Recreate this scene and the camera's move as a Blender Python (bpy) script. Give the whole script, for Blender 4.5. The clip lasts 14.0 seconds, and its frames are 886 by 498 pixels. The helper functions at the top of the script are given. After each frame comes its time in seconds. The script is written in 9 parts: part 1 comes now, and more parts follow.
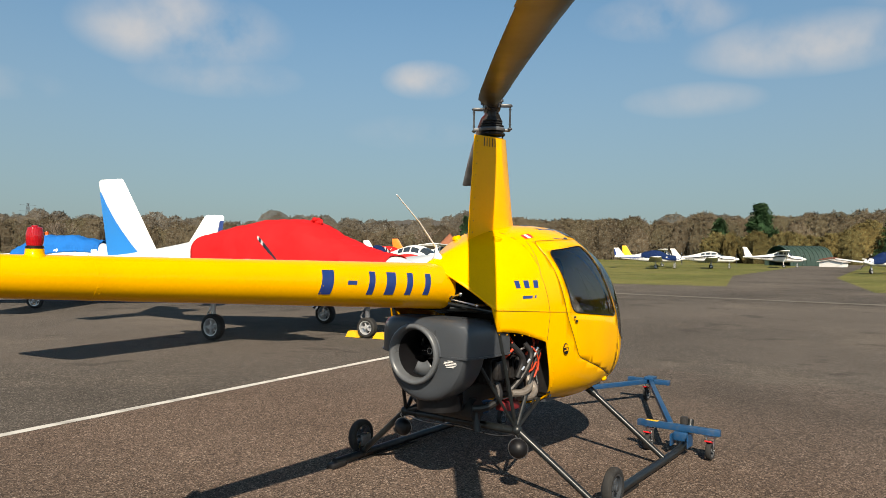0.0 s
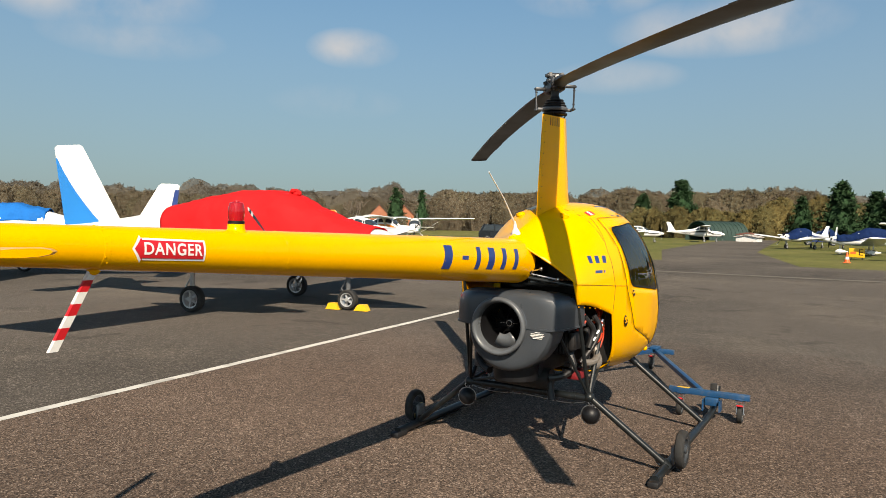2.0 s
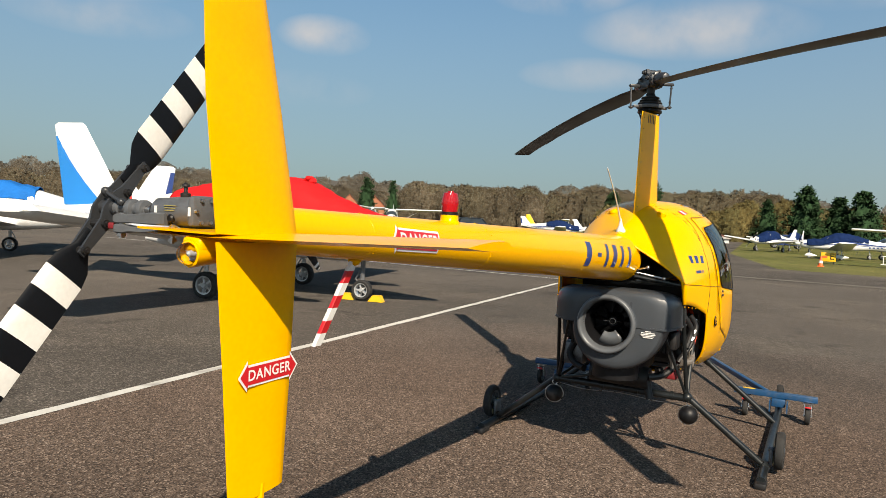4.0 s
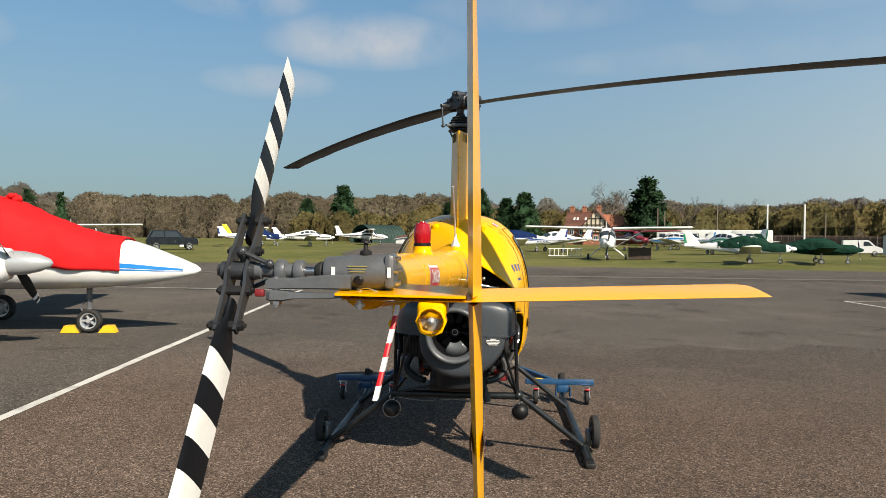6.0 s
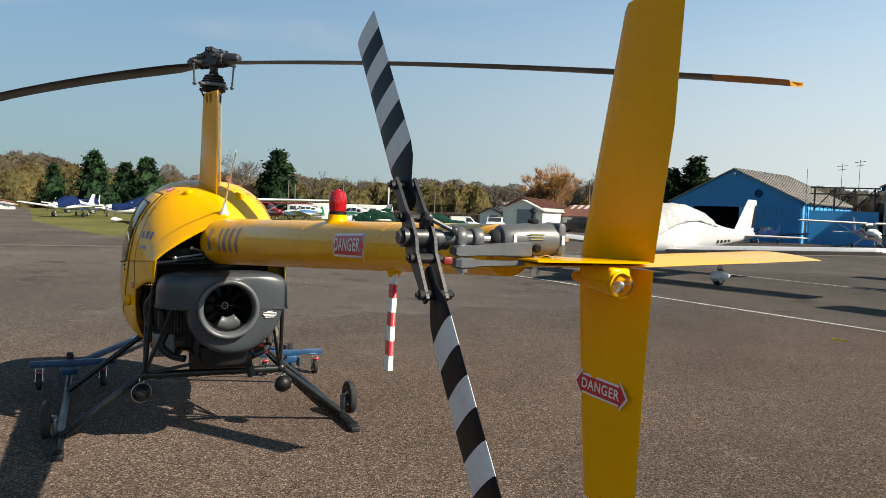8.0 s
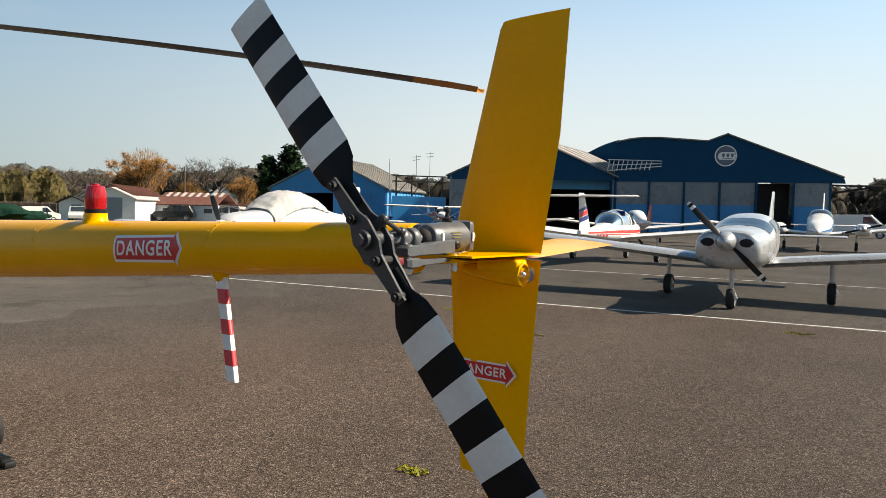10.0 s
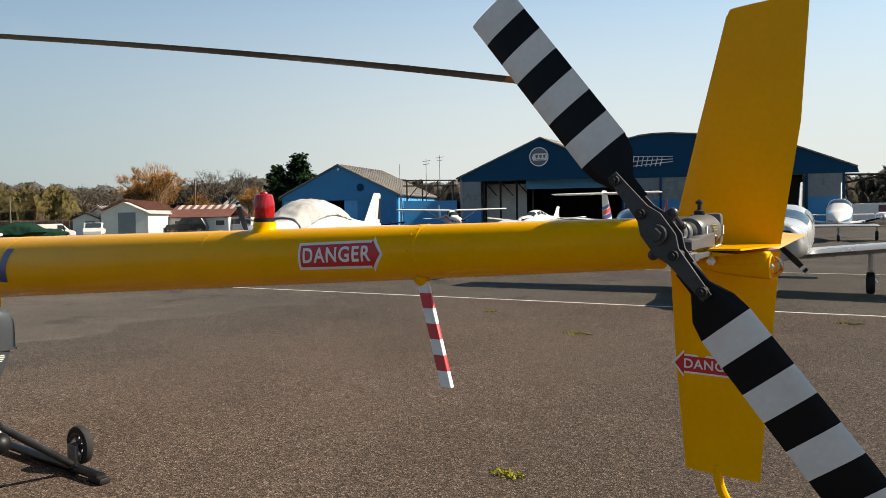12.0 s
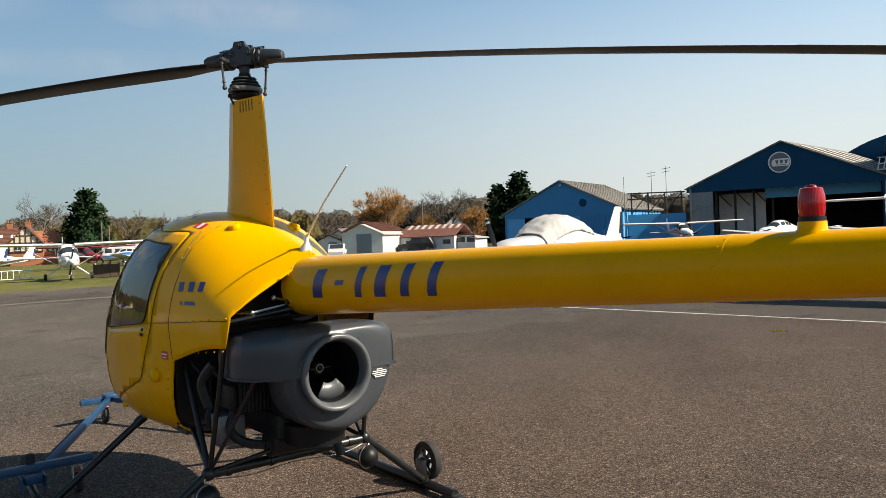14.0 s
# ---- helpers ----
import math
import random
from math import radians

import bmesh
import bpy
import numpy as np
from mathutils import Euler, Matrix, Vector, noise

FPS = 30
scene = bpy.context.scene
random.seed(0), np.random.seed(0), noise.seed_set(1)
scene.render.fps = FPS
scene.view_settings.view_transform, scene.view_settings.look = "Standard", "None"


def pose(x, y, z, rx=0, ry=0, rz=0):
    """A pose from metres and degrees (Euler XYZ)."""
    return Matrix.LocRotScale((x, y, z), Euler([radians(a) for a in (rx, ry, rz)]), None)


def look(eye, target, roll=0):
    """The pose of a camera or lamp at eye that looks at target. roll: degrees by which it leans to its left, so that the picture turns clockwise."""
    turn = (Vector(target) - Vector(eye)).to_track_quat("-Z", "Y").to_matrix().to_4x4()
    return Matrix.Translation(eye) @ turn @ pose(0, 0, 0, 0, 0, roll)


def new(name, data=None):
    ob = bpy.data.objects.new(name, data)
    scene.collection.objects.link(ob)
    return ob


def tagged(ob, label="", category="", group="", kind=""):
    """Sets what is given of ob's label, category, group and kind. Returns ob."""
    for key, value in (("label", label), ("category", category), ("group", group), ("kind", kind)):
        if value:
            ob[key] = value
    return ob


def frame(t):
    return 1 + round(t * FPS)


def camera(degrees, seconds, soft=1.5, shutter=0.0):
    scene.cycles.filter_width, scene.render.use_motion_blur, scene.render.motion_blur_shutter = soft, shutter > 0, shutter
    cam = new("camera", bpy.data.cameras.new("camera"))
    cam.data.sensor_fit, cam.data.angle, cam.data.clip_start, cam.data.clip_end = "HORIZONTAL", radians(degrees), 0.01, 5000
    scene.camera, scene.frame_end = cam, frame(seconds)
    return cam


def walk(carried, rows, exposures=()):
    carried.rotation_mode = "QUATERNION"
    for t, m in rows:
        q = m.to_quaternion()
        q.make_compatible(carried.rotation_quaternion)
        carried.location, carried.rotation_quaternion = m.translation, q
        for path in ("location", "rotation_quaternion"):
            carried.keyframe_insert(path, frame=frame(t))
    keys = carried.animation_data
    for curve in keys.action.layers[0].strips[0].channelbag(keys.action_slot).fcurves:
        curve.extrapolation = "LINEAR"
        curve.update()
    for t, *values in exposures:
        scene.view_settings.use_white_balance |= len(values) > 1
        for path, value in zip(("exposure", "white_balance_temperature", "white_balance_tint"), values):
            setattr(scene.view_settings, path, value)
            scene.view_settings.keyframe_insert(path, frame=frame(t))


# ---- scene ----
cam = camera(62.4, 14.0, soft=0.8)
METRES, EYE, TILT, LEAN, TURN = 5.882, 1.5, 0.0, 0.0, 0.0
PATH = [
    (0, (-4.476, -2.83, 1.599), (-2.855, -1.659, 1.607), 0.6),
    (0.5, (-4.657, -2.687, 1.61), (-3.038, -1.514, 1.612), 0.9),
    (1, (-4.791, -2.455, 1.598), (-3.195, -1.249, 1.571), -0.3),
    (1.5, (-4.932, -2.256, 1.6), (-3.292, -1.112, 1.578), 0.9),
    (2, (-5.15, -2.052, 1.608), (-3.419, -1.052, 1.542), 1.2),
    (2.5, (-5.254, -1.863, 1.587), (-3.55, -0.818, 1.516), 2.1),
    (2.7, (-5.265, -1.772, 1.574), (-3.586, -0.69, 1.463), 1.4),
    (4.8, (-5.628, -0.809, 1.614), (-3.756, -0.107, 1.587), 0.4),
    (5, (-5.611, -0.701, 1.631), (-3.716, -0.062, 1.621), -1.0),
    (5.5, (-5.641, -0.492, 1.622), (-3.68, -0.103, 1.576), 1.3),
    (6, (-5.749, -0.239, 1.639), (-3.754, -0.112, 1.598), 0.5),
    (6.5, (-5.774, -0.038, 1.628), (-3.776, -0.096, 1.564), 1.0),
    (7, (-5.688, 0.222, 1.619), (-3.693, 0.097, 1.548), -1.3),
    (7.5, (-5.618, 0.485, 1.595), (-3.686, -0.023, 1.511), 2.2),
    (8, (-5.605, 0.745, 1.611), (-3.798, -0.106, 1.515), 2.1),
    (8.5, (-5.48, 0.871, 1.588), (-3.838, -0.266, 1.483), 1.0),
    (9, (-5.325, 0.981, 1.601), (-3.873, -0.392, 1.547), 0.5),
    (9.2, (-5.292, 1.029, 1.606), (-3.929, -0.433, 1.549), 1.2),
    (11.3, (-5.087, 1.467, 1.624), (-4.109, -0.273, 1.503), -0.5),
    (11.5, (-5.033, 1.477, 1.611), (-3.989, -0.225, 1.49), 0.0),
    (12, (-4.807, 1.476, 1.605), (-3.675, -0.17, 1.514), -0.9),
    (12.5, (-4.581, 1.539, 1.595), (-3.411, -0.081, 1.515), 1.1),
    (13, (-4.4, 1.719, 1.609), (-3.289, 0.058, 1.53), 0.2),
    (13.5, (-4.223, 1.821, 1.603), (-2.808, 0.409, 1.522), -1.2),
    (14, (-3.972, 1.798, 1.589), (-2.413, 0.545, 1.56), -2.3),
]
EXPOSURE = [(0.0, 0.36, 6850, 12.5), (2.7, 0.38, 6900, 12.5), (5.0, 0.34, 6750, 12.5), (5.5, 0.34, 6600, 11.5), (6.0, 0.36, 6550, 10.8), (6.5, 0.52, 6500, 10.0), (8.0, 0.48, 6600, 11.5), (8.5, 0.58, 6620, 11.8), (9.2, 0.60, 6750, 12.0),
            (11.5, 0.46, 6950, 13.0), (12.5, 0.47, 6950, 13.0), (14.0, 0.48, 6800, 12.0)]
walk(cam, [(t, look(eye, target, roll)) for t, eye, target, roll in PATH], EXPOSURE)

# ---- world, sun ----
SUN = Vector((-0.99, -0.785, 1.0)).normalized()
world = bpy.data.worlds.new("sky")
scene.world = world
world.use_nodes = True
wt = world.node_tree
wt.nodes.clear()


def wnode(kind, **kw):
    n = wt.nodes.new(kind)
    for k, v in kw.items():
        if k == "operation":
            n.operation = v
        elif k == "blend":
            n.data_type, n.blend_type = "RGBA", v
    return n


sky = wt.nodes.new("ShaderNodeTexSky")
sky.sky_type, sky.sun_disc = "NISHITA", False
sky.sun_elevation, sky.sun_rotation = math.asin(SUN.z), math.atan2(SUN.x, SUN.y)
sky.altitude, sky.air_density, sky.dust_density, sky.ozone_density = 50, 1.0, 1.2, 2.0
coord = wt.nodes.new("ShaderNodeTexCoord")
# fair-weather cumulus: soft noise gathered round a few cloud centres
clouds = None
warp = wt.nodes.new("ShaderNodeTexNoise")
warp.inputs["Scale"].default_value, warp.inputs["Detail"].default_value = 9.0, 6.0
wt.links.new(coord.outputs["Generated"], warp.inputs["Vector"])
CLOUDS = [  # azimuth, elevation, half width, half height in degrees, density
    (37.3, 13.2, 3.4, 1.5, 0.95), (55.5, 15.8, 7.5, 3.0, 1.0), (53.0, 12.8, 6.0, 1.6, 0.55), (9.5, 14.6, 8.0, 2.2, 0.85),
    (19.0, 17.3, 5.5, 1.8, 0.75), (17.0, 11.3, 5.0, 1.3, 0.45), (38.5, 9.2, 5.0, 1.4, 0.25), (68.0, 11.0, 5.0, 1.2, 0.35),
    (-3.0, 17.0, 9.0, 1.8, 0.35), (-24.0, 17.0, 9.0, 1.7, 0.4), (-16.0, 13.0, 12.0, 1.2, 0.25), (80.0, 19.0, 9.0, 3.0, 0.7),
    (120.0, 24.0, 14.0, 4.0, 0.8), (170.0, 30.0, 16.0, 5.0, 0.7), (-150.0, 22.0, 12.0, 4.0, 0.6), (-100.0, 30.0, 14.0, 4.0, 0.4),
]
for az, el, hw, hh, dense in CLOUDS:
    a, e = radians(az), radians(el)
    d = Vector((math.cos(e) * math.cos(a), math.cos(e) * math.sin(a), math.sin(e)))
    side = Vector((-math.sin(a), math.cos(a), 0))
    up = d.cross(side) * -1
    if up.z < 0:
        up = -up
    acc = None
    for axis, size in ((side, radians(hw)), (up, radians(hh)), (d, 0.0)):
        dot = wnode("ShaderNodeVectorMath", operation="DOT_PRODUCT")
        wt.links.new(coord.outputs["Generated"], dot.inputs[0])
        dot.inputs[1].default_value = axis / size if size else axis
        if size:
            sq = wnode("ShaderNodeMath", operation="MULTIPLY")
            wt.links.new(dot.outputs["Value"], sq.inputs[0])
            wt.links.new(dot.outputs["Value"], sq.inputs[1])
            if acc is None:
                acc = sq
            else:
                add = wnode("ShaderNodeMath", operation="ADD")
                wt.links.new(acc.outputs[0], add.inputs[0])
                wt.links.new(sq.outputs[0], add.inputs[1])
                acc = add
        else:
            front = wnode("ShaderNodeMath", operation="GREATER_THAN")
            wt.links.new(dot.outputs["Value"], front.inputs[0])
            front.inputs[1].default_value = 0.3
    fall = wnode("ShaderNodeMath", operation="MULTIPLY_ADD")
    wt.links.new(acc.outputs[0], fall.inputs[0])
    fall.inputs[1].default_value, fall.inputs[2].default_value = -0.95, 1.05
    fall.use_clamp = True
    gate = wnode("ShaderNodeMath", operation="MULTIPLY")
    wt.links.new(fall.outputs[0], gate.inputs[0])
    wt.links.new(front.outputs[0], gate.inputs[1])
    amount = wnode("ShaderNodeMath", operation="MULTIPLY")
    wt.links.new(gate.outputs[0], amount.inputs[0])
    amount.inputs[1].default_value = dense
    if clouds is None:
        clouds = amount
    else:
        top = wnode("ShaderNodeMath", operation="MAXIMUM")
        wt.links.new(clouds.outputs[0], top.inputs[0])
        wt.links.new(amount.outputs[0], top.inputs[1])
        clouds = top
puff = wnode("ShaderNodeMath", operation="MULTIPLY_ADD")
wt.links.new(warp.outputs["Fac"], puff.inputs[0])
puff.inputs[1].default_value, puff.inputs[2].default_value = 3.2, -1.12
puff.use_clamp = True
cover = wnode("ShaderNodeMath", operation="MULTIPLY")
wt.links.new(clouds.outputs[0], cover.inputs[0])
wt.links.new(puff.outputs[0], cover.inputs[1])
tint = wt.nodes.new("ShaderNodeMix")
tint.data_type, tint.blend_type = "RGBA", "MULTIPLY"
tint.inputs["Factor"].default_value = 1.0
tint.inputs["B"].default_value = (0.96, 1.48, 1.58, 1)
wt.links.new(sky.outputs[0], tint.inputs["A"])
zen = wt.nodes.new("ShaderNodeSeparateXYZ")
wt.links.new(coord.outputs["Generated"], zen.inputs[0])
deep = wnode("ShaderNodeMapRange")
deep.inputs["From Min"].default_value, deep.inputs["From Max"].default_value = 0.34, 0.9
deep.inputs["To Min"].default_value, deep.inputs["To Max"].default_value = 1.0, 0.24
wt.links.new(zen.outputs["Z"], deep.inputs["Value"])
dome = wt.nodes.new("ShaderNodeMix")
dome.data_type, dome.blend_type = "RGBA", "MULTIPLY"
dome.inputs["Factor"].default_value = 1.0
wt.links.new(tint.outputs["Result"], dome.inputs["A"])
wt.links.new(deep.outputs[0], dome.inputs["B"])
# haze: paler towards the horizon, and brighter on the sun's side
sep = wt.nodes.new("ShaderNodeSeparateXYZ")
wt.links.new(coord.outputs["Generated"], sep.inputs[0])
low = wnode("ShaderNodeMapRange")
low.interpolation_type = "SMOOTHERSTEP"
low.inputs["From Min"].default_value, low.inputs["From Max"].default_value = 0.55, -0.06
wt.links.new(sep.outputs["Z"], low.inputs["Value"])
sunside = wnode("ShaderNodeVectorMath", operation="DOT_PRODUCT")
wt.links.new(coord.outputs["Generated"], sunside.inputs[0])
sunside.inputs[1].default_value = Vector((SUN.x, SUN.y, 0)).normalized()
glow = wnode("ShaderNodeMapRange")
glow.interpolation_type = "SMOOTHSTEP"
glow.inputs["From Min"].default_value, glow.inputs["From Max"].default_value = -0.95, 0.3
wt.links.new(sunside.outputs["Value"], glow.inputs["Value"])
hazecol = wt.nodes.new("ShaderNodeMix")
hazecol.data_type = "RGBA"
wt.links.new(glow.outputs[0], hazecol.inputs["Factor"])
hazecol.inputs["A"].default_value, hazecol.inputs["B"].default_value = (3.22, 3.82, 4.28, 1), (8.6, 9.2, 9.2, 1)
hazefac = wnode("ShaderNodeMath", operation="MULTIPLY_ADD")
wt.links.new(glow.outputs[0], hazefac.inputs[0])
hazefac.inputs[1].default_value, hazefac.inputs[2].default_value = 0.22, 0.76
hazemul = wnode("ShaderNodeMath", operation="MULTIPLY")
wt.links.new(low.outputs[0], hazemul.inputs[0])
wt.links.new(hazefac.outputs[0], hazemul.inputs[1])
hazed = wt.nodes.new("ShaderNodeMix")
hazed.data_type = "RGBA"
wt.links.new(hazemul.outputs[0], hazed.inputs["Factor"])
lift = wnode("ShaderNodeMapRange")
lift.inputs["To Min"].default_value, lift.inputs["To Max"].default_value = 1.0, 1.4
wt.links.new(glow.outputs[0], lift.inputs["Value"])
lifted = wt.nodes.new("ShaderNodeMix")
lifted.data_type, lifted.blend_type = "RGBA", "MULTIPLY"
lifted.inputs["Factor"].default_value = 1.0
wt.links.new(dome.outputs["Result"], lifted.inputs["A"])
wt.links.new(lift.outputs[0], lifted.inputs["B"])
wt.links.new(lifted.outputs["Result"], hazed.inputs["A"])
wt.links.new(hazecol.outputs["Result"], hazed.inputs["B"])
mixc = wt.nodes.new("ShaderNodeMix")
mixc.data_type = "RGBA"
wt.links.new(cover.outputs[0], mixc.inputs["Factor"])
wt.links.new(hazed.outputs["Result"], mixc.inputs["A"])
mixc.inputs["B"].default_value = (7.9, 7.8, 7.7, 1)
back = wt.nodes.new("ShaderNodeBackground")
back.inputs["Strength"].default_value = 0.064
wt.links.new(mixc.outputs["Result"], back.inputs["Color"])
wout = wt.nodes.new("ShaderNodeOutputWorld")
wt.links.new(back.outputs[0], wout.inputs["Surface"])

sun = new("sun", bpy.data.lights.new("sun", "SUN"))
sun.data.energy, sun.data.angle, sun.data.color = 6.4, radians(0.53), (1.0, 0.895, 0.735)
sun.matrix_world = look(SUN * 50, (0, 0, 0))


# ---- helpers of the scene ----
def thing(name, label, category, group="", at=(0, 0, 0), turn=0.0, kind=""):
    ob = new(name)
    ob.empty_display_size = 0.2
    ob.matrix_basis = pose(*at, 0, 0, turn)
    return tagged(ob, label, category, group, kind)


def part(name, bm, mats, parent=None, label="", sharp=35, at=None):
    me = bpy.data.meshes.new(name)
    bm.normal_update()
    bm.to_mesh(me)
    bm.free()
    for m in mats if isinstance(mats, (list, tuple)) else [mats]:
        me.materials.append(m)
    for p in me.polygons:
        p.use_smooth = sharp > 0
    if 0 < sharp < 180:
        me.set_sharp_from_angle(angle=radians(sharp))
    ob = new(name, me)
    if parent is not None:
        ob.parent = parent
    if at is not None:
        ob.matrix_basis = at
    return tagged(ob, label, kind="stuff" if name == "rivets" else "")


def single(name, bm, mats, label, category, group="", kind="", sharp=35, at=None):
    return tagged(part(name, bm, mats, None, label, sharp, at), label, category, group, kind)


def reuse(ob, parent=None, at=None):
    """Another object on the same mesh."""
    o = ob.copy()
    scene.collection.objects.link(o)
    o.parent = parent if parent is not None else ob.parent
    if at is not None:
        o.matrix_basis = at
    return o


def B():
    return bmesh.new()


def setmat(faces, i):
    for f in faces:
        f.material_index = i


def box(bm, c, s, m=None, bev=0.0, mi=0, seg=2):
    r = bmesh.ops.create_cube(bm, size=1.0)
    vs = r["verts"]
    for v in vs:
        v.co = Vector((v.co.x * s[0], v.co.y * s[1], v.co.z * s[2]))
    if bev > 0:
        es = list({e for v in vs for e in v.link_edges})
        out = bmesh.ops.bevel(bm, geom=es, offset=bev, segments=seg, affect="EDGES", profile=0.5)
        vs = list({v for f in out["faces"] for v in f.verts} | {v for v in vs if v.is_valid})
    mm = Matrix.Translation(c) @ (m or Matrix())
    fs = set()
    for v in vs:
        v.co = mm @ v.co
        fs.update(v.link_faces)
    setmat(fs, mi)
    return vs


def ring(c, ax, r, seg, up=None, ph=0.0):
    ax = Vector(ax).normalized()
    u = ax.orthogonal().normalized() if up is None else (Vector(up) - ax * Vector(up).dot(ax)).normalized()
    w = ax.cross(u)
    return [Vector(c) + (u * math.cos(a) + w * math.sin(a)) * r for a in (ph + 2 * math.pi * i / seg for i in range(seg))]


def loft(bm, rings, cap=True, closed=True, mi=0, mats=None):
    """Skins rings of equally many points; mats: a slot for each gap."""
    vr = [[bm.verts.new(p) for p in r] for r in rings]
    n = len(vr[0])
    for k in range(len(vr) - 1):
        a, b = vr[k], vr[k + 1]
        for i in range(n if closed else n - 1):
            j = (i + 1) % n
            f = bm.faces.new((a[i], a[j], b[j], b[i]))
            f.material_index = mats[k] if mats else mi
    if cap and closed:
        for r, back_, k in ((vr[0], True, 0), (vr[-1], False, -1)):
            f = bm.faces.new(r[::-1] if back_ else r)
            f.material_index = mats[k] if mats else mi
    return vr


def cyl(bm, a, b, r, r2=None, seg=14, mi=0, cap=True):
    a, b = Vector(a), Vector(b)
    return loft(bm, [ring(a, b - a, r, seg), ring(b, b - a, r if r2 is None else r2, seg)], cap, mi=mi)


def tube(bm, pts, r, seg=10, mi=0, cap=True):
    pts = [Vector(p) for p in pts]
    rs = r if isinstance(r, (list, tuple)) else [r] * len(pts)
    rings, u = [], None
    for i, p in enumerate(pts):
        d = (pts[min(i + 1, len(pts) - 1)] - pts[max(i - 1, 0)]).normalized()
        u = d.orthogonal().normalized() if u is None else (u - d * u.dot(d)).normalized()
        rings.append(ring(p, d, rs[i], seg, u))
    return loft(bm, rings, cap, mi=mi)


def smooth_path(pts, n=6):
    """A Catmull-Rom line through the points."""
    P = [Vector(p) for p in pts]
    P = [P[0] * 2 - P[1], *P, P[-1] * 2 - P[-2]]
    out = []
    for i in range(1, len(P) - 2):
        for k in range(n):
            t = k / n
            a, b, c, d = P[i - 1], P[i], P[i + 1], P[i + 2]
            out.append(0.5 * ((2 * b) + (c - a) * t + (2 * a - 5 * b + 4 * c - d) * t * t + (3 * b - a - 3 * c + d) * t**3))
    out.append(P[-2])
    return out


def lathe(bm, prof, m=None, seg=20, mi=0, mats=None, cap=True):
    """prof: (radius, height) along local z."""
    m = m or Matrix()
    rings = [[m @ Vector((max(r, 1e-4) * math.cos(2 * math.pi * i / seg), max(r, 1e-4) * math.sin(2 * math.pi * i / seg), h)) for i in range(seg)] for r, h in prof]
    return loft(bm, rings, cap, mi=mi, mats=mats)


def along(a, b):
    """A pose at a whose z axis points to b."""
    a, b = Vector(a), Vector(b)
    return Matrix.Translation(a) @ (b - a).to_track_quat("Z", "Y").to_matrix().to_4x4()


def ball(bm, c, r, seg=16, rings=10, mi=0, m=None):
    rr = r if isinstance(r, (tuple, list)) else (r, r, r)
    q = bmesh.ops.create_uvsphere(bm, u_segments=seg, v_segments=rings, radius=1.0)
    fs = set()
    for v in q["verts"]:
        p = Vector((v.co.x * rr[0], v.co.y * rr[1], v.co.z * rr[2]))
        v.co = Vector(c) + ((m @ p) if m else p)
        fs.update(v.link_faces)
    setmat(fs, mi)


def torus(bm, c, ax, R, r, seg=28, sub=10, mi=0):
    ax = Vector(ax).normalized()
    u = ax.orthogonal().normalized()
    w = ax.cross(u)
    rings = []
    for i in range(seg):
        a = 2 * math.pi * i / seg
        d = u * math.cos(a) + w * math.sin(a)
        rings.append([Vector(c) + d * (R + r * math.cos(b)) + ax * (r * math.sin(b)) for b in (2 * math.pi * k / sub for k in range(sub))])
    rings.append(rings[0])
    vr = loft(bm, rings, cap=False, mi=mi)
    bmesh.ops.remove_doubles(bm, verts=[v for r_ in (vr[0], vr[-1]) for v in r_], dist=1e-6)


def prism(bm, pts, t, m=None, mi=0):
    """A plate: the outline pts in local xy, thickness t along z, centred."""
    m = m or Matrix()
    return loft(bm, [[m @ Vector((x, y, -t / 2)) for x, y in pts], [m @ Vector((x, y, t / 2)) for x, y in pts]], mi=mi)


def airfoil(chord, thick, n=9):
    """Closed section: x from 0 at the leading edge to chord, with its thickness."""
    xs = [0.5 - 0.5 * math.cos(math.pi * i / n) for i in range(n + 1)]
    yt = lambda x: thick * chord * 5 * (0.2969 * math.sqrt(x) - 0.126 * x - 0.3516 * x * x + 0.2843 * x**3 - 0.1015 * x**4)  # noqa: E731
    up = [(x * chord, yt(x)) for x in xs]
    dn = [(x * chord, -yt(x)) for x in xs[1:-1]][::-1]
    return up + dn


def lettering(body, size, thick=0.0006, shear=0.0, bold=0.0, wide=1.0):
    """Text as a bmesh in local xy, centred."""
    cu = bpy.data.curves.new("text", "FONT")
    cu.body, cu.size, cu.extrude, cu.align_x, cu.align_y, cu.shear, cu.offset, cu.space_character = body, size, thick, "CENTER", "CENTER", shear, bold, wide
    ob = bpy.data.objects.new("text", cu)
    scene.collection.objects.link(ob)
    bpy.context.view_layer.update()
    me = bpy.data.meshes.new_from_object(ob.evaluated_get(bpy.context.evaluated_depsgraph_get()))
    bm = B()
    bm.from_mesh(me)
    bpy.data.objects.remove(ob)
    bpy.data.meshes.remove(me)
    return bm


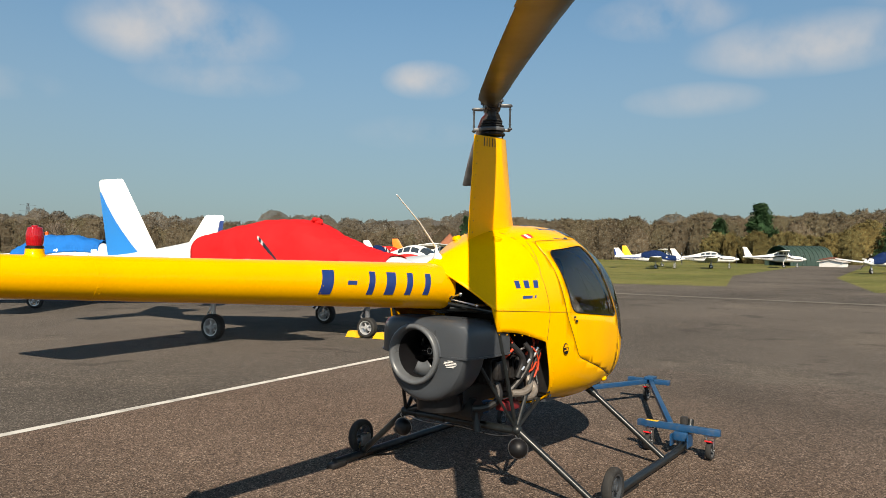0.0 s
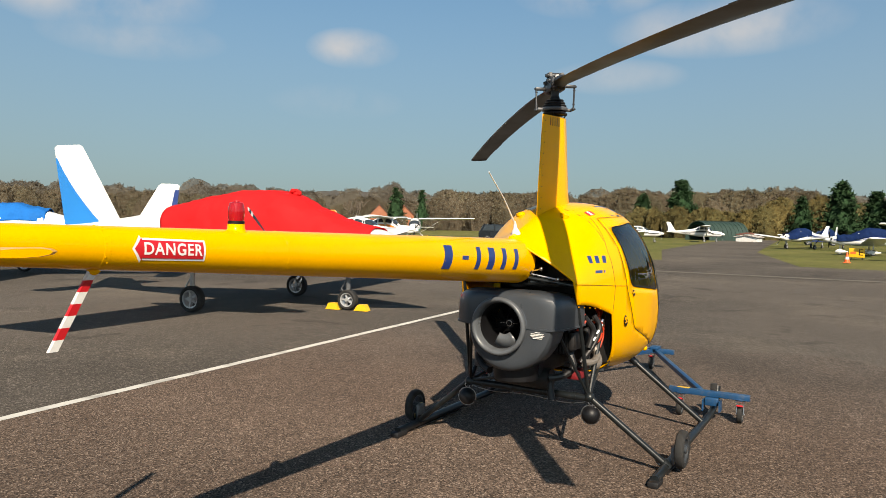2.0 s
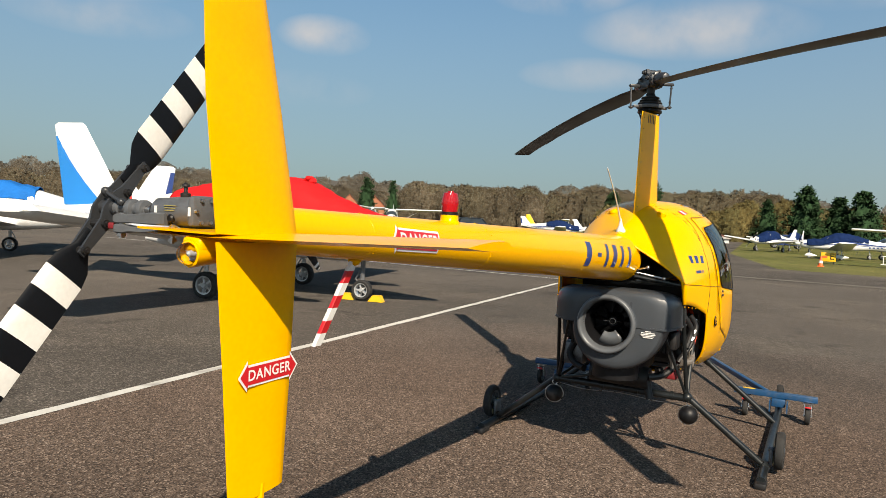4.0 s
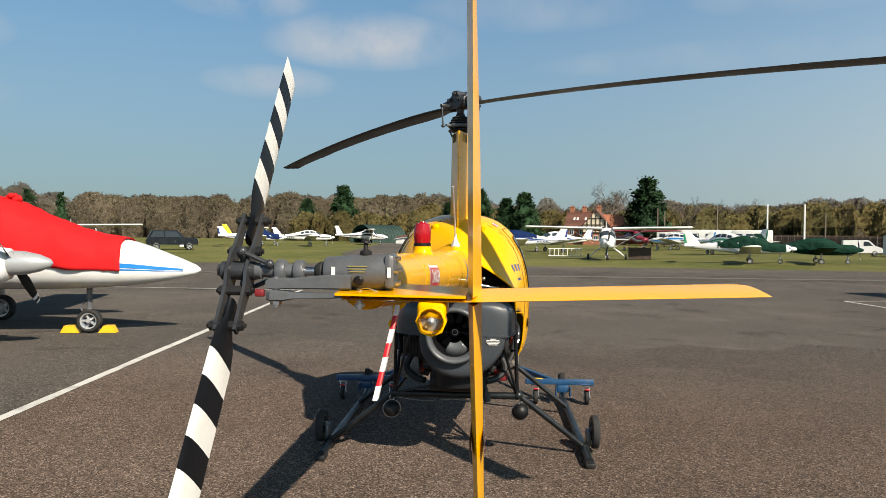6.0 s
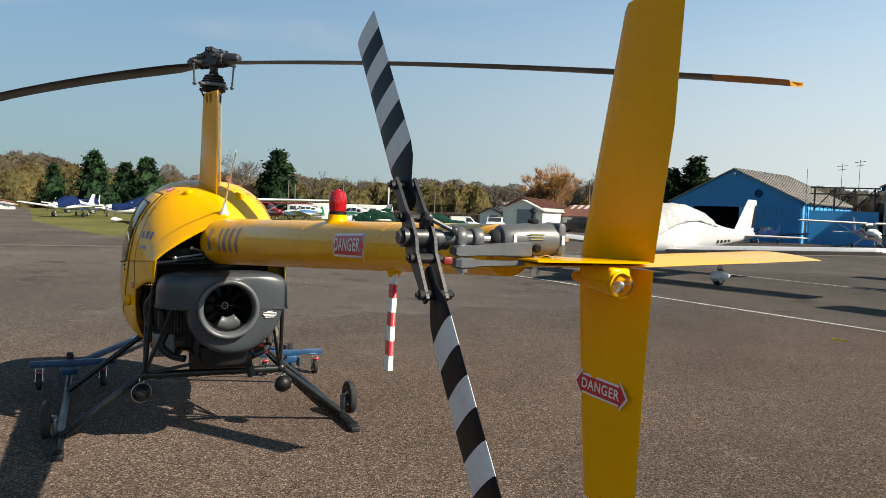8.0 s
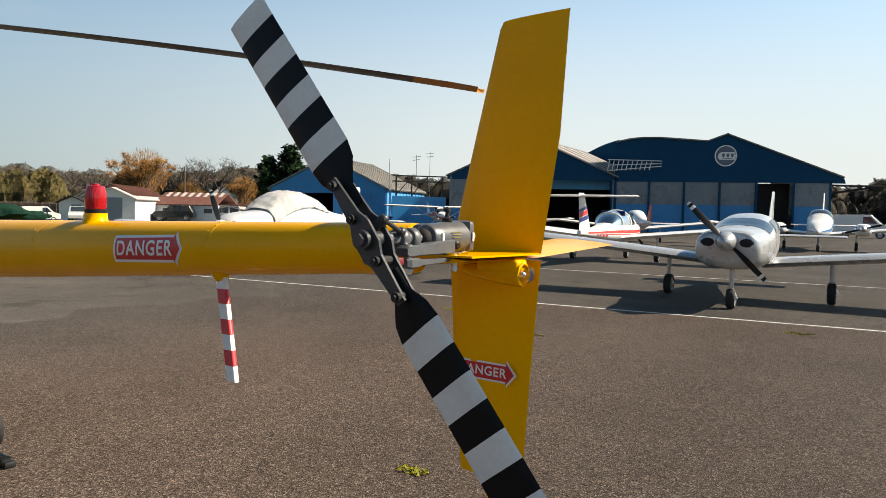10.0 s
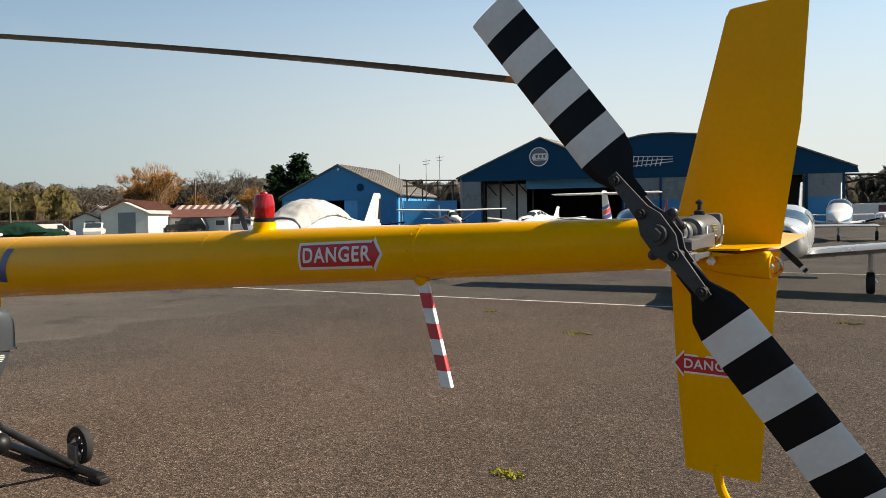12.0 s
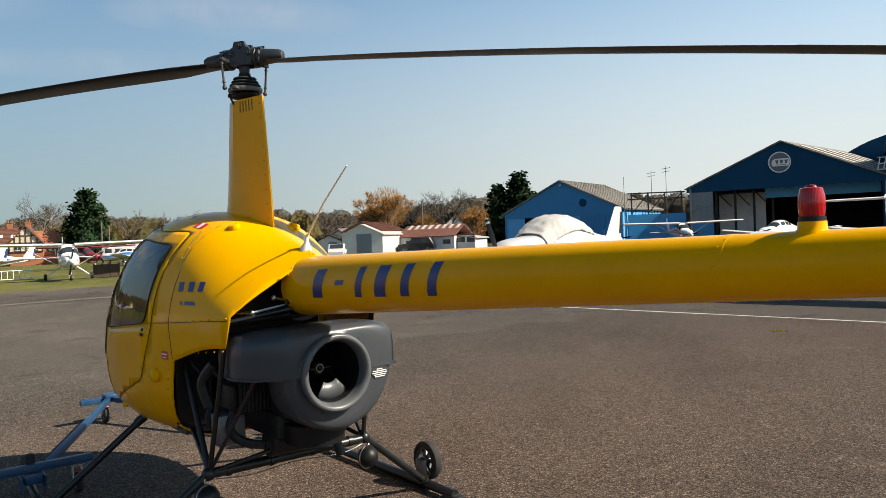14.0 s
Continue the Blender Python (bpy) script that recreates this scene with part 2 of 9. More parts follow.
# ---- materials ----
def material(name, col, rough=0.5, metal=0.0, var=0.12, scale=3.0, fine=60.0, bump=0.15, dist=0.002, dirt=None, dirt_amt=0.0, coat=0.0, spec=0.5, alpha=1.0):
    """A surface with broad and fine variation of tone and gloss, fine relief, and dirt in blotches."""
    m = bpy.data.materials.new(name)
    m.use_nodes = True
    nt = m.node_tree
    b = nt.nodes["Principled BSDF"]
    tc = nt.nodes.new("ShaderNodeTexCoord")
    n1, n2 = nt.nodes.new("ShaderNodeTexNoise"), nt.nodes.new("ShaderNodeTexNoise")
    n1.inputs["Scale"].default_value, n1.inputs["Detail"].default_value = scale, 4
    n2.inputs["Scale"].default_value, n2.inputs["Detail"].default_value = fine, 3
    for n in (n1, n2):
        nt.links.new(tc.outputs["Object"], n.inputs["Vector"])
    add = nt.nodes.new("ShaderNodeMath")
    add.operation = "ADD"
    nt.links.new(n1.outputs["Fac"], add.inputs[0])
    nt.links.new(n2.outputs["Fac"], add.inputs[1])
    rng = nt.nodes.new("ShaderNodeMapRange")
    rng.inputs["From Min"].default_value, rng.inputs["From Max"].default_value = 0.6, 1.4
    rng.inputs["To Min"].default_value, rng.inputs["To Max"].default_value = 1 - var, 1 + var
    nt.links.new(add.outputs[0], rng.inputs["Value"])
    mul = nt.nodes.new("ShaderNodeMix")
    mul.data_type, mul.blend_type = "RGBA", "MULTIPLY"
    mul.inputs["Factor"].default_value = 1.0
    mul.inputs["A"].default_value = (*col, 1)
    nt.links.new(rng.outputs[0], mul.inputs["B"])
    last = mul.outputs["Result"]
    if dirt:
        n3 = nt.nodes.new("ShaderNodeTexNoise")
        n3.inputs["Scale"].default_value, n3.inputs["Detail"].default_value = scale * 2.3, 8
        nt.links.new(tc.outputs["Object"], n3.inputs["Vector"])
        r3 = nt.nodes.new("ShaderNodeMapRange")
        r3.inputs["From Min"].default_value, r3.inputs["From Max"].default_value, r3.inputs["To Max"].default_value = 0.5, 0.75, dirt_amt
        nt.links.new(n3.outputs["Fac"], r3.inputs["Value"])
        mx = nt.nodes.new("ShaderNodeMix")
        mx.data_type = "RGBA"
        nt.links.new(r3.outputs[0], mx.inputs["Factor"])
        nt.links.new(last, mx.inputs["A"])
        mx.inputs["B"].default_value = (*dirt, 1)
        last = mx.outputs["Result"]
    nt.links.new(last, b.inputs["Base Color"])
    rr = nt.nodes.new("ShaderNodeMapRange")
    rr.inputs["From Min"].default_value, rr.inputs["From Max"].default_value = 0.3, 0.7
    rr.inputs["To Min"].default_value, rr.inputs["To Max"].default_value = max(rough - 0.07, 0.02), min(rough + 0.07, 1)
    nt.links.new(n1.outputs["Fac"], rr.inputs["Value"])
    nt.links.new(rr.outputs[0], b.inputs["Roughness"])
    b.inputs["Metallic"].default_value = metal
    b.inputs["Coat Weight"].default_value, b.inputs["Coat Roughness"].default_value = coat, 0.08
    b.inputs["Specular IOR Level"].default_value = spec
    if bump:
        bp = nt.nodes.new("ShaderNodeBump")
        bp.inputs["Strength"].default_value, bp.inputs["Distance"].default_value = bump, dist
        nt.links.new(n2.outputs["Fac"], bp.inputs["Height"])
        nt.links.new(bp.outputs[0], b.inputs["Normal"])
    return m


def glass(name, tint=(0.75, 0.8, 0.82), rough=0.02, ior=1.5):
    m = bpy.data.materials.new(name)
    m.use_nodes = True
    nt = m.node_tree
    nt.nodes.clear()
    out, mix = nt.nodes.new("ShaderNodeOutputMaterial"), nt.nodes.new("ShaderNodeMixShader")
    tr, gl, fr = nt.nodes.new("ShaderNodeBsdfTransparent"), nt.nodes.new("ShaderNodeBsdfGlossy"), nt.nodes.new("ShaderNodeFresnel")
    tr.inputs["Color"].default_value = (*tint, 1)
    gl.inputs["Roughness"].default_value = rough
    fr.inputs["IOR"].default_value = ior
    nt.links.new(fr.outputs[0], mix.inputs[0])
    nt.links.new(tr.outputs[0], mix.inputs[1])
    nt.links.new(gl.outputs[0], mix.inputs[2])
    nt.links.new(mix.outputs[0], out.inputs["Surface"])
    return m


YELLOW = material("yellow paint", (0.80, 0.385, 0.0), 0.20, 0, 0.05, 2.0, 90, 0.03, 0.001, (0.5, 0.23, 0.0), 0.12, coat=0.0, spec=0.11)
BLACK = material("black paint", (0.006, 0.006, 0.007), 0.45, 0, 0.2, 6, 120, 0.1, spec=0.3)
RUBBER = material("rubber", (0.012, 0.012, 0.012), 0.8, 0, 0.25, 8, 150, 0.3, dirt=(0.05, 0.045, 0.04), dirt_amt=0.4)
DARKGREY = material("dark grey plastic", (0.040, 0.046, 0.054), 0.33, 0, 0.12, 5, 140, 0.12, dirt=(0.055, 0.055, 0.055), dirt_amt=0.3, spec=0.4)
GREYLIP = material("worn grey plastic lip", (0.085, 0.092, 0.100), 0.34, 0, 0.12, 7, 140, 0.1, dirt=(0.05, 0.05, 0.052), dirt_amt=0.4, spec=0.45)
CASTGREY = material("grey casting", (0.16, 0.165, 0.175), 0.42, 0.55, 0.15, 14, 140, 0.2, dirt=(0.05, 0.045, 0.04), dirt_amt=0.5)
HUBGREY = material("hub grey paint", (0.032, 0.035, 0.040), 0.40, 0.15, 0.2, 14, 140, 0.2, dirt=(0.035, 0.032, 0.03), dirt_amt=0.5)
STEEL = material("bright steel", (0.55, 0.55, 0.56), 0.3, 1.0, 0.15, 20, 150, 0.1)
DARKSTEEL = material("dark steel", (0.013, 0.013, 0.014), 0.5, 0.1, 0.3, 16, 120, 0.2, dirt=(0.036, 0.026, 0.019), dirt_amt=0.4, spec=0.35)
SKIDPAINT = material("skid black paint", (0.008, 0.010, 0.011), 0.36, 0, 0.3, 9, 120, 0.12, dirt=(0.04, 0.037, 0.034), dirt_amt=0.3, spec=0.4)
BLADEGREY = material("rotor blade grey", (0.016, 0.0165, 0.018), 0.34, 0, 0.15, 2, 80, 0.03, dirt=(0.04, 0.038, 0.036), dirt_amt=0.3, spec=0.2)
BLADETIP = material("worn orange blade tip", (0.40, 0.18, 0.014), 0.5, 0, 0.2, 6, 80, 0.1, dirt=(0.10, 0.06, 0.03), dirt_amt=0.4)
WHITEPAINT = material("white paint", (0.70, 0.70, 0.685), 0.35, 0, 0.05, 2.5, 80, 0.04, dirt=(0.5, 0.48, 0.43), dirt_amt=0.2, coat=0.3)
WHITESTRIPE = material("worn white paint", (0.70, 0.69, 0.66), 0.5, 0, 0.08, 5, 100, 0.08, dirt=(0.42, 0.4, 0.36), dirt_amt=0.3)
BLACKSTRIPE = material("black stripe paint", (0.005, 0.006, 0.008), 0.42, 0, 0.2, 5, 100, 0.08, spec=0.14)
SIGNRED = material("decal red", (0.50, 0.012, 0.018), 0.35, 0, 0.06, 6, 80, 0.02)
SIGNWHITE = material("decal white", (0.70, 0.69, 0.665), 0.4, 0, 0.04, 6, 80, 0.02)
LETTERBLUE = material("blue lettering", (0.012, 0.035, 0.16), 0.35, 0, 0.08, 6, 80, 0.02)
BLUESTEEL = material("blue painted steel", (0.007, 0.05, 0.13), 0.4, 0, 0.15, 8, 100, 0.15, dirt=(0.10, 0.09, 0.08), dirt_amt=0.35)
ORANGEHOSE = material("orange silicone hose", (0.45, 0.040, 0.010), 0.55, 0, 0.15, 10, 140, 0.2)
PALEPIPE = material("heat-stained pale pipe", (0.20, 0.175, 0.15), 0.5, 0.4, 0.25, 12, 120, 0.15, dirt=(0.06, 0.045, 0.035), dirt_amt=0.6)
GEARGREY = material("grey gearbox paint", (0.088, 0.094, 0.102), 0.40, 0.1, 0.15, 14, 140, 0.15, dirt=(0.05, 0.048, 0.045), dirt_amt=0.4)
MOSS = material("yellow-green moss", (0.20, 0.19, 0.018), 0.9, 0, 0.3, 20, 120, 0.4, spec=0.1)
DULLYELLOW = material("dull yellow stencil", (0.26, 0.22, 0.06), 0.5, 0, 0.2, 30, 200, 0.05)
TAGRED = material("dull red tag", (0.17, 0.012, 0.016), 0.5, 0, 0.15, 20, 120, 0.1)
BRASS = material("passivated fittings", (0.42, 0.36, 0.20), 0.38, 0.8, 0.2, 20, 140, 0.15)
PLANEBLUE = material("bright blue paint", (0.012, 0.185, 0.54), 0.35, 0, 0.06, 2, 80, 0.03, coat=0.3)
NAVY = material("navy canvas", (0.006, 0.018, 0.068), 0.8, 0, 0.2, 3, 60, 0.4, 0.01, spec=0.08)
REDCANVAS = material("red canvas", (0.53, 0.014, 0.016), 0.72, 0, 0.12, 2.2, 90, 0.35, 0.01, dirt=(0.42, 0.02, 0.02), dirt_amt=0.35, spec=0.08)
PALEPLANE = material("pale grey aircraft paint", (0.48, 0.49, 0.50), 0.32, 0, 0.06, 2.5, 80, 0.04, dirt=(0.34, 0.34, 0.33), dirt_amt=0.25)
WHITECANVAS = material("white canvas", (0.42, 0.42, 0.415), 0.8, 0, 0.14, 2.5, 40, 0.8, 0.02, dirt=(0.32, 0.32, 0.31), dirt_amt=0.45, spec=0.08)
GREENCANVAS = material("green canvas", (0.007, 0.030, 0.020), 0.8, 0, 0.2, 3, 60, 0.4, 0.01, spec=0.08)
CHOCK = material("yellow chock plastic", (0.72, 0.42, 0.01), 0.5, 0, 0.12, 8, 90, 0.2)
GLASS = glass("perspex", (0.9, 0.93, 0.93), ior=2.0)
DARKGLASS = material("dark aircraft glazing", (0.03, 0.04, 0.05), 0.08, 0, 0.1, 3, 60, 0.0)
LAMPGREY = material("lamp reflector", (0.42, 0.42, 0.42), 0.35, 0.3, 0.1, 30, 200, 0.05)
BLUECANVAS = material("blue canvas", (0.010, 0.12, 0.40), 0.75, 0, 0.15, 3, 60, 0.4, 0.01, spec=0.08)
LENS = glass("clear lamp glass", (0.9, 0.92, 0.93), 0.03)


def red_lens():
    m = bpy.data.materials.new("red beacon glass")
    m.use_nodes = True
    b = m.node_tree.nodes["Principled BSDF"]
    b.inputs["Base Color"].default_value = (0.42, 0.008, 0.014, 1)
    b.inputs["Roughness"].default_value = 0.12
    b.inputs["Transmission Weight"].default_value = 0.3
    wv = m.node_tree.nodes.new("ShaderNodeTexWave")
    wv.inputs["Scale"].default_value = 60
    bp = m.node_tree.nodes.new("ShaderNodeBump")
    bp.inputs["Strength"].default_value, bp.inputs["Distance"].default_value = 0.2, 0.002
    tc = m.node_tree.nodes.new("ShaderNodeTexCoord")
    m.node_tree.links.new(tc.outputs["Object"], wv.inputs["Vector"])
    m.node_tree.links.new(wv.outputs["Fac"], bp.inputs["Height"])
    m.node_tree.links.new(bp.outputs[0], b.inputs["Normal"])
    return m


REDLENS = red_lens()


def ground_material(name, base, light, dark, stone, patch=None, dim_y=None):
    """Tarmac: exposed stones, broad stains, fine relief. patch: second tone in broad irregular areas."""
    m = bpy.data.materials.new(name)
    m.use_nodes = True
    nt = m.node_tree
    b = nt.nodes["Principled BSDF"]
    tc = nt.nodes.new("ShaderNodeTexCoord")

    def noise_(scale, detail=4, rough=0.55):
        n = nt.nodes.new("ShaderNodeTexNoise")
        n.inputs["Scale"].default_value, n.inputs["Detail"].default_value, n.inputs["Roughness"].default_value = scale, detail, rough
        nt.links.new(tc.outputs["Object"], n.inputs["Vector"])
        return n.outputs["Fac"]

    def ramp(v, lo, hi, a=0.0, z=1.0):
        r = nt.nodes.new("ShaderNodeMapRange")
        r.inputs["From Min"].default_value, r.inputs["From Max"].default_value = lo, hi
        r.inputs["To Min"].default_value, r.inputs["To Max"].default_value = a, z
        nt.links.new(v, r.inputs["Value"])
        return r.outputs[0]

    def mix(f, a, c, blend="MIX"):
        x = nt.nodes.new("ShaderNodeMix")
        x.data_type, x.blend_type = "RGBA", blend
        nt.links.new(f, x.inputs["Factor"])
        for s, v in (("A", a), ("B", c)):
            if isinstance(v, tuple):
                x.inputs[s].default_value = (*v, 1)
            else:
                nt.links.new(v, x.inputs[s])
        return x.outputs["Result"]

    vo = nt.nodes.new("ShaderNodeTexVoronoi")
    vo.inputs["Scale"].default_value = stone
    nt.links.new(tc.outputs["Object"], vo.inputs["Vector"])
    sep = nt.nodes.new("ShaderNodeSeparateColor")
    nt.links.new(vo.outputs["Color"], sep.inputs[0])
    col = mix(ramp(sep.outputs[0], 0.1, 0.95), dark, base)
    col = mix(ramp(sep.outputs[1], 0.86, 0.93), col, light)
    col = mix(ramp(noise_(0.35, 6), 0.42, 0.68, 0, 0.6), col, (0.6, 0.6, 0.6), "MULTIPLY")
    col = mix(ramp(noise_(1.7, 8, 0.65), 0.55, 0.75, 0, 0.6), col, (1.5, 1.5, 1.5), "MULTIPLY")
    col = mix(ramp(noise_(14, 6, 0.75), 0.42, 0.64, 0, 0.6), col, (0.55, 0.55, 0.55), "MULTIPLY")
    if patch:
        col = mix(ramp(noise_(0.09, 5), 0.46, 0.54, 0, 0.35), col, patch)
        # oil stains and old repairs
        col = mix(ramp(noise_(0.8, 3, 0.6), 0.60, 0.66, 0, 0.55), col, (0.42, 0.42, 0.44), "MULTIPLY")
        col = mix(ramp(noise_(0.27, 7, 0.7), 0.52, 0.60, 0, 0.5), col, (1.45, 1.42, 1.36), "MULTIPLY")
    if dim_y is not None:
        # tone by position with ragged edges: greyer to +x, darker to -x and -y
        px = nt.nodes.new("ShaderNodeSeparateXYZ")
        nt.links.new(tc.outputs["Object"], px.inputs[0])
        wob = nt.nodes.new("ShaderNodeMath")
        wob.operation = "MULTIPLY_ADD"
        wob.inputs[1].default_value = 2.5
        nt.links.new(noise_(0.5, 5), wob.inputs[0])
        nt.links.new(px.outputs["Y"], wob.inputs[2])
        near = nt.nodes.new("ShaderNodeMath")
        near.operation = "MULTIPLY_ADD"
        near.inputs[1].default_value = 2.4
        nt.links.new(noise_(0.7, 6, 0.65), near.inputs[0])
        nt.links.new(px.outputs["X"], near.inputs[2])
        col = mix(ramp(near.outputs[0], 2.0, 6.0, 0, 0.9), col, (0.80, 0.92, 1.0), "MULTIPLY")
        # darkening to -x and -y is a brightness correction put into the colour
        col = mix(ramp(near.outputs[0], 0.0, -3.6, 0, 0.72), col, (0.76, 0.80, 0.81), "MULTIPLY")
        col = mix(ramp(wob.outputs[0], dim_y + 2.4, dim_y - 1.4, 0, 0.08), col, (0.45, 0.45, 0.45), "MULTIPLY")
    nt.links.new(col, b.inputs["Base Color"])
    b.inputs["Roughness"].default_value = 0.85
    b.inputs["Diffuse Roughness"].default_value = 0.35
    b.inputs["Specular IOR Level"].default_value = 0.12
    bp = nt.nodes.new("ShaderNodeBump")
    bp.inputs["Strength"].default_value, bp.inputs["Distance"].default_value = 0.8, 0.0075
    nt.links.new(vo.outputs["Distance"], bp.inputs["Height"])
    nt.links.new(bp.outputs[0], b.inputs["Normal"])
    return m


TARMAC = ground_material("brown aggregate tarmac", (0.152, 0.111, 0.087), (0.262, 0.202, 0.162), (0.041, 0.031, 0.025), 100, dim_y=-1.5)
ASPHALT = ground_material("grey asphalt", (0.094, 0.083, 0.073), (0.165, 0.146, 0.126), (0.042, 0.037, 0.032), 75, patch=(0.114, 0.099, 0.086))
GRASS = ground_material("mown grass", (0.104, 0.112, 0.026), (0.20, 0.172, 0.070), (0.056, 0.066, 0.016), 18, patch=(0.150, 0.130, 0.046))
LINEPAINT = material("worn line paint", (0.52, 0.51, 0.475), 0.75, 0, 0.15, 1.5, 40, 0.4, 0.004, dirt=(0.16, 0.15, 0.135), dirt_amt=0.75)
FADEDLINE = material("faded line on asphalt", (0.135, 0.122, 0.106), 0.85, 0, 0.25, 0.9, 40, 0.4, 0.004, dirt=(0.085, 0.076, 0.066), dirt_amt=0.9, spec=0.1)

# ---- helicopter ----
from mathutils.geometry import delaunay_2d_cdt

heli = thing("helicopter", "bright yellow two-seat light helicopter parked on its skids", "helicopter")

HX = [-0.70, -0.40, -0.24, 0.0, 0.3, 0.6, 0.8, 1.0]
H_TOP = [1.525, 1.625, 1.68, 1.755, 1.80, 1.805, 1.785, 1.715]
H_W = [0.40, 0.45, 0.475, 0.515, 0.56, 0.58, 0.585, 0.57]
H_MID = [1.25, 1.23, 1.20, 1.12, 1.05, 1.02, 1.0, 0.97]
H_BOT = [0.50, 0.50, 0.50, 0.51, 0.50, 0.48, 0.48, 0.50]
H_NUP = [1.0, 1.4, 1.75, 2.3, 2.6, 2.6, 2.5, 2.35]
NOSE_L, NOSE_Z, U_END = 0.52, 0.86, 1.0 + 0.52 * math.pi / 2 - 0.002


def dense(vals):
    p = smooth_path([(x, 0, v) for x, v in zip(HX, vals)], 8)
    return [q.x for q in p], [q.z for q in p]


H_TAB = {k: dense(v) for k, v in (("t", H_TOP), ("w", H_W), ("m", H_MID), ("b", H_BOT), ("n", H_NUP))}


def hull_row(U):
    x = min(U, 1.0)
    t, w, mid, b, n = (float(np.interp(x, *H_TAB[k])) for k in "twmbn")
    if U > 1.0:
        th = (U - 1.0) / NOSE_L
        k = math.cos(th) ** 0.85
        x = 1.0 + NOSE_L * math.sin(th)
        t, b, mid, w = NOSE_Z + (t - NOSE_Z) * k, NOSE_Z + (b - NOSE_Z) * k, NOSE_Z + (mid - NOSE_Z) * k, w * math.cos(th) ** 0.66
        n = n + (2.0 - n) * min(th, 1)
    return x, t, w, mid, b, n


def hull(U, v, off=0.0):
    """The shell's left side: v from the top's centre line (0) to the belly's (1)."""
    def at(U_, v_):
        x, t, w, mid, b, n = hull_row(U_)
        a = max(min(v_, 1), 0) * math.pi
        c, s = math.cos(a), math.sin(a)
        e = 2 / n if c >= 0 else 2 / 3.2
        return Vector((x - 0.045, w * abs(s) ** e, mid + (t - mid) * c**e if c >= 0 else mid - (mid - b) * (-c) ** e))
    p = at(U, v)
    if off:
        du, dv = at(min(U + 0.004, U_END), v) - at(U - 0.004, v), at(U, min(v + 0.01, 1)) - at(U, max(v - 0.01, 0))
        nn = du.cross(dv)
        if nn.length > 1e-9:
            nn.normalize()
            if nn.y < -0.02 or (abs(nn.y) < 0.02 and (nn.z > 0) != (v < 0.5)):
                nn = -nn
            p = p + nn * off
    return p


def hull_uv(x, z):
    """Where the point (x, z) of the side view lies on the shell."""
    U = x if x <= 1.0 else 1.0 + NOSE_L * math.asin(min((x - 1.0) / NOSE_L, 0.999))
    _, t, w, mid, b, n = hull_row(U)
    if z >= mid:
        a = math.acos(max(min((z - mid) / (t - mid), 1), 0) ** (n / 2))
    else:
        a = math.pi - math.acos(max(min((mid - z) / (mid - b), 1), 0) ** (3.2 / 2))
    return Vector((U, a / math.pi))


def rounded(pts, r=0.05, n=5):
    """A polygon of the side view with rounded corners."""
    P, out = [Vector(p) for p in pts], []
    for i, p in enumerate(P):
        a, b = P[i - 1] - p, P[(i + 1) % len(P)] - p
        k = min(r, a.length * 0.45, b.length * 0.45)
        s, e = p + a.normalized() * k, p + b.normalized() * k
        out += [s.lerp(p, t).lerp(p.lerp(e, t), t) for t in (j / n for j in range(n + 1))]
    return out


def densify(loop, step=0.04):
    out = []
    for i, p in enumerate(loop):
        q = loop[(i + 1) % len(loop)]
        k = max(1, int((q - p).length / step))
        out += [p.lerp(q, j / k) for j in range(k)]
    return out


def inside(p, poly):
    hit, j = False, len(poly) - 1
    for i in range(len(poly)):
        a, b = poly[i], poly[j]
        if (a[1] > p[1]) != (b[1] > p[1]) and p[0] < (b[0] - a[0]) * (p[1] - a[1]) / (b[1] - a[1]) + a[0]:
            hit = not hit
        j = i
    return hit


side = lambda pts: [hull_uv(x, z) for x, z in densify([Vector(p) for p in pts], 0.05)]  # noqa: E731
WINDOW = side(rounded([(0.165, 1.61), (0.69, 1.655), (0.845, 1.44), (1.02, 1.115), (0.285, 1.185)], 0.06))
DOOR = side(rounded([(0.10, 1.68), (0.73, 1.71), (0.875, 1.47), (1.045, 1.13), (1.085, 0.96), (1.05, 0.64), (0.38, 0.86), (0.22, 1.16)], 0.05))
cut = [(-0.56, 1.255), (-0.515, 1.10), (-0.02, 1.0), (0.165, 0.60)]
edge = [Vector((-0.685, 0.0)), Vector((-0.67, 0.12)), Vector((-0.63, 0.26))] + [hull_uv(*c) for c in cut] + [Vector((0.19, 1.0))]
OUTLINE = densify(edge + [Vector((U_END, 1.0)), Vector((U_END, 0.0))], 0.05)
post = [(0.745, 1.715), (0.89, 1.48), (1.06, 1.15), (1.11, 0.98), (1.22, 0.92), (1.40, 0.875)]
SCREEN = densify([Vector((0.60, 0.0)), Vector((0.64, 0.16))] + [hull_uv(*c) for c in post] + [Vector((U_END, 0.46)), Vector((U_END, 0.0))], 0.05)
SKYLIGHT = densify([Vector((0.40, 0.05)), Vector((0.42, 0.2)), Vector((0.555, 0.2)), Vector((0.535, 0.05))], 0.05)


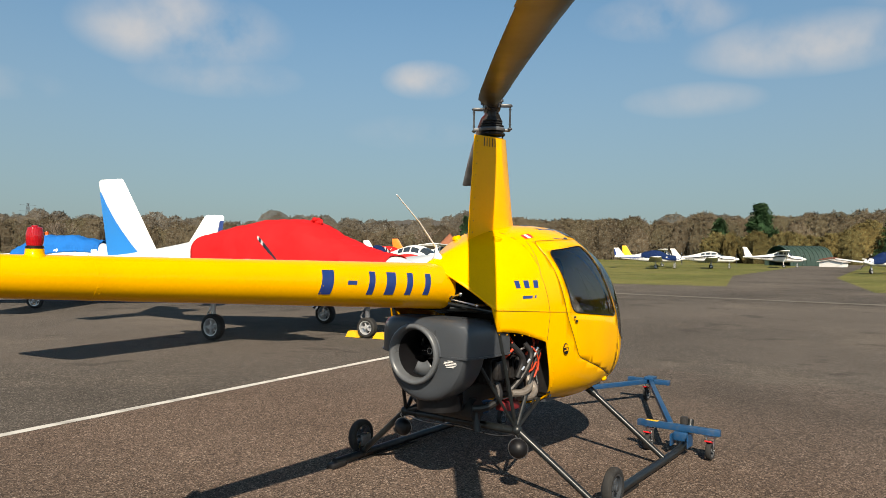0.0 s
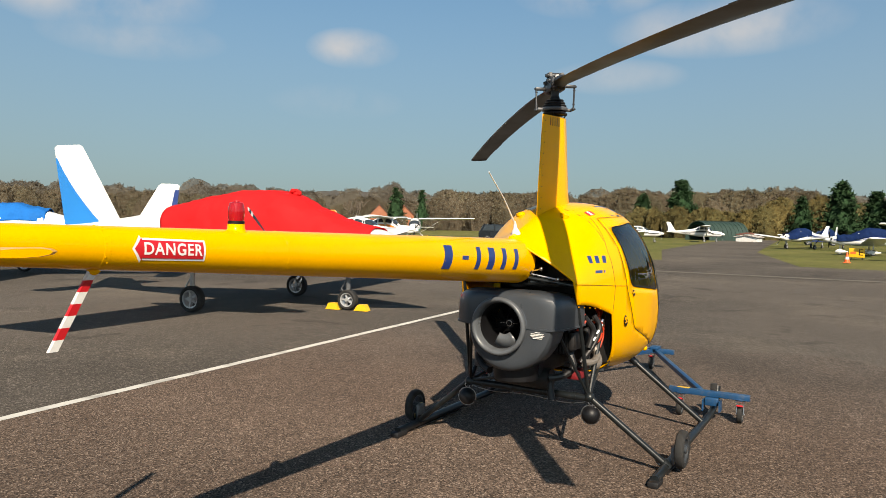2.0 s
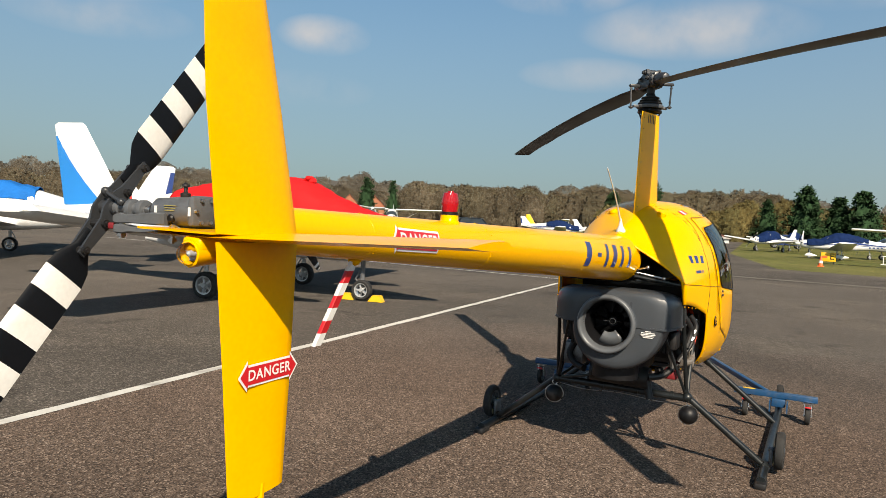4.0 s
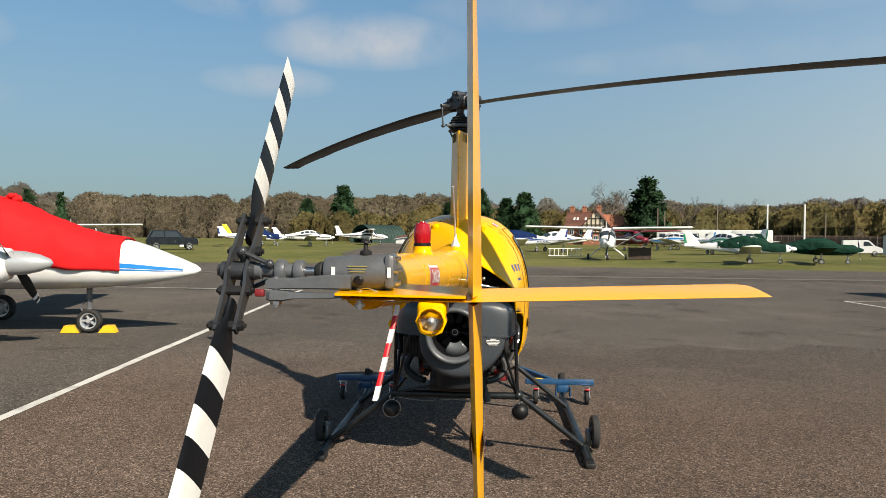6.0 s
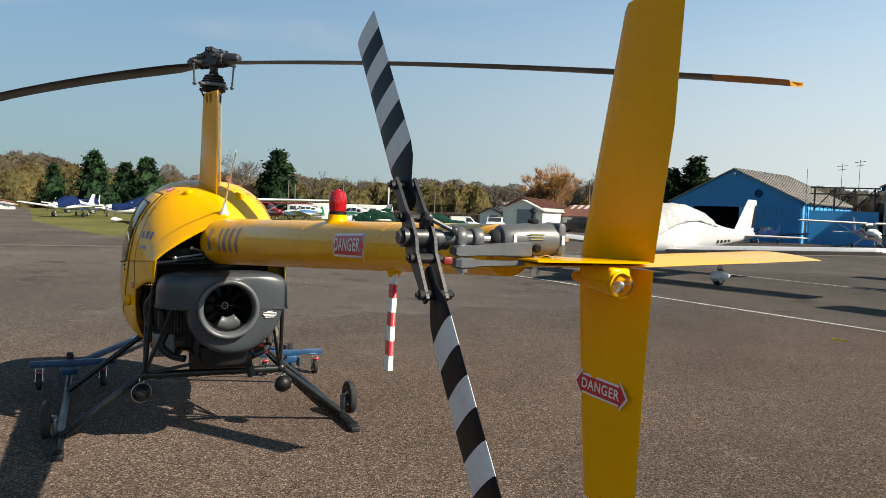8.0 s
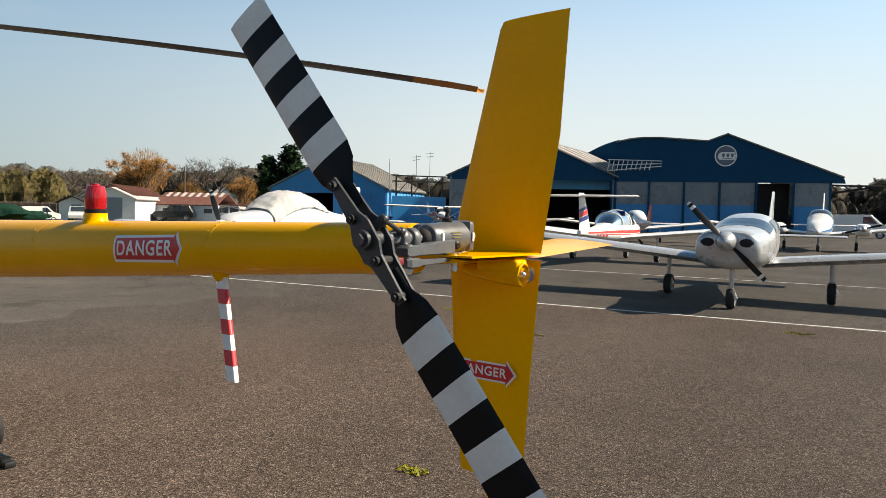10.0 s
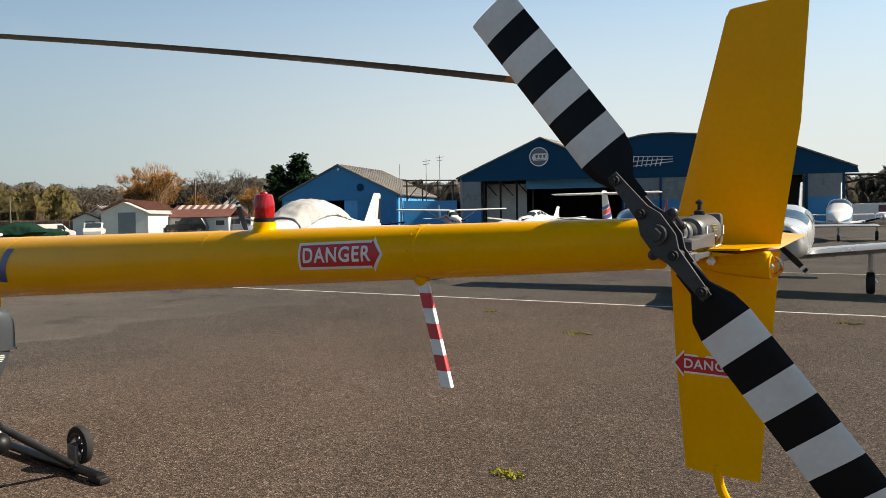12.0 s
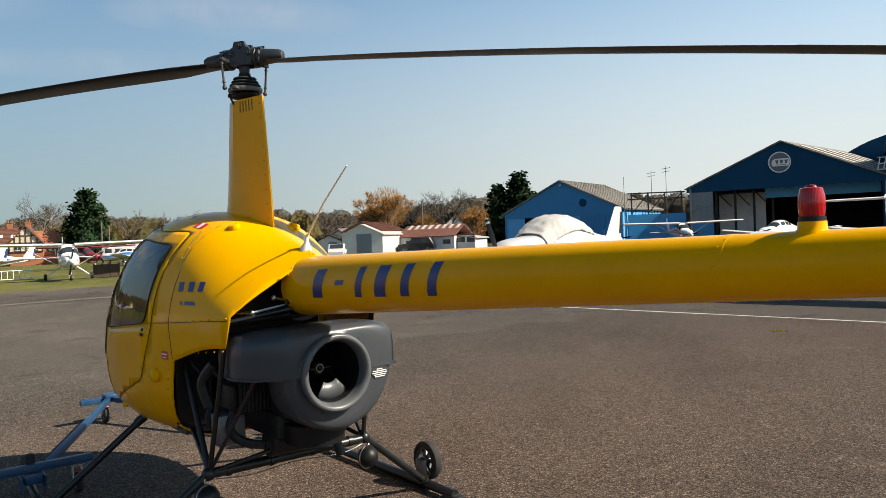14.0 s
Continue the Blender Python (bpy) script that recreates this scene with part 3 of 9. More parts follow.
def shell_classes():
    verts, edges = [], []
    for loop in (OUTLINE, WINDOW, DOOR, SCREEN):
        k = len(verts)
        verts += [Vector((p[0], p[1] * 1.6)) for p in loop]
        edges += [(k + i, k + (i + 1) % len(loop)) for i in range(len(loop))]
    for i in range(48):
        for j in range(1, 33):
            U = -0.66 + (U_END + 0.66) * (i + 0.5) / 48
            verts.append(Vector((U + 0.004 * ((j % 2) - 0.5), 1.6 * j / 33)))
    vs, _, fs, *_ = delaunay_2d_cdt(verts, edges, [], 0, 1e-5)
    uv = [(v.x, v.y / 1.6) for v in vs]
    classes = {"body": [], "door": [], "window": [], "screen": []}
    for f in fs:
        c = (sum(uv[i][0] for i in f) / 3, sum(uv[i][1] for i in f) / 3)
        if not inside(c, OUTLINE):
            continue
        key = "window" if inside(c, WINDOW) else "screen" if inside(c, SCREEN) else "door" if inside(c, DOOR) else "body"
        classes[key].append(f)
    return uv, classes


UV, SHELL = shell_classes()


def shell_part(key, signs, off=0.0):
    bm = B()
    for s in signs:
        made = {}
        for f in SHELL[key]:
            for i in f:
                if i not in made:
                    p = hull(*UV[i], off)
                    made[i] = bm.verts.new((p.x, s * p.y, p.z))
            try:
                bm.faces.new([made[i] for i in f])
            except ValueError:
                pass
    bmesh.ops.remove_doubles(bm, verts=bm.verts, dist=0.0006)
    bmesh.ops.recalc_face_normals(bm, faces=bm.faces)
    big = max(bm.faces, key=lambda f: abs(f.normal.y))
    if big.normal.y * big.calc_center_median().y < 0:
        bmesh.ops.reverse_faces(bm, faces=bm.faces)
    return bm


def solid(ob, t):
    md = ob.modifiers.new("thickness", "SOLIDIFY")
    md.thickness, md.offset = t, -1
    return ob


cabin = solid(part("cabin_shell", shell_part("body", (1, -1)), YELLOW, heli, "glossy yellow cabin and engine cowling", 28), 0.008)
screen = part("windscreen", shell_part("screen", (1, -1)), GLASS, heli, "clear bubble windscreen", 180)
for s in (1, -1):
    door = solid(part("door", shell_part("door", (s,), 0.0015), YELLOW, heli, "yellow cabin door", 28), 0.004)
    part("window", shell_part("window", (s,), 0.003), GLASS, door, "clear door window", 180)
    # hinge pin, latch and seal of the door
    bm = B()
    p = hull(*hull_uv(0.32, 1.12), 0.012)
    box(bm, (p.x, s * p.y, p.z), (0.03, 0.008, 0.018), bev=0.002)
    cyl(bm, (p.x - 0.03, s * p.y - s * 0.004, p.z + 0.03), (p.x - 0.03, s * (p.y + 0.006), p.z + 0.03), 0.008, seg=10)
    part("latch", bm, DARKSTEEL, door, "small dark door latch")
    bm = B()
    tube(bm, [Vector((q.x, s * q.y, q.z)) for q in (hull(*p_, 0.007) for p_ in WINDOW[::1])] + [Vector((q.x, s * q.y, q.z)) for q in (hull(*WINDOW[0], 0.007),)], 0.0032, 6)
    part("window_seal", bm, BLACK, door, "thin black window seal")
    bm = B()
    gap = [hull(*p_, 0.0005) for p_ in DOOR + DOOR[:1]]
    tube(bm, [Vector((q.x, s * q.y, q.z)) for q in gap], 0.0024, 5)
    part("door_gap", bm, BLACK, door, "dark hairline gap round the door")
bm = B()
for s in (1, -1):
    pts = [hull(U, v, 0.002) for U, v in ((0.6, 0.0), (0.64, 0.16))] + [hull(*hull_uv(*c), 0.002) for c in post]
    tube(bm, [Vector((p.x, s * p.y, p.z)) for p in pts], 0.007, 6)
part("windscreen_trim", bm, DARKGREY, heli, "dark seal round the windscreen")

for s in (1, -1):
    bm = B()
    vs = [hull(U, v, 0.003) for U, v in ((0.34, 0.03), (0.35, 0.10), (0.37, 0.19), (0.585, 0.185), (0.57, 0.10), (0.565, 0.03))]
    bm.faces.new([bm.verts.new((p.x, s * p.y, p.z)) for p in vs])
    part("skylight", bm, DARKGLASS, heli, "dark tinted roof window", 180)

# seams, rivets and fittings of the shell
for s in (1, -1):
    seams = []
    for pts in ([(0.27, 1.185), (0.0, 1.20), (-0.3, 1.22), (-0.55, 1.235)], [(0.05, 1.68), (-0.01, 1.45), (0.02, 1.19), (-0.01, 1.01)]):
        ln = [hull(*hull_uv(*Vector(a).lerp(Vector(b), k / 6)), 0.0) for a, b in zip(pts, pts[1:]) for k in range(7)]
        seams.append(ln)
    ln = [hull(-0.02 + 0.06 * v, v, 0.0) for v in (0.02, 0.08, 0.14, 0.2, 0.26, 0.3)]
    seams += [ln, [hull(0.53 + 0.1 * v, v, 0.0) for v in (0.0, 0.06, 0.12, 0.18)]]
    for ln in seams:
        bm = B()
        tube(bm, [Vector((p.x, s * p.y, p.z)) for p in ln], 0.0021, 5)
        part("panel_seam", bm, BLACK, heli, "dark hairline gap between panels")
bm = B()
for s in (1, -1):
    spots = [hull(-0.66 + 0.02 * (k % 2), 0.02 + 0.03 * k, 0.001) for k in range(8)]
    spots += [hull(*hull_uv(-0.54 + 0.075 * k, 1.245 - 0.006 * k), 0.001) for k in range(10)]
    spots += [hull(*hull_uv(-0.50 + 0.075 * k, 1.085 - 0.008 * k), 0.001) for k in range(7)]
    spots += [hull(*hull_uv(0.035 + 0.02 * k, 0.95 - 0.055 * k), 0.001) for k in range(7)]
    spots += [hull(0.01 + 0.06 * v, v, 0.001) for v in (0.05, 0.1, 0.15, 0.2, 0.25, 0.29)]
    for p in spots:
        ball(bm, (p.x, s * p.y, p.z), 0.0045, 6, 4)
part("rivets", bm, YELLOW, heli, "rows of small yellow rivet heads")
for s in (1, -1):
    bm = B()
    p = hull(*hull_uv(0.20, 0.935), 0.0)
    if s < 0:
        lathe(bm, [(0.036, 0.0), (0.04, 0.004), (0.032, 0.007), (0.03, -0.01)], along((p.x, s * (p.y + 0.001), p.z), (p.x, s * (p.y + 0.1), p.z + 0.01)), 18)
        for k in (-0.012, 0.012):
            cyl(bm, (p.x - 0.034, s * (p.y + 0.008), p.z + k), (p.x + 0.034, s * (p.y + 0.006), p.z + k), 0.003, seg=6, mi=1)
        part("vent", bm, [BLACK, YELLOW], heli, "round black cabin vent with bars")
    else:
        ball(bm, (p.x - 0.02, s * p.y, p.z - 0.03), (0.045, 0.03, 0.04), 14, 8)
        part("blister", bm, YELLOW, heli, "small yellow blister")
    bm = B()
    p = hull(*hull_uv(0.98, 0.62), 0.0)
    ball(bm, (p.x, s * p.y, p.z), (0.04, 0.022, 0.022), 12, 8)
    part("strut_fairing", bm, YELLOW, heli)
    # filler caps on the shoulders
    bm = B()
    p = hull(-0.12 if s < 0 else -0.1, 0.11, 0.0)
    lathe(bm, [(0.033, -0.01), (0.033, 0.012), (0.028, 0.017), (0.0, 0.018)], along((p.x, s * p.y, p.z), (p.x, s * (p.y + 0.03), p.z + 0.1)), 16)
    part("fuel_cap", bm, YELLOW, heli, "round yellow fuel filler cap")
    bm = B()
    for dx, mi in ((-0.03, 1), (0.0, 0), (0.03, 1)):
        q0, q1 = hull(0.10 + dx, 0.135, 0.002), hull(0.10 + dx, 0.165, 0.002)
        r0, r1 = hull(0.13 + dx, 0.135, 0.002), hull(0.13 + dx, 0.165, 0.002)
        f = bm.faces.new([bm.verts.new((q.x, s * q.y, q.z)) for q in (q0, q1, r1, r0)])
        f.material_index = mi
    part("fuel_placard", bm, [SIGNWHITE, SIGNRED], heli, "small red and white placard")
    if s > 0:
        bm = B()
        for x0, x1, z0, z1, mi in ((0.03, 0.10, 1.000, 1.045, 0), (0.036, 0.094, 1.026, 1.034, 1), (0.045, 0.085, 1.010, 1.016, 1)):
            f = bm.faces.new([bm.verts.new((q.x, q.y, q.z)) for q in (hull(*hull_uv(x, z), 0.003 + 0.002 * mi) for x, z in ((x0, z0), (x1, z0), (x1, z1), (x0, z1)))])
            f.material_index = mi
        part("cabin_placard", bm, [SIGNRED, SIGNWHITE], heli, "small red placard with plain white lines")
    # dark blue type marking, two plain bars a line
    for x0, x1, z0, z1 in ((-0.325, -0.285, 1.365, 1.415), (-0.25, -0.205, 1.365, 1.415), (-0.165, -0.12, 1.365, 1.415), (-0.30, -0.205, 1.297, 1.316), (-0.185, -0.165, 1.297, 1.316)):
        bm = B()
        x0, x1 = x0 + 0.05 + (0.02 if s > 0 else 0), x1 + 0.05 + (0.02 if s > 0 else 0)
        o = [hull(*hull_uv(x, z), 0.0015) for x, z in ((x0, z0), (x1, z0), (x1 + 0.01, z1), (x0 + 0.01, z1))]
        bm.faces.new([bm.verts.new((q.x, s * q.y, q.z)) for q in o])
        part("marking_bar", bm, LETTERBLUE, heli, "dark blue type marking as a plain bar")

# cabin inside
bm = B()
box(bm, (0.62, 0, 0.56), (0.95, 0.78, 0.03))
box(bm, (0.165, 0, 1.03), (0.03, 0.86, 0.9), bev=0.01)
part("bulkhead", bm, DARKGREY, heli, "dark cabin floor and rear bulkhead")
for s in (1, -1):
    bm = B()
    box(bm, (0.42, s * 0.24, 0.82), (0.46, 0.42, 0.16), pose(0, 0, 0, 0, -6, 0), bev=0.04)
    box(bm, (0.23, s * 0.24, 1.15), (0.11, 0.42, 0.55), pose(0, 0, 0, 0, -10, 0), bev=0.04)
    box(bm, (0.185, s * 0.24, 1.46), (0.07, 0.24, 0.14), pose(0, 0, 0, 0, -8, 0), bev=0.03)
    part("seat", bm, RUBBER, heli, "black upholstered cabin seat")
bm = B()
box(bm, (0.92, 0, 0.78), (0.18, 0.22, 0.45), pose(0, 0, 0, 0, 18, 0), bev=0.02)
box(bm, (0.93, 0, 1.04), (0.10, 0.30, 0.22), pose(0, 0, 0, 0, 18, 0), bev=0.03)
for k in range(6):
    c = Vector((0.885, -0.08 + 0.08 * (k % 3), 1.01 + 0.075 * (k // 3)))
    lathe(bm, [(0.03, 0.0), (0.033, 0.012), (0.026, 0.013)], along(c, c + Vector((-0.09, 0, 0.03))), 12)
part("instrument_console", bm, BLACK, heli, "black instrument console with round dials")
bm = B()
tube(bm, [(0.62, 0, 0.6), (0.66, 0, 1.0), (0.58, 0, 1.08)], 0.015, 8)
tube(bm, [(0.58, -0.26, 1.13), (0.58, 0, 1.08), (0.58, 0.26, 1.13)], 0.012, 8)
for s in (1, -1):
    tube(bm, [(0.58, s * 0.26, 1.13), (0.57, s * 0.27, 1.03)], 0.018, 8)
part("control_stick", bm, BLACK, heli, "black control stick with a cross bar")

# mast fairing
bm = B()


def fairing_ring(k):
    x0, x1 = -0.267 + 0.075 * k, 0.335 - 0.12 * k
    w = 0.078 - 0.012 * k
    zf = lambda x: 1.672 + (x + 0.26) * 0.22 if k < 0.5 else 2.426  # noqa: E731
    xm = x0 + (x1 - x0) * 0.62
    out = [(x0, 0.004), (x0 + (xm - x0) * 0.5, w * 0.56), (xm, w), (xm + (x1 - xm) * 0.5, w * 0.80), (x1 - 0.03, w * 0.42), (x1, 0.0)]
    out += [(x, -y) for x, y in out[-2::-1]]
    return [Vector((x, y, (zf(x) - 0.03) if k == 0 else 1.695 + (2.426 - 1.695) * k)) for x, y in out]


loft(bm, [fairing_ring(0), fairing_ring(0.25), fairing_ring(0.5), fairing_ring(0.75), fairing_ring(1)])
fairing = part("mast_fairing", bm, YELLOW, heli, "tall yellow mast fairing", 20)
for s in (1, -1):
    slot = None
    for k in range(5):
        bm = B()
        u = 0.34 + 0.1 * k
        a, b = fairing_ring(0.9), fairing_ring(0.985)
        pa, pb = a[0].lerp(a[2], u), b[0].lerp(b[2], u)
        pa, pb = Vector((pa.x, s * pa.y, pa.z)), Vector((pb.x, s * pb.y, pb.z))
        cyl(bm, pa, pb, 0.0045, seg=6)
        part("slot", bm, BLACK, fairing)
bm = B()
for s in (1, -1):
    for k in range(9):
        r = fairing_ring(0.06 + 0.11 * k)
        p = r[0].lerp(r[2], 0.1)
        ball(bm, (p.x, s * p.y, p.z), 0.004, 6, 4)
part("rivets", bm, DARKSTEEL, fairing)

# rotor mast, swashplate and hub
bm = B()
cyl(bm, (0.03, 0, 2.40), (0.03, 0, 2.66), 0.028, seg=18)
mast = part("rotor_mast", bm, DARKSTEEL, heli, "dark steel rotor mast")
bm = B()
M0 = pose(0.03, 0, 0)
lathe(bm, [(0.05, 2.474), (0.094, 2.475), (0.098, 2.482), (0.098, 2.494), (0.092, 2.501), (0.05, 2.503)], M0, 28)
ROT = radians(37.4)
rd, rn = Vector((math.cos(ROT), math.sin(ROT), 0)), Vector((-math.sin(ROT), math.cos(ROT), 0))
for s in (1, -1):
    box(bm, Vector((0.03, 0, 2.487)) + rn * s * 0.105, (0.03, 0.06, 0.018), Matrix.Rotation(ROT, 4, "Z"), bev=0.004)
part("swashplate", bm, GEARGREY, heli, "grey rotating swashplate ring")
bm = B()
lathe(bm, [(0.03, 2.437), (0.06, 2.438), (0.084, 2.446), (0.088, 2.456), (0.082, 2.466), (0.05, 2.470)], M0, 26)
for k in range(3):
    a = ROT + 0.6 + 2.094 * k
    p = Vector((0.03 + 0.088 * math.cos(a), 0.088 * math.sin(a), 2.455))
    ball(bm, p, 0.013, 8, 6)
    cyl(bm, p, p - Vector((0.02 * math.cos(a), 0.02 * math.sin(a), 0.05)), 0.006, seg=8)
part("lower_swashplate", bm, BLACK, heli, "black fixed swashplate ring with push rod ends")
bm = B()
prof = []
for k in range(3):
    z, r = 2.504 + 0.020 * k, 0.089 - 0.011 * k
    prof += [(r - 0.022, z), (r - 0.004, z + 0.003), (r, z + 0.009), (r - 0.004, z + 0.015), (r - 0.022, z + 0.019)]
prof += [(0.036, 2.568), (0.032, 2.586)]
lathe(bm, prof, M0, 22)
part("rubber_boot", bm, RUBBER, heli, "ribbed black rubber boot")
for s in (1, -1):
    bm = B()
    a = Vector((0.03, 0, 2.487)) + rn * s * 0.125 + rd * (0.06 * s)
    b = Vector((0.03, 0, 2.650)) + rn * s * 0.125 + rd * (0.075 * s)
    cyl(bm, a, b, 0.0065, seg=10)
    for q in (a, b):
        ball(bm, q, 0.013, 10, 8)
        cyl(bm, q - rn * 0.016, q + rn * 0.016, 0.006, seg=8)
    for t in (0.18, 0.82):
        cyl(bm, a.lerp(b, t), a.lerp(b, t + 0.05), 0.010, seg=6)
    box(bm, b - rn * s * 0.03, (0.03, 0.08, 0.022), Matrix.Rotation(ROT, 4, "Z"), bev=0.005)
    part("pitch_link", bm, HUBGREY, heli, "grey steel pitch link")
bm = B()
RM = Matrix.Rotation(ROT, 4, "Z")
HC = Vector((0.03, 0, 2.655))
box(bm, HC + Vector((0, 0, 0.028)), (0.15, 0.07, 0.085), RM, bev=0.014)
cyl(bm, HC - Vector((0, 0, 0.075)), HC, 0.027, 0.036, seg=18)
for s in (1, -1):
    # cheek plate with chamfered shoulders, carrying the teeter bolt and two coning bolts
    cheek = [(-0.074, -0.018), (-0.06, -0.030), (0.06, -0.030), (0.074, -0.018), (0.074, 0.046), (0.058, 0.064), (0.040, 0.072), (0.030, 0.104), (-0.030, 0.104), (-0.040, 0.072), (-0.058, 0.064), (-0.074, 0.046)]
    loft(bm, [[HC + rd * x + rn * (s * y) + Vector((0, 0, z)) for x, z in cheek] for y in (0.034, 0.056)])
    for q, z, r in ((0.0, 0.082, 0.019), (0.052, 0.036, 0.017), (-0.052, 0.036, 0.017)):
        c = HC + rd * q + Vector((0, 0, z))
        cyl(bm, c + rn * s * 0.05, c + rn * s * 0.066, r, seg=14)
        cyl(bm, c + rn * s * 0.06, c + rn * s * 0.078, r * 0.62, seg=6)
cyl(bm, HC + Vector((0, 0, 0.082)) - rn * 0.05, HC + Vector((0, 0, 0.082)) + rn * 0.05, 0.024, seg=14)
part("rotor_hub", bm, HUBGREY, heli, "grey teetering rotor hub with bolts")


def main_z(r, low=0.0):
    """Height of the drooping blade; low: the side that hangs lower."""
    return 2.652 - (0.02 + low) * (r / 3.83) - (0.225 - 0.435 * low) * (r / 3.83) ** 2


for s in (1, -1):
    ROT = radians(36.8 if s > 0 else 36.2)
    rd, rn = Vector((math.cos(ROT), math.sin(ROT), 0)), Vector((-math.sin(ROT), math.cos(ROT), 0))
    RM = Matrix.Rotation(ROT, 4, "Z")
    ax = rd * s
    tip = 3.70 if s > 0 else 3.90
    bm = B()
    a, b = HC + ax * 0.072 + Vector((0, 0, 0.018)), HC + ax * 0.36 + Vector((0, 0, 0.008))
    lathe(bm, [(0.036, -0.02), (0.045, 0.0), (0.057, 0.004), (0.060, 0.010), (0.060, 0.022), (0.056, 0.026), (0.050, 0.027), (0.050, 0.034), (0.058, 0.036), (0.058, 0.048), (0.046, 0.052), (0.042, 0.10), (0.037, 0.15), (0.026, 0.175), (0.015, 0.18)], along(a, b), 22)
    for k in range(8):
        c = a + ax * 0.042 + (rn * math.cos(k * 0.785) + Vector((0, 0, 1)) * math.sin(k * 0.785)) * 0.055
        cyl(bm, c - ax * 0.018, c + ax * 0.018, 0.006, seg=6)
    part("blade_grip", bm, HUBGREY, heli, "grey blade grip with bolt ring")
    # blade: aerofoil section, thin and drooping, with a worn tip
    bm = B()
    rings, slots = [], []
    rs = [0.17, 0.30, 0.46, 0.7] + [0.7 + (tip - 0.42 - 0.7) * k / 14 for k in range(1, 15)] + [tip - 0.4, tip - 0.2, tip - 0.02, tip]
    for r in rs:
        ch = 0.185 * (0.52 + 0.48 * min(max((r - 0.2) / 0.3, 0), 1))
        th = 0.13 if r > 0.45 else 0.22
        tw = radians(8 - 7 * r / 3.83)
        pts = []
        for x, y in airfoil(ch, th, 7):
            x = x - ch * 0.28
            fwd, up = x * math.cos(tw) + y * math.sin(tw), y * math.cos(tw) - x * math.sin(tw)
            sw = 0.05 * max((r - tip + 0.06) / 0.06, 0)
            pts.append(HC + ax * (r - (sw if x > 0 else 0)) - rn * s * fwd + Vector((0, 0, main_z(r, 0.0 if s > 0 else 0.181) - HC.z + up)))
        rings.append(pts)
        slots.append(1 if r >= tip - 0.41 else 0)
    loft(bm, rings, mats=slots[:-1])
    blade = part("main_blade", bm, [BLADEGREY, BLADETIP if s < 0 else BLADEGREY], heli, "dark grey drooping main rotor blade", 40)
    bm = B()
    low = 0.0 if s > 0 else 0.181
    loft(bm, [[HC + ax * r - rn * s * f + Vector((0, 0, main_z(r, low) - HC.z - 0.0065 + u)) for f, u in ((0.118, 0.0015), (0.138, 0.001), (0.138, -0.001), (0.118, -0.0015))] for r in (tip - 1.0, tip - 0.7)])
    part("trim_tab", bm, BLADEGREY, blade)

# tail boom
BX0, BX1 = -0.62, -4.335


def boom_c(x):
    return 1.375 + (-0.6 - x) * 0.0448


def boom_r(x):
    return 0.150 - (-0.6 - x) * 0.0261


def boom_pt(x, ang, off=0.0):
    """ang: degrees from the boom's left side, upwards."""
    a = radians(ang)
    r = boom_r(x) + off
    return Vector((x, r * math.cos(a), boom_c(x) + r * math.sin(a)))


bm = B()
loft(bm, [[boom_pt(BX0 + (BX1 - BX0) * k / 24, 360 * i / 40) for i in range(40)] for k in range(25)])
boom = part("tail_boom", bm, YELLOW, heli, "long tapering yellow tail boom", 50)
for x in (-0.66, -1.78, -2.95, -3.74):
    bm = B()
    loft(bm, [[boom_pt(x + d, 360 * i / 40, o) for i in range(40)] for d, o in ((0.012, -0.0005), (0.011, 0.0006), (-0.011, 0.0006), (-0.012, -0.0005))], cap=False)
    band = part("joint_band", bm, YELLOW, boom)
    bm = B()
    for k in range(20):
        for d in ((-0.006,) if k % 2 else (0.006,)):
            p = boom_pt(x + d, 18 * k + 5, 0.0004)
            ball(bm, p, 0.0026, 6, 4)
    part("rivets", bm, YELLOW, band)
bm = B()
for k in range(60):
    p = boom_pt(-0.75 - 0.056 * k, -78, 0.0003)
    ball(bm, p, 0.0022, 6, 4)
part("rivets", bm, YELLOW, boom)
bm = B()
lathe(bm, [(0.135, -0.05), (0.152, -0.03), (0.152, 0.0), (0.145, 0.01)], along(boom_pt(-0.60, 0) * 0 + Vector((-0.61, 0, 1.376)), (-1.6, 0, 1.426)), 36)
part("boom_ring", bm, BLACK, boom, "black ring where the boom meets the cowling")


def wrap(bm, x0, ang0, s, off):
    """Bends a flat bmesh (local x along the boom to the reader's right, y up) onto the boom's side s."""
    for v in bm.verts:
        x = x0 - s * v.co.x
        a = v.co.y / boom_r(x)
        v.co = Vector((x, s * (boom_r(x) + off + v.co.z) * math.cos(a + ang0), boom_c(x) + (boom_r(x) + off + v.co.z) * math.sin(a + ang0)))
    return bm


def slices(bm, h, n=8):
    for k in range(1, n):
        y = -h / 2 + h * k / n
        bmesh.ops.bisect_plane(bm, geom=list(bm.verts) + list(bm.edges) + list(bm.faces), plane_co=(0, y, 0), plane_no=(0, 1, 0))
    return bm


def arrow(bm, L, h, head, hh, both=False, z=0.0, aft=1):
    """A flat arrow outline pointing to +x, as a single face."""
    pts = [(L / 2, 0), (L / 2 - head, hh / 2), (L / 2 - head, h / 2)]
    pts += [(-L / 2 + head, h / 2), (-L / 2 + head, hh / 2), (-L / 2, 0), (-L / 2 + head, -hh / 2), (-L / 2 + head, -h / 2)] if both else [(-L / 2, h / 2), (-L / 2, -h / 2)]
    pts += [(L / 2 - head, -h / 2), (L / 2 - head, -hh / 2)]
    bm.faces.new([bm.verts.new((aft * x, y, z)) for x, y in pts][::-1])
    bmesh.ops.recalc_face_normals(bm, faces=bm.faces)
    return bm


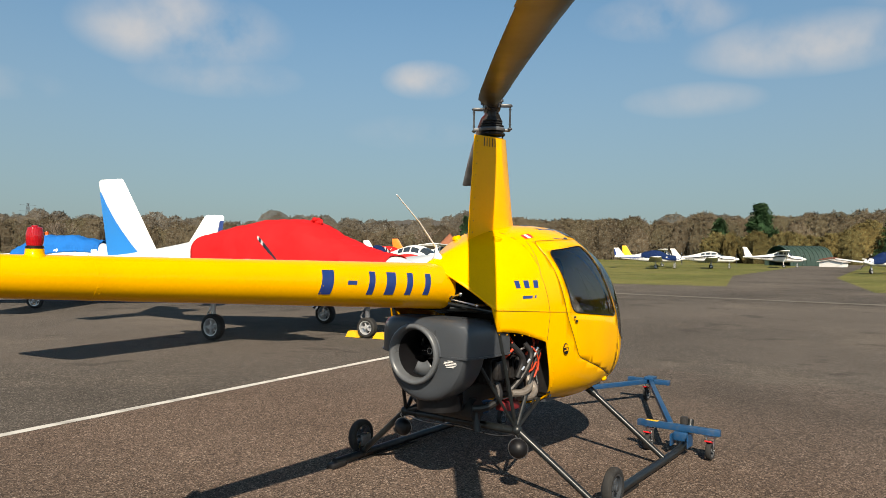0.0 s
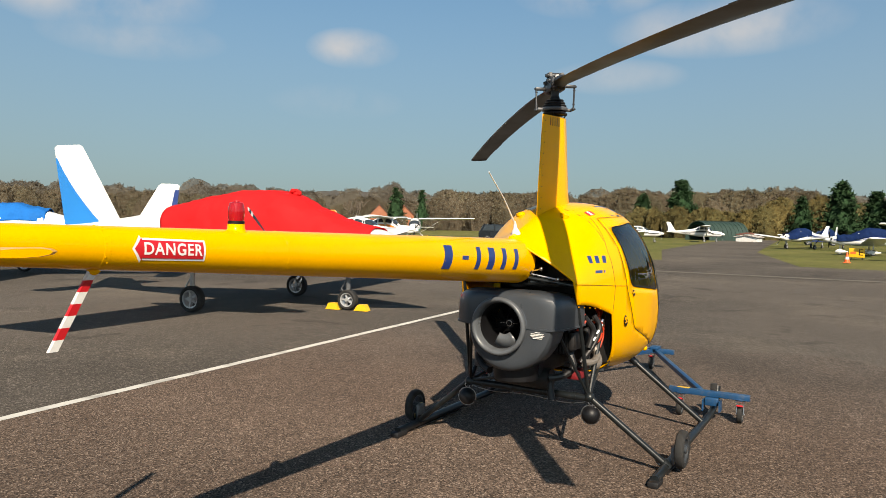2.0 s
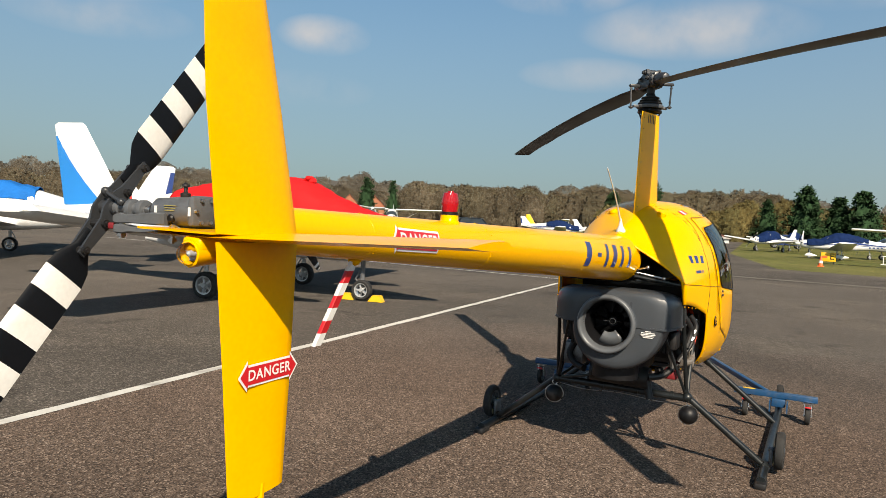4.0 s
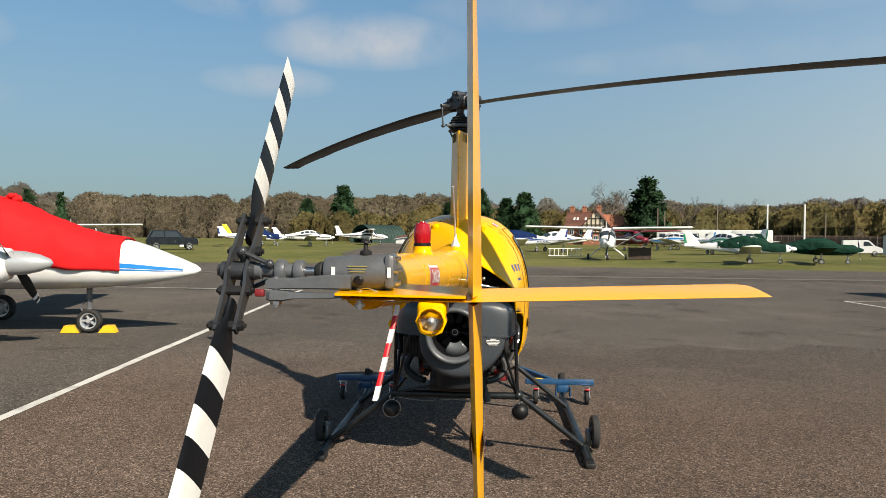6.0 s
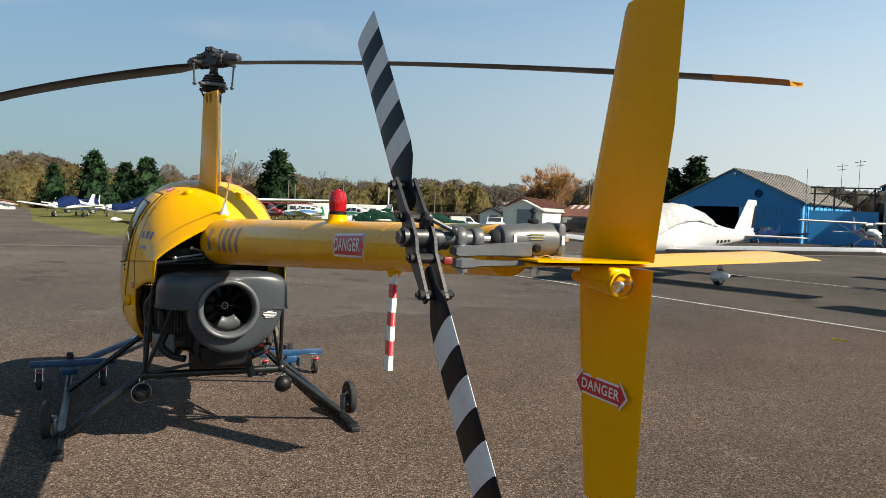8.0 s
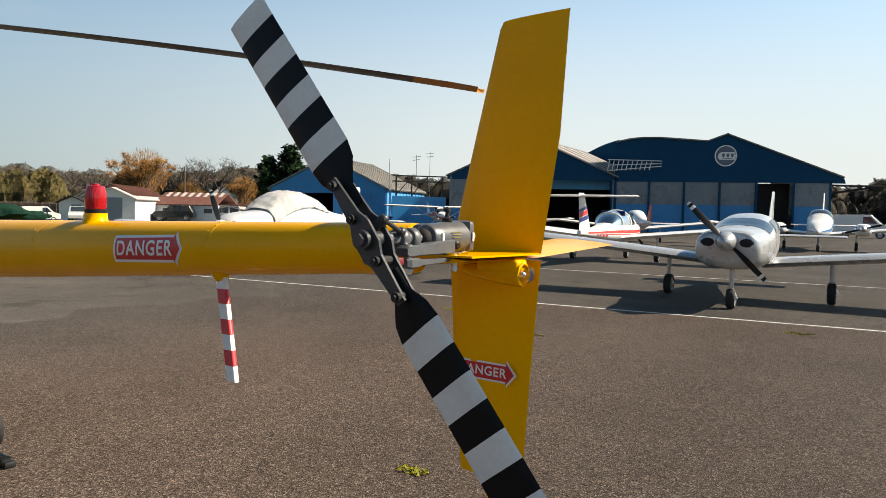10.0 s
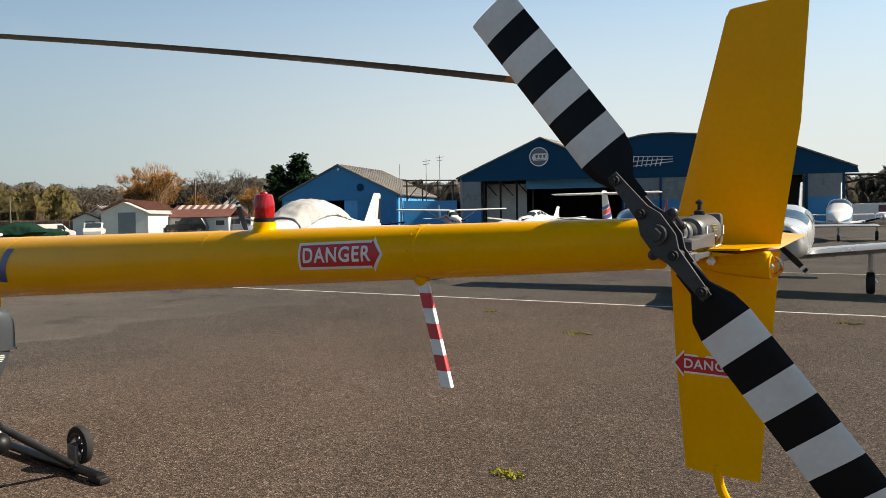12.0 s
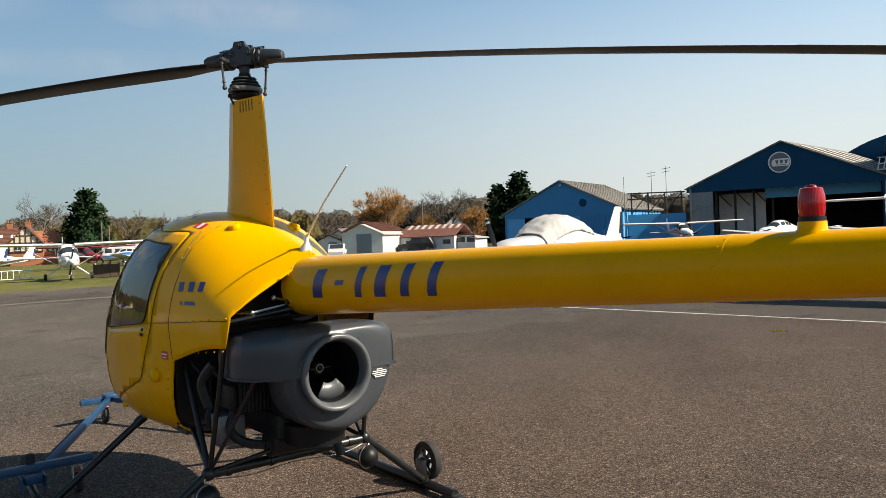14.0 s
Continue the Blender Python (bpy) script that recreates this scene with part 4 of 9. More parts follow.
for s in (1, -1):
    x0 = -3.516
    white = part("danger_sign", wrap(slices(arrow(B(), 0.288, 0.074, 0.036, 0.096, aft=s), 0.1), x0, 0.02, s, 0.001), SIGNWHITE, boom, "white-edged red arrow sign", 180)
    # text runs the same way on both sides, the arrow points aft
    part("sign_field", wrap(slices(arrow(B(), 0.270, 0.058, 0.030, 0.076, aft=s), 0.1), x0, 0.02, s, 0.002), SIGNRED, white, "red arrow", 180)
    bm = slices(lettering("DANGER", 0.053, 0.0, bold=0.0012, wide=1.13), 0.07)
    for v in bm.verts:
        x = x0 + (-s) * (v.co.x - (0.012 if s > 0 else -0.012))
        a = v.co.y / boom_r(x) + 0.02
        v.co = Vector((x, s * (boom_r(x) + 0.0032) * math.cos(a), boom_c(x) + (boom_r(x) + 0.0032) * math.sin(a)))
    part("danger_letters", bm, SIGNWHITE, white, "white lettering", 180)
    # registration as plain slanted bars
    for u0, u1, full in ((0.0, 0.085, 1), (0.19, 0.26, 0), (0.355, 0.405, 1), (0.50, 0.58, 1), (0.68, 0.735, 1), (0.85, 0.905, 1)):
        bars = B()
        h0, h1 = (-0.067, 0.067) if full else (-0.012, 0.010)
        bars.faces.new([bars.verts.new((u - 0.465 + 0.018 * y / 0.067, y, 0)) for u, y in ((u0, h0), (u1, h0), (u1, h1), (u0, h1))])
        part("registration_bar", wrap(slices(bars, 0.14, 10), -1.40 if s > 0 else -1.32, 0.09, s, 0.0015), LETTERBLUE, boom, "dark blue registration mark as a plain bar", 180)

# beacon on the boom
bm = B()
zb = boom_c(-3.157) + boom_r(-3.157)
lathe(bm, [(0.044, -0.02), (0.038, -0.002), (0.0335, 0.004), (0.0325, 0.022)], pose(-3.157, 0, zb), 18)
beacon = part("beacon", bm, YELLOW, boom, "red anti-collision beacon on a yellow pedestal")
bm = B()
lathe(bm, [(0.025, 0.022), (0.031, 0.023), (0.031, 0.033), (0.025, 0.034)], pose(-3.157, 0, zb), 18)
part("collar", bm, BLACK, beacon)
bm = B()
lathe(bm, [(0.028, 0.034), (0.030, 0.047), (0.031, 0.065), (0.030, 0.082), (0.025, 0.101), (0.021, 0.103), (0.013, 0.104), (0.011, 0.109), (0.0, 0.110)], pose(-3.157, 0, zb), 22)
part("lens", bm, REDLENS, beacon, "ribbed red glass")
bm = B()
lathe(bm, [(0.012, 0.034), (0.012, 0.08), (0.004, 0.09)], pose(-3.157, 0, zb), 10)
part("bulb", bm, STEEL, beacon)

# whip aerial on the cowling
bm = B()
p = Vector((-0.615, 0.0, 1.555))
lathe(bm, [(0.034, -0.02), (0.03, 0.01), (0.013, 0.045), (0.007, 0.09)], along(p, p + Vector((-0.25, 0, 0.9))), 16)
tube(bm, [p + Vector((-0.02, 0, 0.07)), p + Vector((-0.2, 0, 0.23)), p + Vector((-0.43, 0, 0.39))], [0.006, 0.0045, 0.0035], 8)
part("whip_aerial", bm, WHITEPAINT, heli, "white whip aerial")

# striped warning stick below the boom
pa, pb = Vector((-3.735, 0.01, boom_c(-3.73) - boom_r(-3.73) + 0.004)), Vector((-3.838, 0.058, 1.200))
bm = B()
lathe(bm, [(0.022, 0.0), (0.018, 0.012), (0.010, 0.02)], along(pa, pb), 14)
stick = part("warning_stick", bm, YELLOW, boom, "red and white striped stick hanging below the boom")
for k in range(7):
    bm = B()
    a, b = pa.lerp(pb, k / 7), pa.lerp(pb, (k + 1) / 7)
    flat = [(0.0165, 0.003), (0.0145, 0.0065), (-0.0145, 0.0065), (-0.0165, 0.003), (-0.0165, -0.003), (-0.0145, -0.0065), (0.0145, -0.0065), (0.0165, -0.003)]
    loft(bm, [[q + Vector((u, v, 0)) for u, v in flat] for q in (a, b)])
    part("band", bm, SIGNRED if k % 2 else WHITESTRIPE, stick)

# ---- tail: fins, stabiliser, lamp, gearbox, tail rotor ----
def blade_loft(stations, thick, n=8):
    """stations: (leading edge, trailing edge) points; the section lies between them, thick along the given normal."""
    rings = []
    for le, te, nrm in stations:
        le, te = Vector(le), Vector(te)
        ch = (te - le).length
        d = (te - le) / ch
        rings.append([le + d * x + Vector(nrm) * y for x, y in airfoil(ch, thick, n)])
    return rings


YN = (0, 1, 0)
bm = B()
loft(bm, blade_loft([((-4.282, -0.212, 1.525), (-4.518, -0.212, 1.532), YN), ((-4.345, -0.208, 1.78), (-4.556, -0.211, 1.79), YN), ((-4.408, -0.202, 2.025), (-4.571, -0.208, 2.035), YN), ((-4.416, -0.202, 2.04), (-4.573, -0.208, 2.052), YN)], 0.11))
fin = part("upper_fin", bm, YELLOW, heli, "yellow upper tail fin", 40)
bm = B()
loft(bm, blade_loft([((-4.282, -0.212, 1.512), (-4.518, -0.212, 1.517), YN), ((-4.295, -0.219, 1.25), (-4.494, -0.221, 1.25), YN), ((-4.314, -0.226, 1.012), (-4.476, -0.229, 1.004), YN)], 0.11))
lowfin = part("lower_fin", bm, YELLOW, heli, "yellow lower tail fin", 40)
bm = B()
for x, zz, y0 in [(-4.478 - 0.004 * k, 1.55 + 0.05 * k, -0.211 + 0.0006 * k) for k in range(10)] + [(-4.478 + 0.004 * k, 1.48 - 0.05 * k, -0.213 - 0.0014 * k) for k in range(9)]:
    for s in (1, -1):
        ball(bm, (x, y0 + s * (0.0030 if x < -4.44 else 0.0078), zz), 0.0015, 6, 4)
part("rivets", bm, YELLOW, fin)
bm = B()
tube(bm, smooth_path([(-4.385, -0.226, 1.03), (-4.39, -0.227, 0.985), (-4.41, -0.228, 0.945), (-4.46, -0.23, 0.90), (-4.55, -0.235, 0.87)], 5), 0.011, 10)
part("tail_skid", bm, YELLOW, lowfin, "bent yellow tail skid tube")
bm = B()
ZN = (0, 0, 1)
loft(bm, blade_loft([((-4.30, 0.04, 1.520), (-4.48, 0.02, 1.523), ZN), ((-4.305, -0.20, 1.524), (-4.518, -0.20, 1.524), ZN), ((-4.30, -0.702, 1.541), (-4.498, -0.702, 1.538), ZN), ((-4.318, -0.716, 1.541), (-4.49, -0.714, 1.538), ZN)], 0.10))
stab = part("stabiliser", bm, YELLOW, heli, "yellow horizontal stabiliser", 40)
bm = B()
prism(bm, [(-4.20, 0.055), (-4.16, 0.03), (-4.20, -0.03), (-4.32, -0.20), (-4.52, -0.20), (-4.49, 0.03)], 0.004, pose(0, 0, 1.532))
part("gusset_plate", bm, YELLOW, stab)
for s in (1, -1):
    y = -0.2205 + s * 0.0125
    tilt = Matrix.Translation((-4.378, y, 1.257)) @ Matrix(((-s * 1.0, 0, 0, 0), (0, 0, s, 0), (0, 1, 0, 0), (0, 0, 0, 1))) @ Matrix.Rotation(radians(-1 if s > 0 else 1), 4, "Z")
    for nm, L, h, hd, hh, z, mat_ in (("danger_sign", 0.178, 0.044, 0.026, 0.062, 0.0, SIGNWHITE), ("sign_field", 0.166, 0.035, 0.021, 0.05, 0.001, SIGNRED)):
        bm = arrow(B(), L, h, hd, hh, True, z)
        bmesh.ops.transform(bm, matrix=tilt, verts=bm.verts)
        dec = part(nm, bm, mat_, lowfin, "", 180)
    bm = lettering("DANGER", 0.0295, 0.0, bold=0.0006, wide=1.1)
    for v in bm.verts:
        v.co.z = 0.002
    bmesh.ops.transform(bm, matrix=tilt, verts=bm.verts)
    part("danger_letters", bm, SIGNWHITE, lowfin, "white lettering on a red double arrow", 180)
bm = B()
lm = along((-4.415, -0.141, 1.493), (-4.60, -0.141, 1.488))
lathe(bm, [(0.010, -0.05), (0.020, 0.0), (0.025, 0.05), (0.027, 0.085), (0.027, 0.098), (0.0225, 0.1), (0.021, 0.085), (0.0, 0.075)], lm, 8)
box(bm, (-4.46, -0.141, 1.508), (0.10, 0.05, 0.03), bev=0.008)
lamp = part("tail_lamp", bm, YELLOW, heli, "yellow tail lamp pod with clear glass", 50)
bm = B()
lathe(bm, [(0.0222, 0.090), (0.0222, 0.100), (0.0195, 0.110), (0.013, 0.118), (0.006, 0.121), (0.0, 0.1215)], lm, 20)
part("lamp_glass", bm, LENS, lamp, "clear domed glass")
bm = B()
lathe(bm, [(0.0205, 0.084), (0.014, 0.086), (0.007, 0.088), (0.0055, 0.100), (0.0, 0.104)], lm, 16)
part("bulb", bm, LAMPGREY, lamp, "pale reflector and bulb")

# gearbox: a short housing across the end of the boom
bm = B()
GY = lambda y: (-4.404, y, 1.5675)  # noqa: E731
lathe(bm, [(0.018, 0.0), (0.025, 0.002), (0.0275, 0.006), (0.0285, 0.03), (0.0315, 0.06), (0.0325, 0.118)], along(GY(0.067), GY(-0.08)), 28)
box(bm, (-4.404, -0.058, 1.570), (0.066, 0.020, 0.064), bev=0.009)
box(bm, (-4.375, -0.01, 1.560), (0.07, 0.085, 0.07), bev=0.014)
gear = part("tail_gearbox", bm, GEARGREY, heli, "grey cast tail rotor gearbox")
bm = B()
rows = ((0.012, 1.5500, 0.0135), (0.05, 1.5495, 0.0135), (0.085, 1.5480, 0.0115), (0.125, 1.5460, 0.0095), (0.150, 1.5455, 0.0110), (0.164, 1.5455, 0.0100), (0.169, 1.5455, 0.006))
loft(bm, [[Vector((-4.425 + dx, y, z + dz * hh)) for dx, dz in ((-0.014, -0.8), (-0.010, -1.0), (0.010, -1.0), (0.014, -0.8), (0.014, 0.8), (0.010, 1.0), (-0.010, 1.0), (-0.014, 0.8))] for y, z, hh in rows])
part("bracket_arm", bm, GEARGREY, gear, "tapering cast arm of the gearbox", 30)
bm = B()
cyl(bm, GY(0.06), GY(0.245), 0.0085, seg=14)
part("output_shaft", bm, STEEL, gear, "bright steel shaft")
bm = B()
lathe(bm, [(0.0088, 0.0), (0.017, 0.001), (0.019, 0.006), (0.017, 0.012), (0.012, 0.018), (0.0088, 0.019)], along(GY(0.066), GY(0.2)), 20)
part("shaft_boot", bm, RUBBER, gear, "black rubber shaft boot")
bm = B()
lathe(bm, [(0.010, 0.0), (0.0195, 0.001), (0.0205, 0.004), (0.0205, 0.016), (0.0185, 0.019), (0.0135, 0.020), (0.0135, 0.034), (0.0200, 0.036), (0.0215, 0.040), (0.0215, 0.050), (0.019, 0.054), (0.013, 0.056), (0.012, 0.080), (0.016, 0.082), (0.016, 0.094), (0.010, 0.096)], along(GY(0.104), GY(0.25)), 26)
part("pitch_slider", bm, GEARGREY, gear, "grey sliding pitch collar")
bm = B()
rows = ((-0.012, 0.0042, 0.008), (-0.004, 0.0048, 0.011), (0.006, 0.0042, 0.008), (0.06, 0.0050, 0.009), (0.12, 0.0062, 0.011), (0.135, 0.0095, 0.014), (0.16, 0.0100, 0.015), (0.168, 0.0080, 0.010))
loft(bm, [[Vector((-4.428 + dx * w, y, 1.5215 + (0.0045 if y < 0.01 else 0.002) + dz * hh)) for dx, dz in ((-1, -0.7), (-0.7, -1), (0.7, -1), (1, -0.7), (1, 0.7), (0.7, 1), (-0.7, 1), (-1, 0.7))] for y, hh, w in rows])
part("control_arm", bm, GEARGREY, gear, "slender grey pitch control arm", 30)
for y, z0, z1, r in ((-0.003, 1.500, 1.538, 0.0055), (0.152, 1.503, 1.558, 0.0065)):
    bm = B()
    cyl(bm, (-4.428, y, z0), (-4.428, y, z1), r, seg=10)
    cyl(bm, (-4.428, y, z0 + 0.004), (-4.428, y, z0 + 0.011), r * 1.7, seg=6)
    part("pivot_bolt", bm, STEEL, gear, "bright pivot bolt")
bm = B()
tube(bm, smooth_path([(-4.437, -0.003, 1.536), (-4.443, -0.02, 1.540), (-4.438, -0.045, 1.530), (-4.42, -0.06, 1.525)], 5), 0.0015, 6)
part("lock_wire", bm, STEEL, gear, "thin lock wire")
bm = B()
box(bm, (-4.418, -0.062, 1.522), (0.018, 0.016, 0.016), bev=0.004)
part("cable_plug", bm, DARKSTEEL, gear, "small dark cable plug")
bm = B()
box(bm, (-4.430, 0.182, 1.528), (0.010, 0.018, 0.014), bev=0.003)
part("safety_tag", bm, TAGRED, gear, "small dull red tag")
bm = B()
lathe(bm, [(0.010, 0.0), (0.011, 0.004), (0.011, 0.008), (0.0045, 0.011), (0.004, 0.022), (0.0085, 0.023), (0.008, 0.027), (0.0, 0.032)], pose(-4.404, -0.01, 1.598), 12)
part("filler_plug", bm, DARKSTEEL, gear)
bm = B()
lathe(bm, [(0.009, 0.0), (0.009, 0.006), (0.006, 0.009), (0.0, 0.009)], along((-4.430, -0.002, 1.553), (-4.5, -0.002, 1.546)), 12)
part("sight_glass", bm, BLACK, gear, "dark sight plug")
bolt = None
for k in range(6):
    c = Vector((-4.404, -0.066, 1.570)) + Vector((math.cos(k * 1.047), 0, math.sin(k * 1.047))) * 0.026
    if bolt is None:
        bm = B()
        cyl(bm, (0, 0.004, 0), (0, -0.008, 0), 0.004, seg=6)
        bolt = part("bolt", bm, STEEL, gear, at=Matrix.Translation(c))
    else:
        reuse(bolt, gear, Matrix.Translation(c))
for x, y in ((-4.4328, 0.045), (-4.4378, -0.058)):
    bm = B()
    box(bm, (x, y, 1.5685), (0.0015, 0.0065, 0.018))
    part("placard", bm, SIGNWHITE, gear, "small white placard")
for k in range(3):
    bm = B()
    box(bm, (-4.4352 - 0.0008 * k, 0.0, 1.579 - 0.005 * k), (0.0012, 0.036 - 0.004 * k, 0.0016))
    part("marking_bar", bm, DULLYELLOW, gear, "faint yellow marking as a plain bar")

# tail rotor
TH = Vector((-4.404, 0.2265, 1.567))
ta = Vector((0.62, 0, 0.785)).normalized()
tn = Vector((0, 1, 0))
tc_ = ta.cross(tn)
tm = Matrix((ta, tn, tc_)).transposed().to_4x4()
bm = B()
cyl(bm, TH - tn * 0.03, TH + tn * 0.034, 0.018, seg=14)
cyl(bm, TH + tn * 0.028, TH + tn * 0.042, 0.012, seg=6)
thub = part("tail_rotor_hub", bm, HUBGREY, heli, "grey tail rotor hub bolt")
for s in (1, -1):
    bm = B()
    prism(bm, [(-0.132, 0.008), (-0.132, -0.010), (-0.050, -0.017), (-0.026, -0.026), (0.018, -0.024), (0.040, -0.013), (0.132, -0.008), (0.132, 0.010), (0.050, 0.017), (0.026, 0.026), (-0.018, 0.024), (-0.040, 0.013)], 0.006, Matrix.Translation(TH + tn * s * 0.018) @ Matrix((ta, tc_, tn)).transposed().to_4x4())
    part("hub_plate", bm, HUBGREY, thub, "bent grey hub plate", 20)
    for r in (0.045, 0.12):
        bm = B()
        c = TH + ta * s * r
        cyl(bm, c - tn * 0.03, c + tn * 0.03, 0.009, seg=10)
        cyl(bm, c - tn * 0.035, c + tn * 0.035, 0.005, seg=6)
        part("bolt", bm, DARKSTEEL, thub)
for s in (1, -1):
    bm = B()
    a = TH - tn * 0.060 + tc_ * s * 0.022
    b = TH + ta * s * 0.018 + tc_ * s * 0.036 - tn * 0.008
    cyl(bm, a, b, 0.0045, seg=8)
    ball(bm, a, 0.009, 8, 6)
    ball(bm, b, 0.010, 8, 6)
    box(bm, b - tc_ * s * 0.016, (0.02, 0.014, 0.032), tm, bev=0.004)
    part("pitch_link", bm, HUBGREY, thub, "small steel pitch link")
for s in (1, -1):
    bm = B()
    rings = []
    rs = [0.07, 0.11, 0.15] + [0.183 + 0.0529 * k for k in range(8)]
    cols = [1, 1, 1, 0, 1, 0, 1, 0, 1, 0]
    for r in rs:
        k = min(max((r - 0.11) / 0.05, 0), 1)
        ch, th = 0.040 + 0.060 * k, 0.32 - 0.21 * k
        pitch = radians(4.0)
        pts = []
        for x, y in airfoil(ch, th, 7):
            x -= ch * 0.40
            pts.append(TH + ta * s * r + tc_ * s * (x * math.cos(pitch) + y * math.sin(pitch)) + tn * (y * math.cos(pitch) - x * math.sin(pitch)))
        rings.append(pts)
    loft(bm, rings, mats=cols)
    part("tail_blade", bm, [WHITESTRIPE, BLACKSTRIPE], heli, "black and white striped tail rotor blade", 40)

EARLIER = set(heli.children)

# ---- engine bay and cooling fan ----
FC = Vector((-0.80, -0.005, 0.958))       # centre of the inlet
FLANGE = 0.953                            # height of the joint between the two halves


def upper_half(x, right, left, high, round_, R):
    """The upper shell's outline at x, from its right end over the top to its left end; round_ blends it into the inlet's circle."""
    out = []
    for i in range(41):
        a = math.pi * i / 40
        c, d = math.cos(a), math.sin(a)
        y = -right * c ** 0.36 if c > 0 else left * (-c) ** 0.36
        z = high * d ** 0.36
        out.append(Vector((x, y + (FC.y - R * c - y) * round_, FLANGE + z + (R * d - z) * round_)))
    return out


def lower_half(x, k, round_, R):
    """The lower shell: a volute that widens from the left end of the joint to the right one."""
    out = []
    for i in range(41):
        a = math.pi * i / 40
        c, d = math.cos(a), math.sin(a)
        r = (0.370 - 0.138 * (a / math.pi) ** 0.9) * k
        y, z = -r * c, -r * d
        out.append(Vector((x, y + (FC.y - R * c - y) * round_, FLANGE + z + (-R * d - z) * round_)))
    return out


bm = B()
loft(bm, [upper_half(*q) for q in ((-0.34, 0.30, 0.30, 0.12, 0, 0.2), (-0.36, 0.425, 0.40, 0.205, 0, 0.2), (-0.50, 0.425, 0.408, 0.225, 0, 0.2), (-0.57, 0.420, 0.412, 0.230, 0, 0.2), (-0.63, 0.412, 0.395, 0.232, 0, 0.2), (-0.69, 0.402, 0.355, 0.232, 0, 0.2),
                                    (-0.74, 0.394, 0.305, 0.230, 0, 0.2), (-0.768, 0.386, 0.270, 0.226, 0.02, 0.21), (-0.785, 0.372, 0.248, 0.218, 0.12, 0.21), (-0.795, 0.345, 0.232, 0.21, 0.38, 0.205),
                                    (-0.800, 0.31, 0.22, 0.205, 0.72, 0.200), (-0.803, 0.30, 0.21, 0.20, 1.0, 0.194), (-0.81, 0.30, 0.21, 0.20, 1.0, 0.188), (-0.82, 0.30, 0.21, 0.20, 1.0, 0.186))], cap=False, closed=False)
fan = part("fan_housing", bm, DARKGREY, heli, "dark grey two-part plastic cooling fan scroll with side ducts", 38)
bm = B()
loft(bm, [lower_half(*q) for q in ((-0.545, 0.90, 0, 0.2), (-0.56, 0.975, 0, 0.2), (-0.60, 1.0, 0, 0.2), (-0.71, 1.0, 0, 0.2), (-0.755, 0.985, 0.0, 0.2), (-0.782, 0.945, 0.0, 0.2), (-0.795, 0.90, 0.12, 0.2), (-0.798, 0.86, 0.45, 0.195),
                                    (-0.796, 0.8, 0.85, 0.188), (-0.798, 0.8, 1.0, 0.182), (-0.82, 0.8, 1.0, 0.182))], cap=False, closed=False)
part("lower_shell", bm, DARKGREY, fan, "grey lower shell shaped as a volute", 38)
bm = B()
prism(bm, [(-0.40, 0.418), (-0.57, 0.420), (-0.64, 0.400), (-0.70, 0.36), (-0.76, 0.28), (-0.775, 0.24), (-0.70, 0.20), (-0.40, 0.20)], 0.010, pose(0, 0, FLANGE))
part("housing_flange", bm, DARKGREY, fan)
bm = B()
prism(bm, [(-0.36, -0.434), (-0.57, -0.430), (-0.74, -0.404), (-0.785, -0.382), (-0.80, -0.33), (-0.80, -0.22), (-0.70, -0.20), (-0.36, -0.20)][::-1], 0.011, pose(0, 0, FLANGE))
part("housing_flange", bm, DARKGREY, fan)
# rolled inlet lip, throat and wheel
AFT = along(FC, FC + Vector((-1, 0, 0)))
bm = B()
lathe(bm, [(0.183, 0.0), (0.188, 0.018), (0.191, 0.032), (0.188, 0.044), (0.179, 0.051), (0.167, 0.048), (0.158, 0.036), (0.153, 0.018), (0.150, -0.01)], AFT, 56, cap=False)
part("inlet_rim", bm, GREYLIP, fan, "rolled grey inlet lip", 60)
bm = B()
lathe(bm, [(0.150, -0.01), (0.146, -0.05), (0.142, -0.09), (0.140, -0.23)], AFT, 44, cap=False)
part("inlet_throat", bm, BLACK, fan, "black inlet throat", 60)
bm = B()
lathe(bm, [(0.139, -0.23), (0.06, -0.22), (0.05, -0.19), (0.03, -0.15), (0.0, -0.15)], AFT, 28, cap=False)
fanwheel = part("fan_wheel", bm, BLACK, fan, "dark fan wheel with a dished hub")
vane = None
for k in range(9):
    if vane is None:
        bm = B()
        d, e = Vector((0, 1, 0)), Vector((0, 0, 1))
        loft(bm, [[d * 0.055 + e * 0.012 + Vector((-0.05, 0, 0)), d * 0.055 + Vector((0.05, 0, 0)), d * 0.055 - e * 0.004 + Vector((0.05, 0, 0))],
                  [d * 0.136 + e * 0.045 + Vector((-0.03, 0, 0)), d * 0.136 + Vector((0.05, 0, 0)), d * 0.136 - e * 0.004 + Vector((0.05, 0, 0))]])
        vane = part("vane", bm, BLACK, fanwheel, at=Matrix.Translation(FC + Vector((0.18, 0, 0))))
    else:
        reuse(vane, fanwheel, Matrix.Translation(FC + Vector((0.18, 0, 0))) @ Matrix.Rotation(2 * math.pi * k / 9, 4, "X"))
bm = B()
c = FC + Vector((0.14, 0, 0.002))
torus(bm, c, (1, 0, 0), 0.019, 0.0026, 18, 6)
part("nut_ring", bm, STEEL, fanwheel, "bright lock ring")
for a in (0.0, math.pi):
    bm = B()
    d = Vector((0, math.cos(a), math.sin(a)))
    cyl(bm, c + d * 0.028, c + d * 0.062, 0.0018, seg=6)
    part("lock_wire", bm, STEEL, fanwheel, "pale lock wire")
bm = B()
cyl(bm, c + Vector((0.04, 0, 0)), c - Vector((0.008, 0, 0)), 0.009, seg=6)
